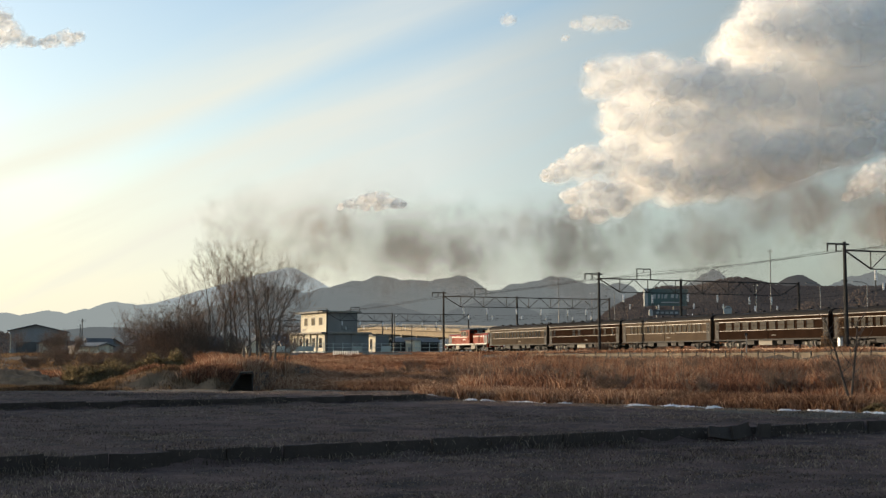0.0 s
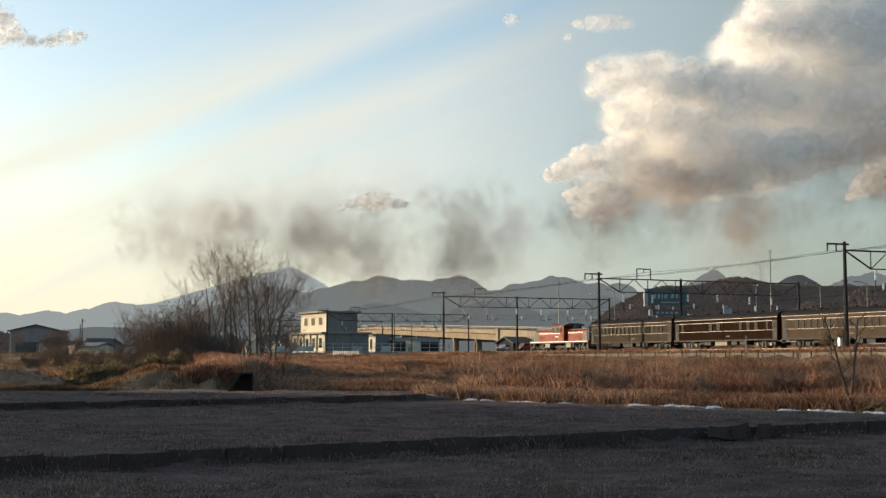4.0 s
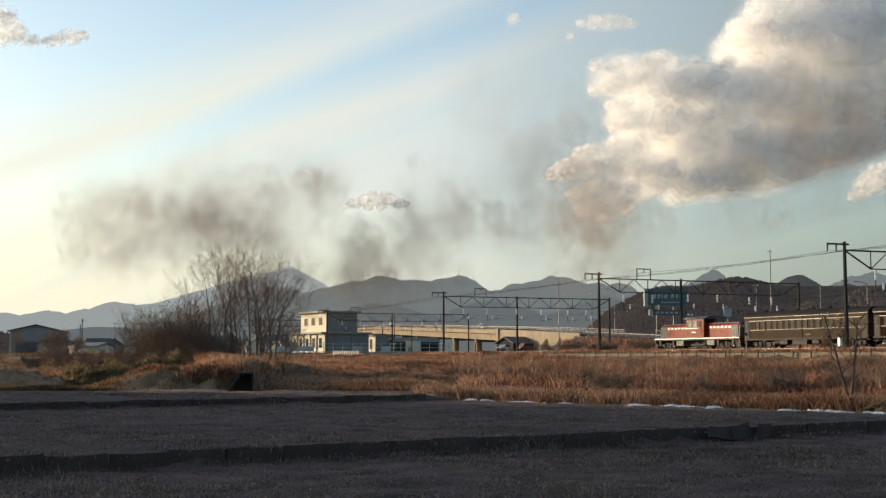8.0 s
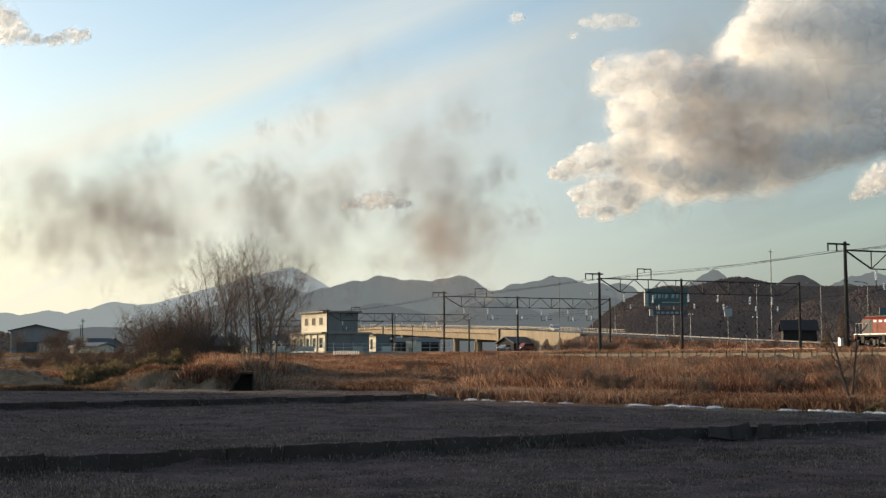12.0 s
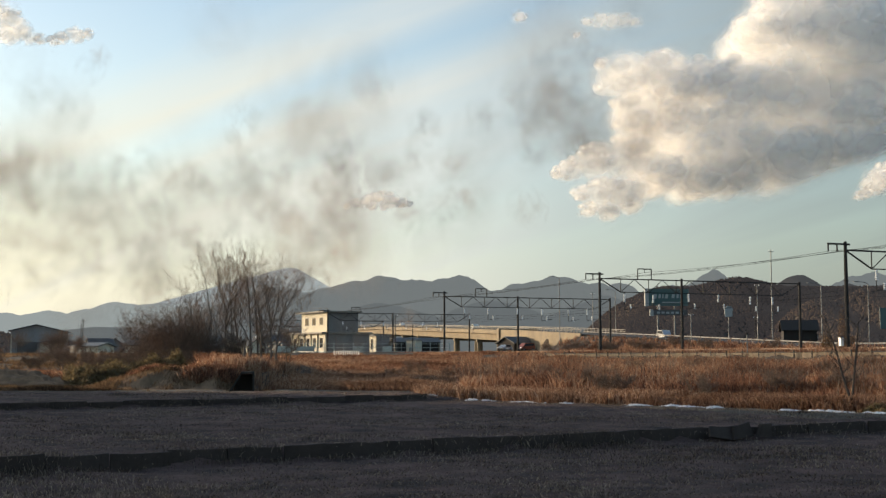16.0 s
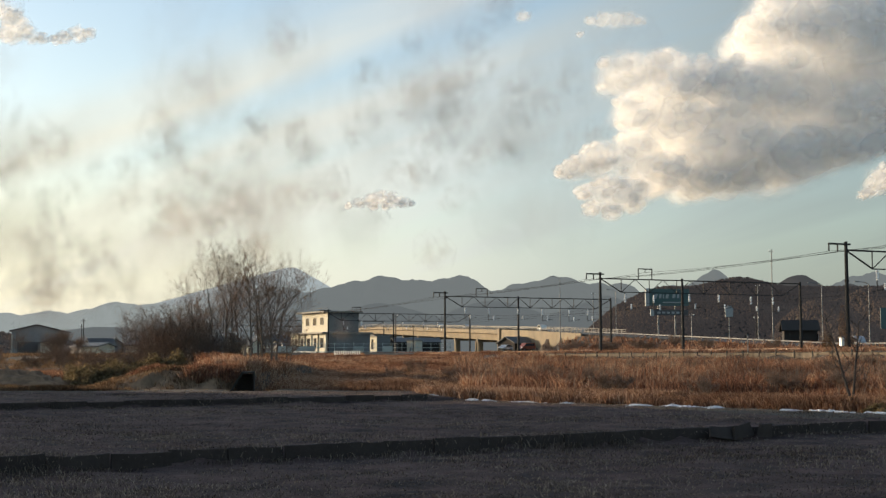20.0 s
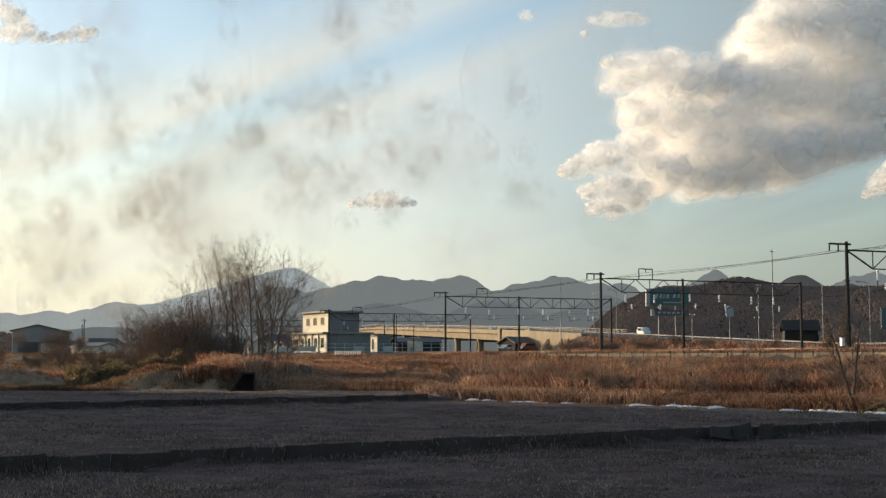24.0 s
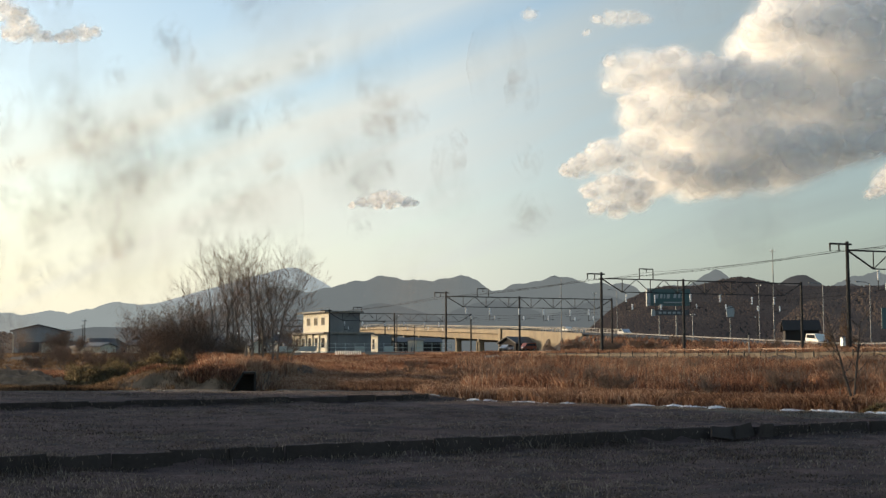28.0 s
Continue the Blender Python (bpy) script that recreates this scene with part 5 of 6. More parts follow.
def blades(name, pts, height, width, per, lean, mat, label, category, seed, plume=0.0):
    """Dry blades in tufts: each a bent two-piece strip."""
    r = np.random.RandomState(seed)
    n = len(pts) * per
    base = np.repeat(np.asarray(pts, float), per, 0)
    base[:, :2] += r.normal(0, 0.16, (n, 2))
    h = height * r.uniform(0.45, 1.15, n) * (0.95 + 0.45 * ripple(base[:, 0], base[:, 1], 3.1, 4) + 0.35 * ripple(base[:, 0], base[:, 1], 0.9, 9))
    a = r.uniform(0, 2 * np.pi, n)
    side = np.stack([np.cos(a), np.sin(a), np.zeros(n)], 1)
    b = r.uniform(0, 2 * np.pi, n)
    bend = np.stack([np.cos(b), np.sin(b), np.zeros(n)], 1) * (lean * h * r.uniform(0.1, 1, n))[:, None]
    up = np.array([0, 0, 1.0])
    w = (width * r.uniform(0.6, 1.4, n))[:, None]
    mid = base + up * (h * 0.55)[:, None] + bend * 0.35
    tip = base + up * (h * (1 - 0.25 * lean))[:, None] + bend
    v = np.stack([base - side * w, base + side * w, mid + side * w * (1 + plume), mid - side * w * (1 + plume), tip], 1).reshape(-1, 3)
    k = np.arange(n)[:, None] * 5
    tri = np.concatenate([k + [0, 1, 2], k + [0, 2, 3], k + [3, 2, 4]], 1).reshape(-1, 3)
    ob = new(name, array_mesh(name, v, tri, mat))
    return tagged(ob, label, category, kind="stuff")


def make_reeds():
    r = np.random.RandomState(5)
    pts = []
    n = 60000
    y = 33 + 100 * r.rand(n) ** 1.25
    x = y * r.uniform(-0.17, 0.36, n)
    o = track_offset(x, y)
    edge = ((x + 0.8) * 0.7016 + (y - 47.4) * 0.7126)     # past the field's far edge
    left = np.where(y > 51, x > -0.148 * y + ripple(y, x, 6) * 0.4, x > -0.9)
    ok = (edge > 0.4 + 0.5 * ripple(x, y, 1.5)) & (o > 8.9) & left & (r.rand(n) < 0.72 + 0.4 * ripple(x, y, 5.0, 2))
    x, y, o = x[ok], y[ok], o[ok]
    pts = np.stack([x, y, ground_z(x, y) - 0.05], 1)
    near = (x + 0.8) * 0.7016 + (y - 47.4) * 0.7126
    short = (near < 7) | (track_offset(x, y) < 21) | ((x < 1) & (y > 56))
    blades("reed_bed", pts[~short], 0.92, 0.011, 10, 0.75, REED, "tall russet dry reeds filling the marsh", "reeds", 6, 0.5)
    verge = track_offset(pts[:, 0], pts[:, 1]) < 21
    blades("dry_grass", pts[short & ~verge], 0.55, 0.01, 12, 1.35, TANGLE, "low tangled tan and russet grass at the field edge", "grass", 7)
    blades("short_reeds", pts[short & verge], 0.28, 0.012, 10, 1.0, REED, "low russet reeds below the railway", "reeds", 17)
    # scattered tall pale stems above the mass
    tallest = pts[~short][::9]
    blades("reed_stems", tallest, 1.45, 0.008, 3, 0.35, STRAW, "sparse tall pale reed stems", "reeds", 14)
    # rough verge between the reeds and the ballast
    n = 20000
    s, o = r.uniform(-110, 140, n), 2.2 + 9.8 * r.rand(n) ** 0.6
    vx, vy = TRACK_P.x + TRACK_D.x * s + TRACK_N.x * o, TRACK_P.y + TRACK_D.y * s + TRACK_N.y * o
    clear = (s < 47) | (o < 7.4)
    vx, vy = vx[clear], vy[clear]
    blades("verge_grass", np.stack([vx, vy, ground_z(vx, vy) - 0.05], 1), 0.5, 0.016, 8, 0.8, REED, "dry brown grass on the railway verge", "grass", 16)
    # beyond the tracks: rough brush on the road bank
    n = 9000
    y = r.uniform(170, 330, n)
    x = y * r.uniform(0.09, 0.36, n)
    o, q = track_offset(x, y), road_offset(x, y)
    ok = (o < -24) & (q > 6.5)
    pts = np.stack([x[ok], y[ok], ground_z(x[ok], y[ok]) - 0.1], 1)
    blades("bank_brush", pts, 1.2, 0.035, 8, 0.6, REED, "brown winter brush on the road bank", "brush", 8, 0.3)
    # a belt of reeds before the white posts
    y = r.uniform(98, 128, 7000)
    x = y * r.uniform(-0.19, 0.03, 7000)
    blades("far_reeds", np.stack([x, y, ground_z(x, y) - 0.05], 1), 0.62, 0.022, 8, 0.7, REED, "russet reeds before a row of posts", "reeds", 18, 0.3)
    y = r.uniform(126, 150, 6000)
    x = y * r.uniform(-0.19, 0.03, 6000)
    blades("lip_grass", np.stack([x, y, ground_z(x, y) - 0.05], 1), 0.3, 0.022, 7, 0.9, REED, "low russet grass below the row of posts", "grass", 28, 0.2)
    # the ditch bank: short tan grass on the slope, taller tufts on top
    n = 16000
    y = r.uniform(51, 66, n)
    x = y * r.uniform(-0.40, -0.135, n)
    ok = (ripple(x, y, 2.2, 8) > -0.45) & (np.abs(x + 8.1) > 0.9) & ((y > 56.0) | (x < -13.5) | (r.rand(n) < 0.06 + 0.5 * (ripple(x - 0.5 * y, y * 0.2, 0.4, 3) > 0.3)))
    pts = np.stack([x[ok], y[ok], ground_z(x[ok], y[ok]) - 0.05], 1)
    tall = (pts[:, 1] > 56.1) & (ripple(pts[:, 0], pts[:, 1], 1.5, 2) > -0.05) & (pts[:, 0] > -14.8)
    blades("bank_grass", pts[~tall], 0.3, 0.009, 8, 0.9, DRY_TURF, "short tan grass on the ditch bank", "grass", 9)
    blades("bank_tufts", pts[tall], 0.42, 0.011, 10, 0.6, REED, "russet grass tufts on top of the ditch bank", "grass", 13)
    # russet reeds behind the earth mound and in patches along the bank
    n = 5200
    y = r.uniform(60, 67, n)
    x = y * r.uniform(-0.40, -0.14, n)
    ok = (x < -0.285 * y) | ((x > -0.235 * y) & (x < -0.2 * y)) | (x > -0.188 * y) & (np.abs(x + 8.1) > 0.9)
    pts = np.stack([x[ok], y[ok], ground_z(x[ok], y[ok]) - 0.05], 1)
    blades("bank_reeds", pts, 0.72, 0.011, 9, 0.7, REED, "russet reeds in patches along the ditch bank", "reeds", 23, 0.4)
    n = 420
    y = r.uniform(54.2, 56.5, n)
    x = r.uniform(-10.9, -8.9, n)
    pts = np.stack([x, y, ground_z(x, y) - 0.05], 1)
    blades("slope_tufts", pts, 0.36, 0.01, 9, 0.9, REED, "russet tufts hanging over the bank by the culvert", "grass", 24, 0.4)
    n = 17000
    y = r.uniform(66, 210, n)
    x = y * r.uniform(-0.40, -0.12, n)
    ok = (ripple(x, y, 9, 1) > -0.2) & (track_offset(x, y) > 9)
    pts = np.stack([x[ok], y[ok], ground_z(x[ok], y[ok]) - 0.05], 1)
    blades("meadow_grass", pts, 0.36, 0.022, 8, 0.7, DRY_TURF, "brown meadow grass beyond the ditch", "grass", 10)


DRY_TURF = island_material("dry_turf", [(0, (0.075, 0.045, 0.028)), (0.5, (0.15, 0.092, 0.052)), (1, (0.28, 0.185, 0.11))], passing=0.55)
TANGLE = island_material("tangled_grass", [(0, (0.12, 0.067, 0.045)), (0.4, (0.26, 0.137, 0.083)), (0.75, (0.4, 0.24, 0.147)), (1, (0.58, 0.4, 0.275))])
make_reeds()


def make_stubble():
    r = np.random.RandomState(11)
    n = 42000
    y = 12.5 + 40 * r.rand(n) ** 1.5
    x = y * r.uniform(-0.37, 0.37, n)
    edge = ((x + 0.8) * 0.7016 + (y - 47.4) * 0.7126)
    ok = ((edge < 0.2) | (x < -0.8)) & (y < 52) & (r.rand(n) < 0.6 + 0.5 * ripple(x, y, 2.0))
    pts = np.stack([x[ok], y[ok], ground_z(x[ok], y[ok]) - 0.02], 1)
    # ragged grass along the two steps
    u = r.rand(2600)
    ex = np.concatenate([-18.2 + 36.0 * u[:1700], -24 + 23.4 * u[1700:]])
    ey = np.concatenate([11.2 + 23.72 * u[:1700], 27.97 + 17.53 * u[1700:]]) + r.normal(0, 0.12, 2600)
    keep = ripple(ex, ey, 1.1, 6) > -0.25
    blades("edge_grass", np.stack([ex[keep], ey[keep], ground_z(ex[keep], ey[keep])], 1), 0.13, 0.005, 7, 1.2, STRAW, "ragged dead grass along the field steps", "grass", 15)
    blades("stubble", pts, 0.085, 0.0045, 7, 1.8, STRAW, "short straw stubble and trash on the field", "stubble", 12)


make_stubble()


def bare_tree(x, y, h, seed, label, spread=0.45, stems=1, z=None, group="bare trees", levels=4, name="tree", splay=0.22, thick=1.0, fork=0.62, gap=0.2, fine=0.006):
    """A leafless tree: tapered limbs that fork again and again into fine twigs."""
    rnd = random.Random(seed)
    z = float(ground_z(x, y)) - 0.15 if z is None else z
    t = thing(name, pose(x, y, z), label, "tree", group)
    limbs, twigs, trunk = Geo(), Geo(), None
    trunks = []

    def grow(p, d, length, r, level):
        segs = 4 if level < 3 else 2
        g = trunk if level == 0 else (limbs if level < 3 else twigs)
        for k in range(segs):
            q = p + d * (length / segs)
            r1 = max(r * (1 - 0.16 * (1 if level else 1.1)), fine)
            g.tube(p, q, r, r1, 6 if level < 2 else (4 if level < 3 else 3), False)
            wob = Vector((rnd.gauss(0, 1), rnd.gauss(0, 1), rnd.gauss(0, 0.6))) * (0.07 if level < 2 else 0.12)
            p, r = q, r1
            d = (d + wob + Vector((0, 0, 0.07))).normalized()
            if level < levels and (k > 0 or level > 0):
                for _ in range(2 if level < 3 else 2):
                    if rnd.random() < (0.8 if level == 0 else fork):
                        side = Vector((rnd.gauss(0, 1), rnd.gauss(0, 1), rnd.uniform(-0.1, 0.7))).normalized()
                        nd = (d * (1 - spread) + side * spread * 1.15).normalized()
                        grow(p, nd, length * rnd.uniform(0.42, 0.68), max(r * rnd.uniform(0.42, 0.6), fine), level + 1)
        if level < levels:
            grow(p, (d + Vector((rnd.gauss(0, 0.2), rnd.gauss(0, 0.2), 0.1))).normalized(), length * 0.6, r * 0.75, level + 1)

    for k in range(stems):
        a = rnd.uniform(0, 6.28)
        d = Vector((splay * math.cos(a), splay * math.sin(a), 1)).normalized() if stems > 1 else Vector((rnd.gauss(0, 0.06), rnd.gauss(0, 0.06), 1)).normalized()
        trunk = Geo()
        trunks.append(trunk)
        grow(Vector((gap * math.cos(a) * (stems > 1), gap * math.sin(a) * (stems > 1), 0)), d, h * 0.52, (h * 0.014 + 0.025) * thick, 0)
    for g in trunks:
        part("trunk" if stems == 1 else "stem", g, BARK, t)
    if limbs.f:
        tagged(part("branchwork", limbs, BARK, t), kind="stuff")
    if twigs.f:
        tagged(part("crown", twigs, TWIG, t), kind="stuff")
    return t


def leafy_shrub(x, y, w, h, seed, label, mat=None, count=5000):
    """An evergreen shrub: stems and a ragged crown of many small leaves."""
    r = np.random.RandomState(seed)
    z = float(ground_z(x, y))
    t = thing("shrub", pose(x, y, z - 0.05), label, "shrub", "shrubs")
    g = Geo()
    for k in range(7):
        a = r.uniform(0, 6.28)
        g.tube((0, 0, 0), (0.5 * w * math.cos(a) * 0.6, 0.5 * w * math.sin(a) * 0.6, h * r.uniform(0.5, 0.85)), 0.03, 0.012, 4, False)
    part("stem", g, BARK, t)
    c = r.normal(0, 1, (count, 3))
    c = c / np.linalg.norm(c, axis=1)[:, None] * r.uniform(0.35, 1, (count, 1)) ** 0.5
    c[:, 2] = np.abs(c[:, 2])
    lump = 1 + 0.25 * np.sin(c[:, :1] * 5 + seed) + 0.2 * np.sin(c[:, 1:2] * 7 + c[:, 2:] * 4)
    c = c * lump * np.array([w / 2, w / 2, h])
    s = 0.022 + 0.02 * r.rand(count, 1)
    u = r.normal(0, 1, (count, 3)) * s
    v = r.normal(0, 1, (count, 3)) * s
    co = np.stack([c - u, c - v * 0.5, c + u, c + v * 0.5], 1).reshape(-1, 3)
    k = np.arange(count)[:, None] * 4
    part("crown", array_mesh("crown", co, np.concatenate([k + [0, 1, 2], k + [0, 2, 3]], 1).reshape(-1, 3), mat or SHRUB), None, t)
    return t


for k, (x, y, w, h) in enumerate([(-16.2, 58.4, 1.4, 0.8), (-15.6, 58.2, 1.6, 0.95), (-14.9, 58.0, 1.7, 1.1), (-14.2, 58.6, 1.3, 0.8), (-15.3, 59.4, 1.7, 1.05), (-13.6, 58.8, 1.3, 0.75), (-13.0, 59.0, 1.5, 0.8), (-16.7, 58.9, 1.3, 0.95), (-14.4, 57.7, 1.5, 0.8), (-16.0, 57.7, 1.4, 0.7), (-12.4, 59.6, 1.4, 0.8), (11.95, 35.7, 1.1, 0.26)]):
    leafy_shrub(x, y, w, h, 60 + k, "round olive-green evergreen shrub on the ditch bank")

MOUND = material("turfy_earth", (0.4, 0.24, 0.14), (0.13, 0.08, 0.05), 2.2, 16, 0.95, bump=1.0, vary=0, gloss=0.1)


for k, (x, y, w, h) in enumerate([(36.7, 118.6, 1.3, 3.6), (35.6, 119.5, 1.6, 1.6)]):
    leafy_shrub(x, y, w, h, 90 + k, "dry brown creeper round the railway mast", DRY_TURF, 2600)


def make_mound():
    """A long low heap of earth at the field's end."""
    grid = []
    for j in range(41):
        v = j / 40 * 2 - 1
        row = []
        for i in range(81):
            u = i / 80 * 2 - 1
            h = max(0.0, 1 - abs(u) ** 2.4) * max(0.0, 1 - v * v) * (0.95 + 0.4 * noise.noise((u * 4, v * 2, 1)) + 0.25 * noise.noise((u * 11, v * 5, 2)) + 0.1 * noise.noise((u * 25, v * 12, 2)))
            x, y = -20.2 + 3.9 * u, 57.5 + 2.2 * v
            h = 0.55 * h + 0.45 * math.floor(h * 4 + 0.5 * noise.noise((u * 6, v * 2, 5))) / 4
            row.append((x, y, float(ground_z(x, y)) - 0.06 + 1.05 * h))
        grid.append(row)
    solid("earth_mound", Geo().rows(grid), MOUND, pose(0, 0, 0), "low rounded heap of dry earth at the field's end", "mound", smooth=True)


make_mound()

for k, (x, y, h) in enumerate([(-15.2, 80, 6.2), (-14.5, 78, 7.4), (-13.6, 81, 8.1), (-12.8, 79, 7.7), (-12.1, 80, 8.0), (-11.4, 81, 7.9), (-10.7, 82, 6.9), (-13.0, 84, 7.8), (-14.1, 83, 7.6), (-11.9, 83, 7.9), (-15.8, 82, 5.6), (-10.6, 79, 6.2)]):
    bare_tree(x, y, h, 100 + k, "slender leafless tree in a clump by the ditch", 0.47, thick=0.74, fork=0.63, fine=0.004)
for k, (x, y, h) in enumerate([(-16.9, 78, 4.9), (-18.2, 79, 4.3), (-16.2, 79, 4.8), (-17.6, 81, 4.6), (-15.4, 77, 3.6), (-10.2, 83, 3.6), (-18.9, 80, 3.2), (-17.2, 77, 3.4), (-13.2, 77, 3.0), (-11.8, 77, 2.8), (-14.3, 77, 3.2)]):
    bare_tree(x, y, h, 200 + k, "low spreading leafless bush by the ditch", 0.6, stems=4, group="bare bushes", name="bush", splay=0.55, thick=0.6, fork=0.58, fine=0.004)


def make_sapling(x, y):
    """Two thin curved stems from one foot, with a few fine side shoots."""
    rnd = random.Random(77)
    t = thing("sapling", pose(x, y, float(ground_z(x, y)) - 0.08), "thin leafless sapling with two curved stems at the field edge", "tree")

    def bent(points, r0, r1):
        g = Geo()
        for k, (p, q) in enumerate(zip(points, points[1:])):
            n = len(points) - 1
            g.tube(p, q, r0 + (r1 - r0) * k / n, r0 + (r1 - r0) * (k + 1) / n, 7, False)
        return g
    shoots = Geo()
    for pts in ([(0, 0, 0), (-0.06, 0, 0.45), (-0.22, 0.05, 1.05), (-0.36, 0.05, 1.65), (-0.52, 0.1, 2.2), (-0.68, 0.1, 2.75)],
                [(0.02, 0.03, 0), (0.05, 0.05, 0.5), (0.13, 0.1, 1.1), (0.2, 0.1, 1.75), (0.28, 0.15, 2.35), (0.3, 0.15, 2.6)]):
        part("stem", bent(pts, 0.045, 0.013), DARK_BARK, t)
        for k in range(16):
            u = rnd.uniform(1.5, 4.9)
            i = int(u)
            p = Vector(pts[i]).lerp(Vector(pts[i + 1]), u - i)
            d = Vector((rnd.choice((-1, 1)) * rnd.uniform(0.4, 1), rnd.uniform(-0.6, 0.6), rnd.uniform(0.2, 0.9))).normalized()
            L = rnd.uniform(0.3, 0.75)
            for s in range(3):
                q = p + d * L / 3
                shoots.tube(p, q, 0.014 - 0.003 * s, 0.011 - 0.003 * s, 4, False)
                if s:
                    e = (d + Vector((rnd.gauss(0, 0.5), rnd.gauss(0, 0.5), 0.3))).normalized()
                    shoots.tube(q, q + e * L * 0.4, 0.006, 0.003, 3, False)
                p, d = q, (d + Vector((0, 0, 0.18))).normalized()
    tagged(part("branchwork", shoots, DARK_BARK, t), kind="stuff")


make_sapling(11.62, 36.9)


for k, (x, y, h) in enumerate([(-31, 98, 1.8), (-26.0, 92, 2.2), (-23.5, 88, 1.7), (-21.5, 90, 1.6), (-35.5, 100, 2.3), (-20.0, 86, 1.8), (-24.5, 98, 2.1), (-27, 104, 1.8), (-33, 112, 2.2), (-24, 108, 1.6), (-38, 125, 2.4), (-29, 128, 2.2), (-40, 140, 2.6), (-22, 118, 1.8), (-45, 150, 3.0), (-34, 150, 2.6), (-52, 175, 3.4), (-60, 200, 4.0), (-68, 205, 4.2), (-44, 205, 3.6)]):
    bare_tree(x, y, h, 400 + k, "low dark leafless bush on the meadow", 0.6, stems=4, group="meadow bushes", name="bush", splay=0.6, thick=0.7, fork=0.6, fine=0.005)
for k, (x, y, h) in enumerate([(20.5, 165, 1.6), (27, 205, 2.6), (33, 214, 2.8), (37, 222, 2.4), (44, 215, 2.4), (50, 196, 2.2), (30, 235, 3.0), (24, 250, 3.0), (42, 232, 2.6), (58, 185, 2.4), (36, 245, 2.6), (28, 268, 3.2), (23, 285, 3.0)]):
    bare_tree(x, y, h, 500 + k, "brown leafless brush on the road bank", 0.62, stems=5, group="bank bushes", name="bush", splay=0.8, thick=0.8, fork=0.6)


for k in range(26):
    rr = random.Random(900 + k)
    yy = rr.uniform(44, 95)
    xx = yy * rr.uniform(-0.06, 0.34)
    if (xx + 0.8) * 0.7016 + (yy - 47.4) * 0.7126 > 4 and track_offset(xx, yy) > 14:
        bare_tree(xx, yy, rr.uniform(0.9, 1.5), 600 + k, "small red-brown leafless thicket among the reeds", 0.6, stems=5, group="reed thickets", name="bush", splay=0.7, thick=0.35, fork=0.6, levels=3)


# the shade of the ditch opening is put into this dark concrete colour
SHADE_CONCRETE = material("shade_dark_concrete", (0.06, 0.05, 0.043), (0.036, 0.031, 0.027), 2, 15, 0.9, 0, 0.3, 0.05, gloss=0.1)


def make_culvert():
    """A small concrete culvert mouth where the ditch meets the field."""
    t = thing("culvert", pose(-8.15, 52.2, 0.0, 0, 0, 8), "dark concrete culvert mouth in the ditch bank", "culvert")
    part("wing_wall", Geo().prism([(-0.62, 0.2), (-0.54, 0.2), (-0.02, 1.02), (-0.05, 1.12)], 1, 0.6, 4.0), SHADE_CONCRETE, t, "slanting wing wall with shade in its colour")
    part("lid", Geo().prism([(-0.05, 1.04), (0.46, 1.07), (0.46, 1.14), (-0.05, 1.12)], 1, 0.7, 4.0), SHADE_CONCRETE, t)
    part("side_wall", Geo().prism([(0.4, 0.2), (0.47, 0.2), (0.47, 1.07), (0.4, 1.07)], 1, 0.9, 4.0), SHADE_CONCRETE, t)
    part("back_wall", Geo().prism([(-0.54, 0.2), (0.4, 0.2), (0.4, 1.04), (-0.02, 1.02)], 1, 1.5, 1.6), SHADE_CONCRETE, t)


for k, (x, y, h) in enumerate([(-9.6, 62.0, 1.3), (-9.35, 62.2, 1.1)]):
    g = Geo().tube((0, 0, -0.3), (0.02, 0, h * 0.6), 0.08, 0.07, 7).tube((0.02, 0, h * 0.6), (0.04, 0.01, h * 0.8), 0.07, 0.03, 7)
    solid("stump", g, BARK, pose(x, y, float(ground_z(x, y))), "dark broken tree stump on the bank", "stump", "stumps")
make_culvert()


def make_platform():
    """The far station platform with its pale fence, seen across the tracks."""
    p = thing("platform", pose(-37, 268, 0, 0, 0, 0), "long low railway platform with a dark edge", "platform", kind="structure")
    part("slab", Geo().box(0, 39, 0, 5, 1.8, 2.9), DULL_WALL, p)
    f = thing("platform_fence", pose(-37, 267.8, 2.7, 0, 0, 0), "pale green-grey metal fence along the platform", "fence")
    for z in (0.3, 1.1, 1.9):
        part("rail", Geo().box(0, 38.5, -0.03, 0.03, z, z + 0.09), PALE_PANEL, f)
    post = Geo().box(-0.06, 0.06, -0.06, 0.06, 0, 2.2).mesh("post", PALE_PANEL)
    for k in range(20):
        part("post", post, None, f, at=pose(0.2 + k * 2.0, 0, 0))
    sheet = Geo().box(-0.9, 0.9, -0.01, 0.01, 0.35, 1.45).mesh("panel", PALE_PANEL)
    for k in (0, 1, 2, 3, 8, 11):
        part("panel", sheet, None, f, at=pose(3.2 + k * 2.0, 0.02, 0))
    w = thing("post_row", pose(-12.8, 151, 2.05, 0, 0, 0), "row of short white concrete posts", "posts")
    rise = 0.5
    stub = Geo().box(-0.05, 0.05, -0.05, 0.05, -0.2, rise).mesh("post", WHITE)
    for k in range(12):
        part("post", stub, None, w, at=pose(k * 0.26, 0, 0, 0, 0, 38))
    part("kerb", Geo().box(3.4, 9.2, -0.1, 0.1, -0.2, rise - 0.22), CONCRETE, w)


PALE_PANEL = material("pale_green_panel", (0.55, 0.57, 0.5), (0.38, 0.4, 0.355), 0.5, 8, 0.6, 0.1, 0.05, 0.15)
make_platform()

# ---------------------------------------------------------------- clouds


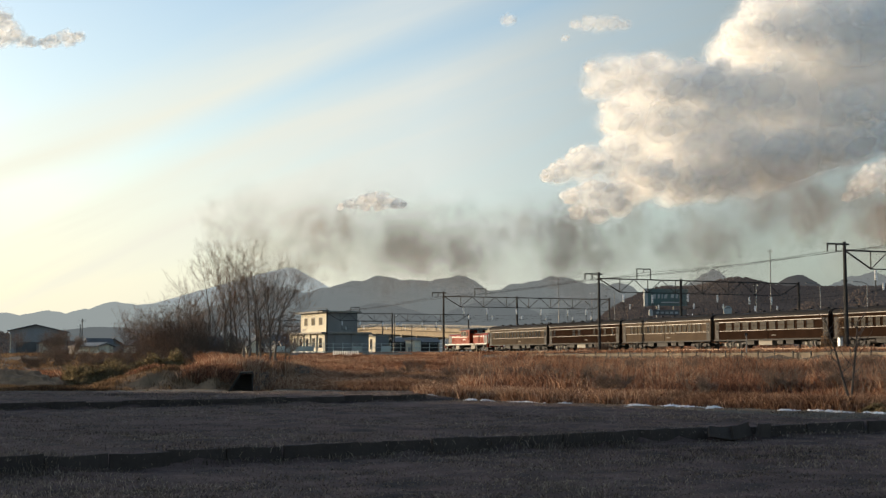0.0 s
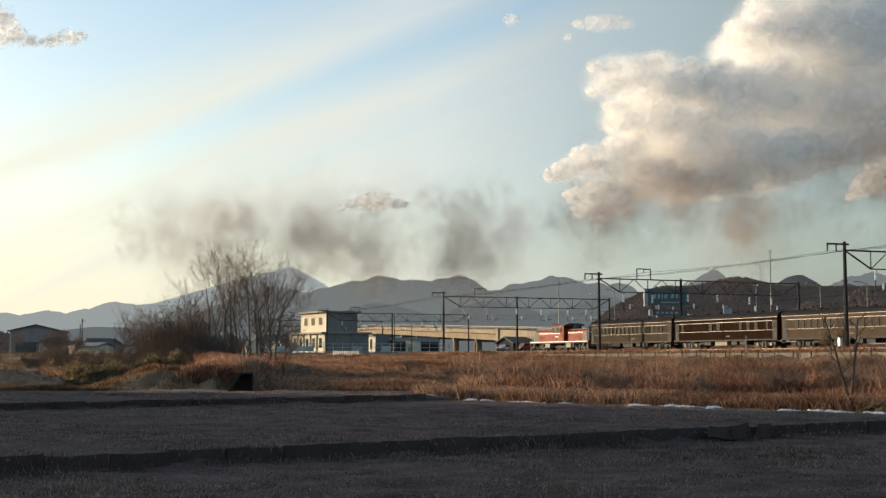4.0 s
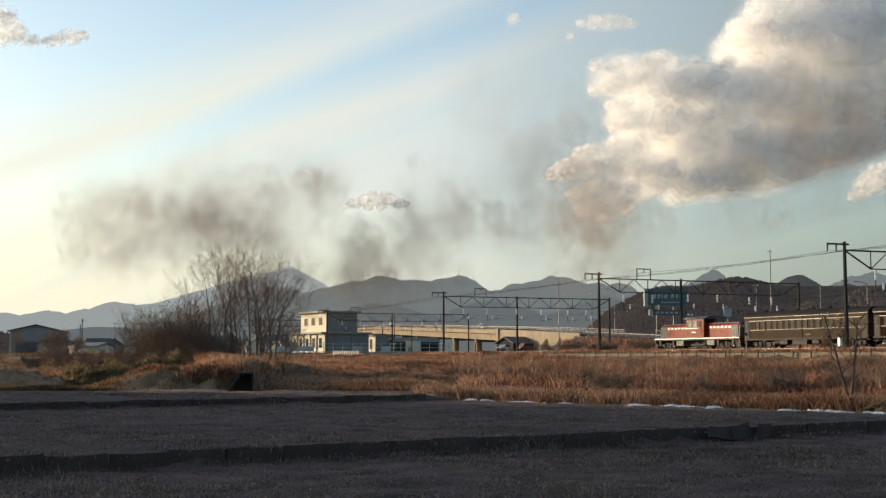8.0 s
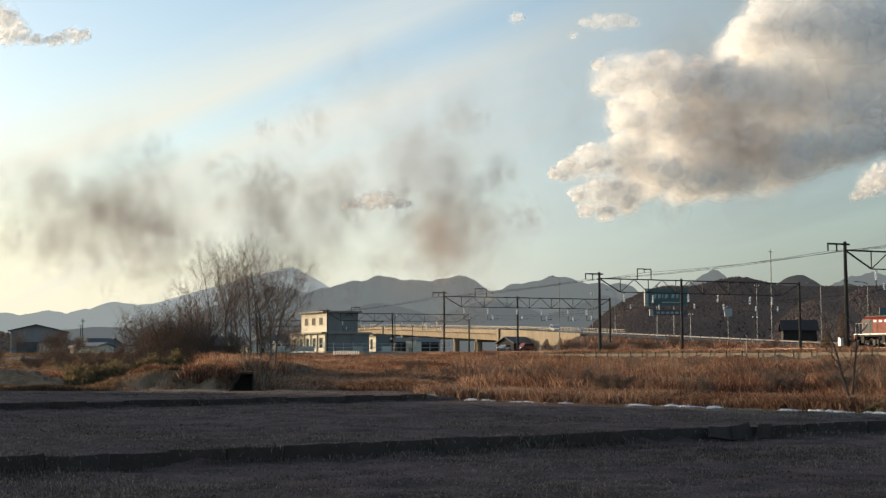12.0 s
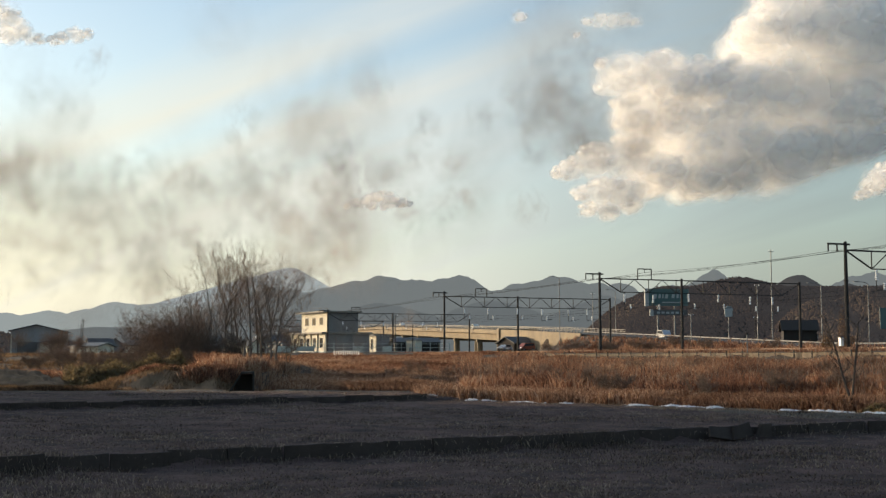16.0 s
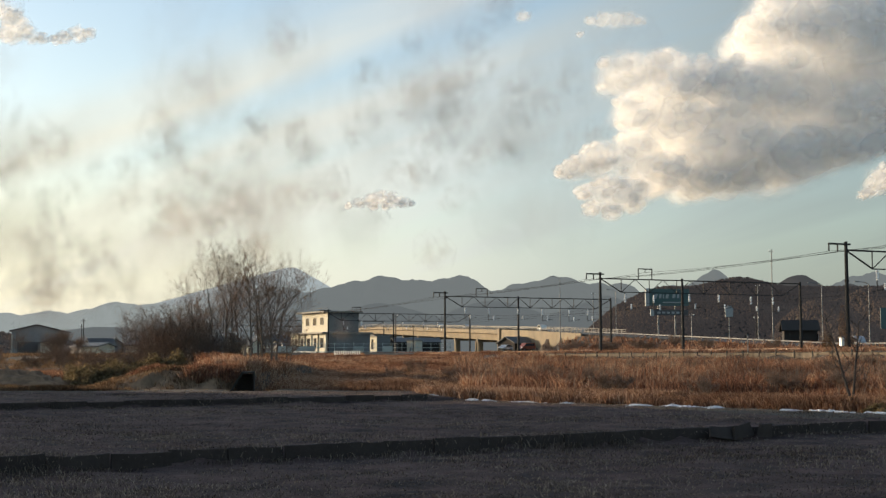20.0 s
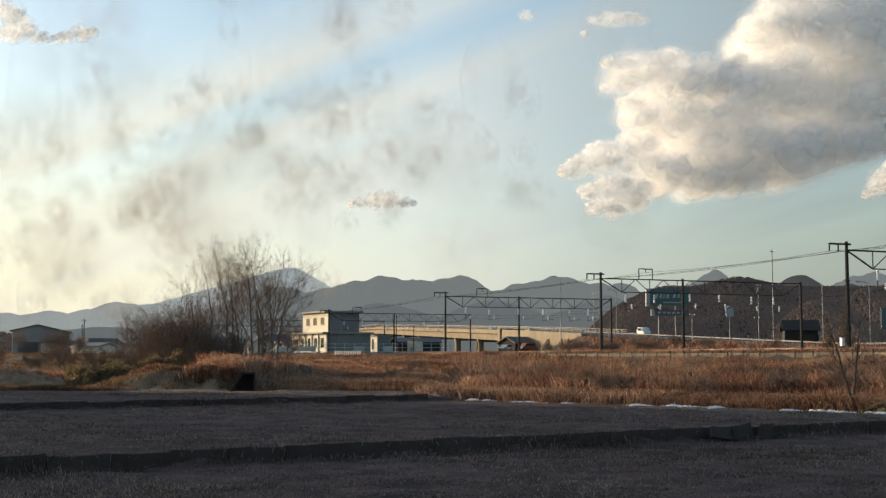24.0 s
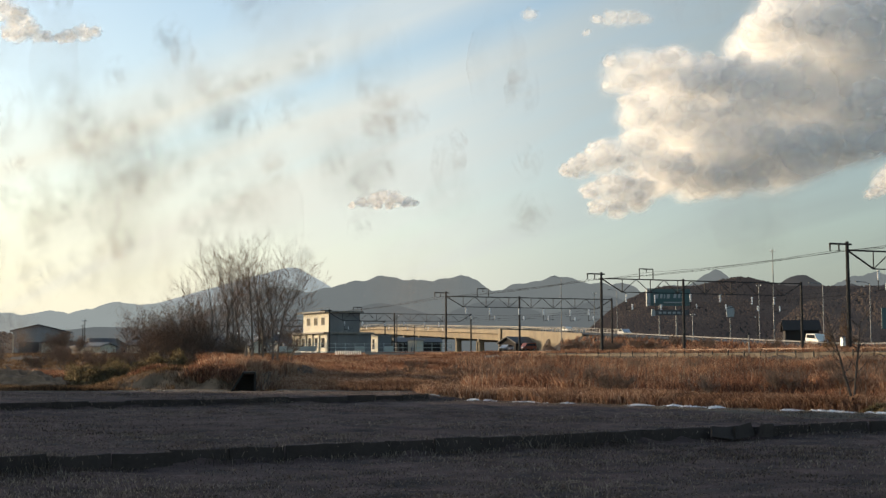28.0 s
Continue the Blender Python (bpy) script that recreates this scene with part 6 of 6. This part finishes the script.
def cloud_material(name, dense, inner, outer, grain, rag):
    """Water cloud: white and scattering, full in the middle of each lobe, ragged and gone before its rim."""
    m = bpy.data.materials.new(name)
    m.use_nodes = True
    add, link = nodes_of(m.node_tree)
    out, sh, tl, mx = add("ShaderNodeOutputMaterial"), add("ShaderNodeBsdfDiffuse"), add("ShaderNodeBsdfTranslucent"), add("ShaderNodeMixShader")
    tp, al = add("ShaderNodeBsdfTransparent"), add("ShaderNodeMixShader")
    for n in (sh, tl):
        n.inputs["Color"].default_value = (0.995, 0.982, 0.965, 1)
    tc, nz, bp, info = add("ShaderNodeTexCoord"), add("ShaderNodeTexNoise"), add("ShaderNodeBump"), add("ShaderNodeObjectInfo")
    rnd, off = add("ShaderNodeMath", op="MULTIPLY"), add("ShaderNodeVectorMath", op="ADD")
    link(info.outputs["Random"], rnd.inputs[0])
    rnd.inputs[1].default_value = 40.0
    link(tc.outputs["Object"], off.inputs[0])
    link(rnd.outputs["Value"], off.inputs[1])
    nz.inputs["Scale"].default_value, nz.inputs["Detail"].default_value = grain, 7.0
    nz.inputs["Roughness"].default_value, nz.inputs["Distortion"].default_value = 0.56, 0.35
    link(off.outputs["Vector"], nz.inputs["Vector"])
    bp.inputs["Strength"].default_value, bp.inputs["Distance"].default_value = 0.8, 0.4
    link(nz.outputs["Fac"], bp.inputs["Height"])
    link(bp.outputs["Normal"], sh.inputs["Normal"])
    mx.inputs["Fac"].default_value = 0.5
    link(sh.outputs["BSDF"], mx.inputs[1])
    link(tl.outputs["BSDF"], mx.inputs[2])
    flat, ln = add("ShaderNodeVectorMath", op="MULTIPLY"), add("ShaderNodeVectorMath", op="LENGTH")
    flat.inputs[1].default_value = (1, 0, 1)
    link(tc.outputs["Object"], flat.inputs[0])
    link(flat.outputs["Vector"], ln.inputs[0])
    mid, mad = add("ShaderNodeMath", op="SUBTRACT"), add("ShaderNodeMath", op="MULTIPLY_ADD")
    link(nz.outputs["Fac"], mid.inputs[0])
    mid.inputs[1].default_value = 0.5
    link(mid.outputs["Value"], mad.inputs[0])
    mad.inputs[1].default_value = rag
    link(ln.outputs["Value"], mad.inputs[2])
    fall, edge, both = add("ShaderNodeMapRange"), add("ShaderNodeMapRange"), add("ShaderNodeMath", op="MULTIPLY")
    for n, a, b, top in ((fall, inner, outer, dense), (edge, 0.5, 0.97, 1.0)):
        n.interpolation_type = "SMOOTHSTEP"
        n.inputs["From Min"].default_value, n.inputs["From Max"].default_value = a, b
        n.inputs["To Min"].default_value, n.inputs["To Max"].default_value = top, 0.0
    link(mad.outputs["Value"], fall.inputs["Value"])
    link(ln.outputs["Value"], edge.inputs["Value"])
    link(fall.outputs["Result"], both.inputs[0])
    link(edge.outputs["Result"], both.inputs[1])
    link(both.outputs["Value"], al.inputs["Fac"])
    link(tp.outputs["BSDF"], al.inputs[1])
    link(mx.outputs["Shader"], al.inputs[2])
    link(al.outputs["Shader"], out.inputs["Surface"])
    return m


def lobe_mesh(seed, mat):
    """A lumpy ball of cloud, a good metre in radius; lobes scale it."""
    co, tri = blob_template(4)
    off = Vector((seed * 5.1, seed * 2.7, 3))
    v = co.copy()
    for i in range(len(v)):
        p = Vector(v[i])
        v[i] *= 1.12 + 0.12 * noise.noise(p * 1.6 + off) + 0.08 * noise.noise(p * 3.6 + off) + 0.03 * noise.noise(p * 8 + off)
    return array_mesh("lobe", v, tri, mat, True)


CORES = [lobe_mesh(k, cloud_material("dense_cloud", 0.8, 0.0, 0.92, 1.5, 0.7)) for k in range(4)]
LOBES = [lobe_mesh(k, cloud_material("cloud", 0.4, 0.0, 0.85, 1.8, 0.9)) for k in range(6)]
BUDS = [lobe_mesh(k, cloud_material("bright_cloud", 0.72, 0.0, 0.85, 1.8, 1.3)) for k in range(4)]
THIN_LOBES = [lobe_mesh(k, cloud_material("thin_cloud", 0.16, 0.0, 0.85, 1.6, 0.9)) for k in range(4)]


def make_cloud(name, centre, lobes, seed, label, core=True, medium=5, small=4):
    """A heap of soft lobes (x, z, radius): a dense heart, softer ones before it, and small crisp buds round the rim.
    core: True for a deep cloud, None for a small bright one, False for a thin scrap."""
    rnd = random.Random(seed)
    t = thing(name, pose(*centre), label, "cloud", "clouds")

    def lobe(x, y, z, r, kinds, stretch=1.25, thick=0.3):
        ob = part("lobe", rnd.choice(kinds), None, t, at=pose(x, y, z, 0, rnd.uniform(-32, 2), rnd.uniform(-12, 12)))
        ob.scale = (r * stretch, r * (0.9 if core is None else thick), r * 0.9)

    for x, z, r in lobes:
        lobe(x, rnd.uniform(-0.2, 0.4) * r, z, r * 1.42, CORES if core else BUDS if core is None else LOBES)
        for k in range((5 if x > 60 else 4) if core and x > -200 and r > 50 else 0):      # hidden rear lobes, added to block the sun and darken the front
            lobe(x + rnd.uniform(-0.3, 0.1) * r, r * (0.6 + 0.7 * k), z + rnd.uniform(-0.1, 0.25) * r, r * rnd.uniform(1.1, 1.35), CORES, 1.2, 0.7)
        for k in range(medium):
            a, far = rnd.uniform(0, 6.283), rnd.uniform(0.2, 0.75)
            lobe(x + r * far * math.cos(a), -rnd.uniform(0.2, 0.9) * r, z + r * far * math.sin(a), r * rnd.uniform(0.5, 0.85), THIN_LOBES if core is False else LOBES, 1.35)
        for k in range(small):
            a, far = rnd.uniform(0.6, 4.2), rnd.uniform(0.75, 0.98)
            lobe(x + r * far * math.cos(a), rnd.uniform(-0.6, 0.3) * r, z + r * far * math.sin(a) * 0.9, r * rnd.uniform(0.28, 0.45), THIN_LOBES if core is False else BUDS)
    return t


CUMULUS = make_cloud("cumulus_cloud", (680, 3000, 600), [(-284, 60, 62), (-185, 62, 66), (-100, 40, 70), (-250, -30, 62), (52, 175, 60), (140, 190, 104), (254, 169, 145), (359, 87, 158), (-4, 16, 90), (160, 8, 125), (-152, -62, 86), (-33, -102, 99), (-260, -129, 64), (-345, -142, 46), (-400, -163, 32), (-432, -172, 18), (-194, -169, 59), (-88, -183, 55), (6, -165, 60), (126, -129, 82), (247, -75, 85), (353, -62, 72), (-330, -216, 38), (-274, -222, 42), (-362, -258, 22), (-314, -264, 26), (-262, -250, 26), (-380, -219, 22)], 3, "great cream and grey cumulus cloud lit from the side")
LITTLE = make_cloud("small_cloud", (-170, 3000, 365), [(-70, -10, 9), (-46, -5, 14), (-18, 1, 18), (6, 9, 20), (34, 3, 19), (60, -3, 15), (78, -6, 9), (20, -10, 12), (-8, -12, 10)], 5, "small bright cumulus above the mountains", None, 4, 4)
LEFT = make_cloud("ragged_cloud", (-985, 3000, 775), [(-90, 40, 36), (-55, 15, 28), (-25, -18, 22), (-72, -14, 26), (10, -26, 14), (60, -25, 16), (90, -18, 19), (120, -14, 14), (38, -30, 12)], 7, "ragged bright white cloud scrap", None, 4, 4)
RIGHT = make_cloud("low_cloud", (832, 2400, 336), [(-40, -8, 27), (-8, 8, 38), (40, 0, 40), (-68, -32, 13)], 9, "low cream cloud bank by the cumulus", None)
UPPER = make_cloud("thin_cloud", (385, 3000, 790), [(-70, 0, 14), (-40, 3, 22), (-10, 5, 24), (20, 3, 22), (45, 0, 16), (-95, -32, 10), (-230, 12, 18)], 11, "small faint white cloud scraps", False, 2, 2)

# ---------------------------------------------------------------- smoke


# sunlit_smoke is a lighter copy with the sun's warm light put into its colour
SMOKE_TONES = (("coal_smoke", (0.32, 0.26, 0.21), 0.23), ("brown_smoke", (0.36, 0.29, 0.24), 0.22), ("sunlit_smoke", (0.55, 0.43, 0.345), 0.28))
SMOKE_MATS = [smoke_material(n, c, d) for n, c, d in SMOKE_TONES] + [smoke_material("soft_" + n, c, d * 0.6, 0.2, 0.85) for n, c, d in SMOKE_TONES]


def puff_mesh(seed, mat):
    """A lumpy lens of smoke, about 4 m in radius."""
    co, tri = blob_template(3)
    off = Vector((seed * 7.3, seed * 3.1, 0))
    v = co.copy()
    for i in range(len(v)):
        p = Vector(v[i])
        v[i] *= 1 + 0.22 * noise.noise(p * 1.7 + off) + 0.1 * noise.noise(p * 4 + off)
    v *= np.array([3.8, 1.5, 3.8])
    return array_mesh("puff", v, tri, mat, True)


PUFFS = [[puff_mesh(k, m) for k in range(4)] for m in SMOKE_MATS]
MOVING_PUFFS = []


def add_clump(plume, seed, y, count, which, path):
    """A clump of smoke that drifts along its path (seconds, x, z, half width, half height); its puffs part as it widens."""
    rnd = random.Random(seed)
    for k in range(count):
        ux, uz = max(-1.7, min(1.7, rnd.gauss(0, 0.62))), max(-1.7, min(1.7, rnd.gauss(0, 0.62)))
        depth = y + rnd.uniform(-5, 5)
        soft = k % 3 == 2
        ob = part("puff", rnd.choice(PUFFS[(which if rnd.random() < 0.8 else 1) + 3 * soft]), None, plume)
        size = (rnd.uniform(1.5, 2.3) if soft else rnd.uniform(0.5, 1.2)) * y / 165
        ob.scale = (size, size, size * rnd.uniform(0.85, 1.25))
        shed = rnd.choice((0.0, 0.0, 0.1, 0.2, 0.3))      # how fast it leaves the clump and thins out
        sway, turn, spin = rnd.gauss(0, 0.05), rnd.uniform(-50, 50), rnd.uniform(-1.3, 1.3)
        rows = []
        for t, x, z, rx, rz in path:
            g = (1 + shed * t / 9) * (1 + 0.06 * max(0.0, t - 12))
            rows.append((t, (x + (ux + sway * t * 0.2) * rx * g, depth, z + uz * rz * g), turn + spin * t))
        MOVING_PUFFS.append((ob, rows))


TRAIL = thing("smoke_trail", pose(0, 0, 0), "drifting brown-grey locomotive smoke over the railway", "smoke")
PLUME = thing("smoke_plume", pose(0, 0, 0), "dense sunlit brown locomotive smoke", "smoke")
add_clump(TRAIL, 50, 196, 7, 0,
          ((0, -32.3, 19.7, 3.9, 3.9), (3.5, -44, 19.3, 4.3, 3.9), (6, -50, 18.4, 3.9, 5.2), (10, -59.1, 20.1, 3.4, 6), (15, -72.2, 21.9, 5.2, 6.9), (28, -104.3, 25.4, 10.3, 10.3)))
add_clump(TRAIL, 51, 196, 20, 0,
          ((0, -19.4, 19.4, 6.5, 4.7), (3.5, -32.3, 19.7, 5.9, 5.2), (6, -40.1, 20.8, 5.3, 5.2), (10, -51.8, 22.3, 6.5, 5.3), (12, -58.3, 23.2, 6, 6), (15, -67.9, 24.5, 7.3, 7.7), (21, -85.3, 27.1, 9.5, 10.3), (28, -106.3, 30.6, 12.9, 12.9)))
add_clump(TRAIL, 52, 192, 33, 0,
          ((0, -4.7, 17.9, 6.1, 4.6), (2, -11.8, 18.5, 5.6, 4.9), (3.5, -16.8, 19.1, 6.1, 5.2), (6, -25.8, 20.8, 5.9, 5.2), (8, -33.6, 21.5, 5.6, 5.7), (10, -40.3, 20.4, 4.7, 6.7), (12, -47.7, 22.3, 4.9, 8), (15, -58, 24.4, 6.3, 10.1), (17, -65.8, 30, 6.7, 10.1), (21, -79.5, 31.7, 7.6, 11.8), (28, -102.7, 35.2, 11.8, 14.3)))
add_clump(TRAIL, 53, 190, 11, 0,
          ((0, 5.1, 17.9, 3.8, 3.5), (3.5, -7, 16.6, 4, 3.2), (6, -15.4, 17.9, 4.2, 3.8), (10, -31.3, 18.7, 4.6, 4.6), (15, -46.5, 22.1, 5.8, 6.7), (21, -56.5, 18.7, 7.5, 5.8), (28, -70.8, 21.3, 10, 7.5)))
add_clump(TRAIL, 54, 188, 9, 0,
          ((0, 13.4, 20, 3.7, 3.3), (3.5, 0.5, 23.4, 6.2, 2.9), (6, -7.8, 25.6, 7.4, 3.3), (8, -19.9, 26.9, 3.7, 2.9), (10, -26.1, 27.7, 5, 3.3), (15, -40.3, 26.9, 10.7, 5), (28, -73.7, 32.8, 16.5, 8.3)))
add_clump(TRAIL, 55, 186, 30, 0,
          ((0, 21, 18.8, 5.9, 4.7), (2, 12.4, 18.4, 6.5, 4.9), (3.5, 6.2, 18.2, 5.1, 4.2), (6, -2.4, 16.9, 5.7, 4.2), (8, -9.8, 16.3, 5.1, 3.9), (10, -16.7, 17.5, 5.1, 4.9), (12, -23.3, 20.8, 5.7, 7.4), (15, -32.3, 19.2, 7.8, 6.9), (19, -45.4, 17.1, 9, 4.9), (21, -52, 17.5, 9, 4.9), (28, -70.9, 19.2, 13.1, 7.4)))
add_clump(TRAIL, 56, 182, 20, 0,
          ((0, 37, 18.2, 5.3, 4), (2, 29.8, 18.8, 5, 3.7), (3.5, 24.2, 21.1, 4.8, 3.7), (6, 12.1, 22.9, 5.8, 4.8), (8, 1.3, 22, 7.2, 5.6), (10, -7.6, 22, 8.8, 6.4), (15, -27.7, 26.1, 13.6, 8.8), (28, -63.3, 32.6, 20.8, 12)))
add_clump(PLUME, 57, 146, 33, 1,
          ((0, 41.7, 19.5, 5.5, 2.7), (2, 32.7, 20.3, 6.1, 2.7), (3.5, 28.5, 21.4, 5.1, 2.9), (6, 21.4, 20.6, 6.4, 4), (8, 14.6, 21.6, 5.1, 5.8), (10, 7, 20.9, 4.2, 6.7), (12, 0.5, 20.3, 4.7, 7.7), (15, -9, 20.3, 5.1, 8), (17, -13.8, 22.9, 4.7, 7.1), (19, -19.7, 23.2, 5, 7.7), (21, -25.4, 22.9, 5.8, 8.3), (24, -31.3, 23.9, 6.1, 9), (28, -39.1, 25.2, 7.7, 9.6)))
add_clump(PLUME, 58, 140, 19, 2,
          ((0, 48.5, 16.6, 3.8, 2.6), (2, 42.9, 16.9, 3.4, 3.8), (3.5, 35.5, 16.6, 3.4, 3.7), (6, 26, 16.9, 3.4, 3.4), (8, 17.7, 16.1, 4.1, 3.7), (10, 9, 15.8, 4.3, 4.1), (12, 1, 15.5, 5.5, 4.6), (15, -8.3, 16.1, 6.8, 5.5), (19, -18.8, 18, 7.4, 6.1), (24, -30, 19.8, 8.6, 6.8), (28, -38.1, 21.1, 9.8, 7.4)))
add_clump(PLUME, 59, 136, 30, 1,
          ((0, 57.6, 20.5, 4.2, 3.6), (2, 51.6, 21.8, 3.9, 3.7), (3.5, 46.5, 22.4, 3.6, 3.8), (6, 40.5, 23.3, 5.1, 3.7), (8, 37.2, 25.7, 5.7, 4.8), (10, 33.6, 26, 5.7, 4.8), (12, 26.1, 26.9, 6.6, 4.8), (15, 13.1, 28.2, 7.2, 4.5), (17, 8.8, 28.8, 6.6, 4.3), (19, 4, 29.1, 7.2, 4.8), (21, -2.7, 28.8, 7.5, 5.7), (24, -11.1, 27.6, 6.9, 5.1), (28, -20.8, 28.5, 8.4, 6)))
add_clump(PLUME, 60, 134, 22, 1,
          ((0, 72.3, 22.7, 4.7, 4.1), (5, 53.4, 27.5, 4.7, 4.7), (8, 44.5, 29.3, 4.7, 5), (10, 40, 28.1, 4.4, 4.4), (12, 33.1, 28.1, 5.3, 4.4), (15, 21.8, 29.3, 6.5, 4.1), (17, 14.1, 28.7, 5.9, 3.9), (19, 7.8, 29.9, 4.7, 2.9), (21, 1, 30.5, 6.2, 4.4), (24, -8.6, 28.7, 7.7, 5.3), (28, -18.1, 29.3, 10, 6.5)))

# ---------------------------------------------------------------- what moves
CAR_A = make_car(SILVER, True, "silver compact van driving along the road")
CAR_B = make_car(WHITE, True, "white van driving along the road")
CAR_C = make_car(SILVER, False, "silver saloon car driving along the road")
CAR_D = make_car(WHITE, False, "white saloon car driving along the road")
PARKED_RED = make_car(RED_CAR, True, "small red car with a sunlit windscreen parked below the viaduct")
PARKED_RED.matrix_basis = pose(19.6, 307, 3.45, 0, 0, 215)
YARD = Geo().prism([(12, 304), (24, 302), (24, 330), (10, 330)], 2, 1.9, 3.45)
solid("yard", YARD, EARTH, pose(0, 0, 0), "raised yard of bare earth below the viaduct", "yard", kind="structure")
PARKED = make_car(SILVER, False, "silver car parked below the viaduct")
PARKED.matrix_basis = pose(14.6, 309, 3.45, 0, 0, 235)
ROAD_TURN = math.degrees(math.atan2(ROAD_D.y, ROAD_D.x))


def drive(y):
    p = on_road(y, 0.3)
    return pose(p.x, p.y, p.z + 0.03, 0, math.degrees(math.atan(0.029)), ROAD_TURN)


def motions():
    times = [0, 2, 4, 6, 8, 10, 12, 14, 17, 20, 24, 28]
    for ob, s in TRAIN:
        walk(ob, [(t, track_pose(s + travelled(t))) for t in times])
    for ob, p, r in WHEELS:
        rows, ang, t = [], 0.0, 0.0
        while t < 13.01:
            rows.append((t, pose(*p) @ Matrix.Rotation(travelled(t) / r, 4, "Y")))
            t += 0.0667
        rows.append((28, rows[-1][1]))
        walk(ob, rows)
    for car, t0 in ((CAR_A, 11.3), (CAR_B, 19.95), (CAR_C, 24.6), (CAR_D, 26.8)):
        walk(car, [(t, drive(350 - 18.0 * (t - t0))) for t in (0, 7, 14, 21, 28)])
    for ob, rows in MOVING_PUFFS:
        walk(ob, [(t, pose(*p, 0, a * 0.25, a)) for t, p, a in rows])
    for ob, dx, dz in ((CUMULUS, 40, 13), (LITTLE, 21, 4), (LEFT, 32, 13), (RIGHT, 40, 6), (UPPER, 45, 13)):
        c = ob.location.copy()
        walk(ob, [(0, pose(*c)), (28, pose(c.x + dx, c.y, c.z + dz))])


motions()
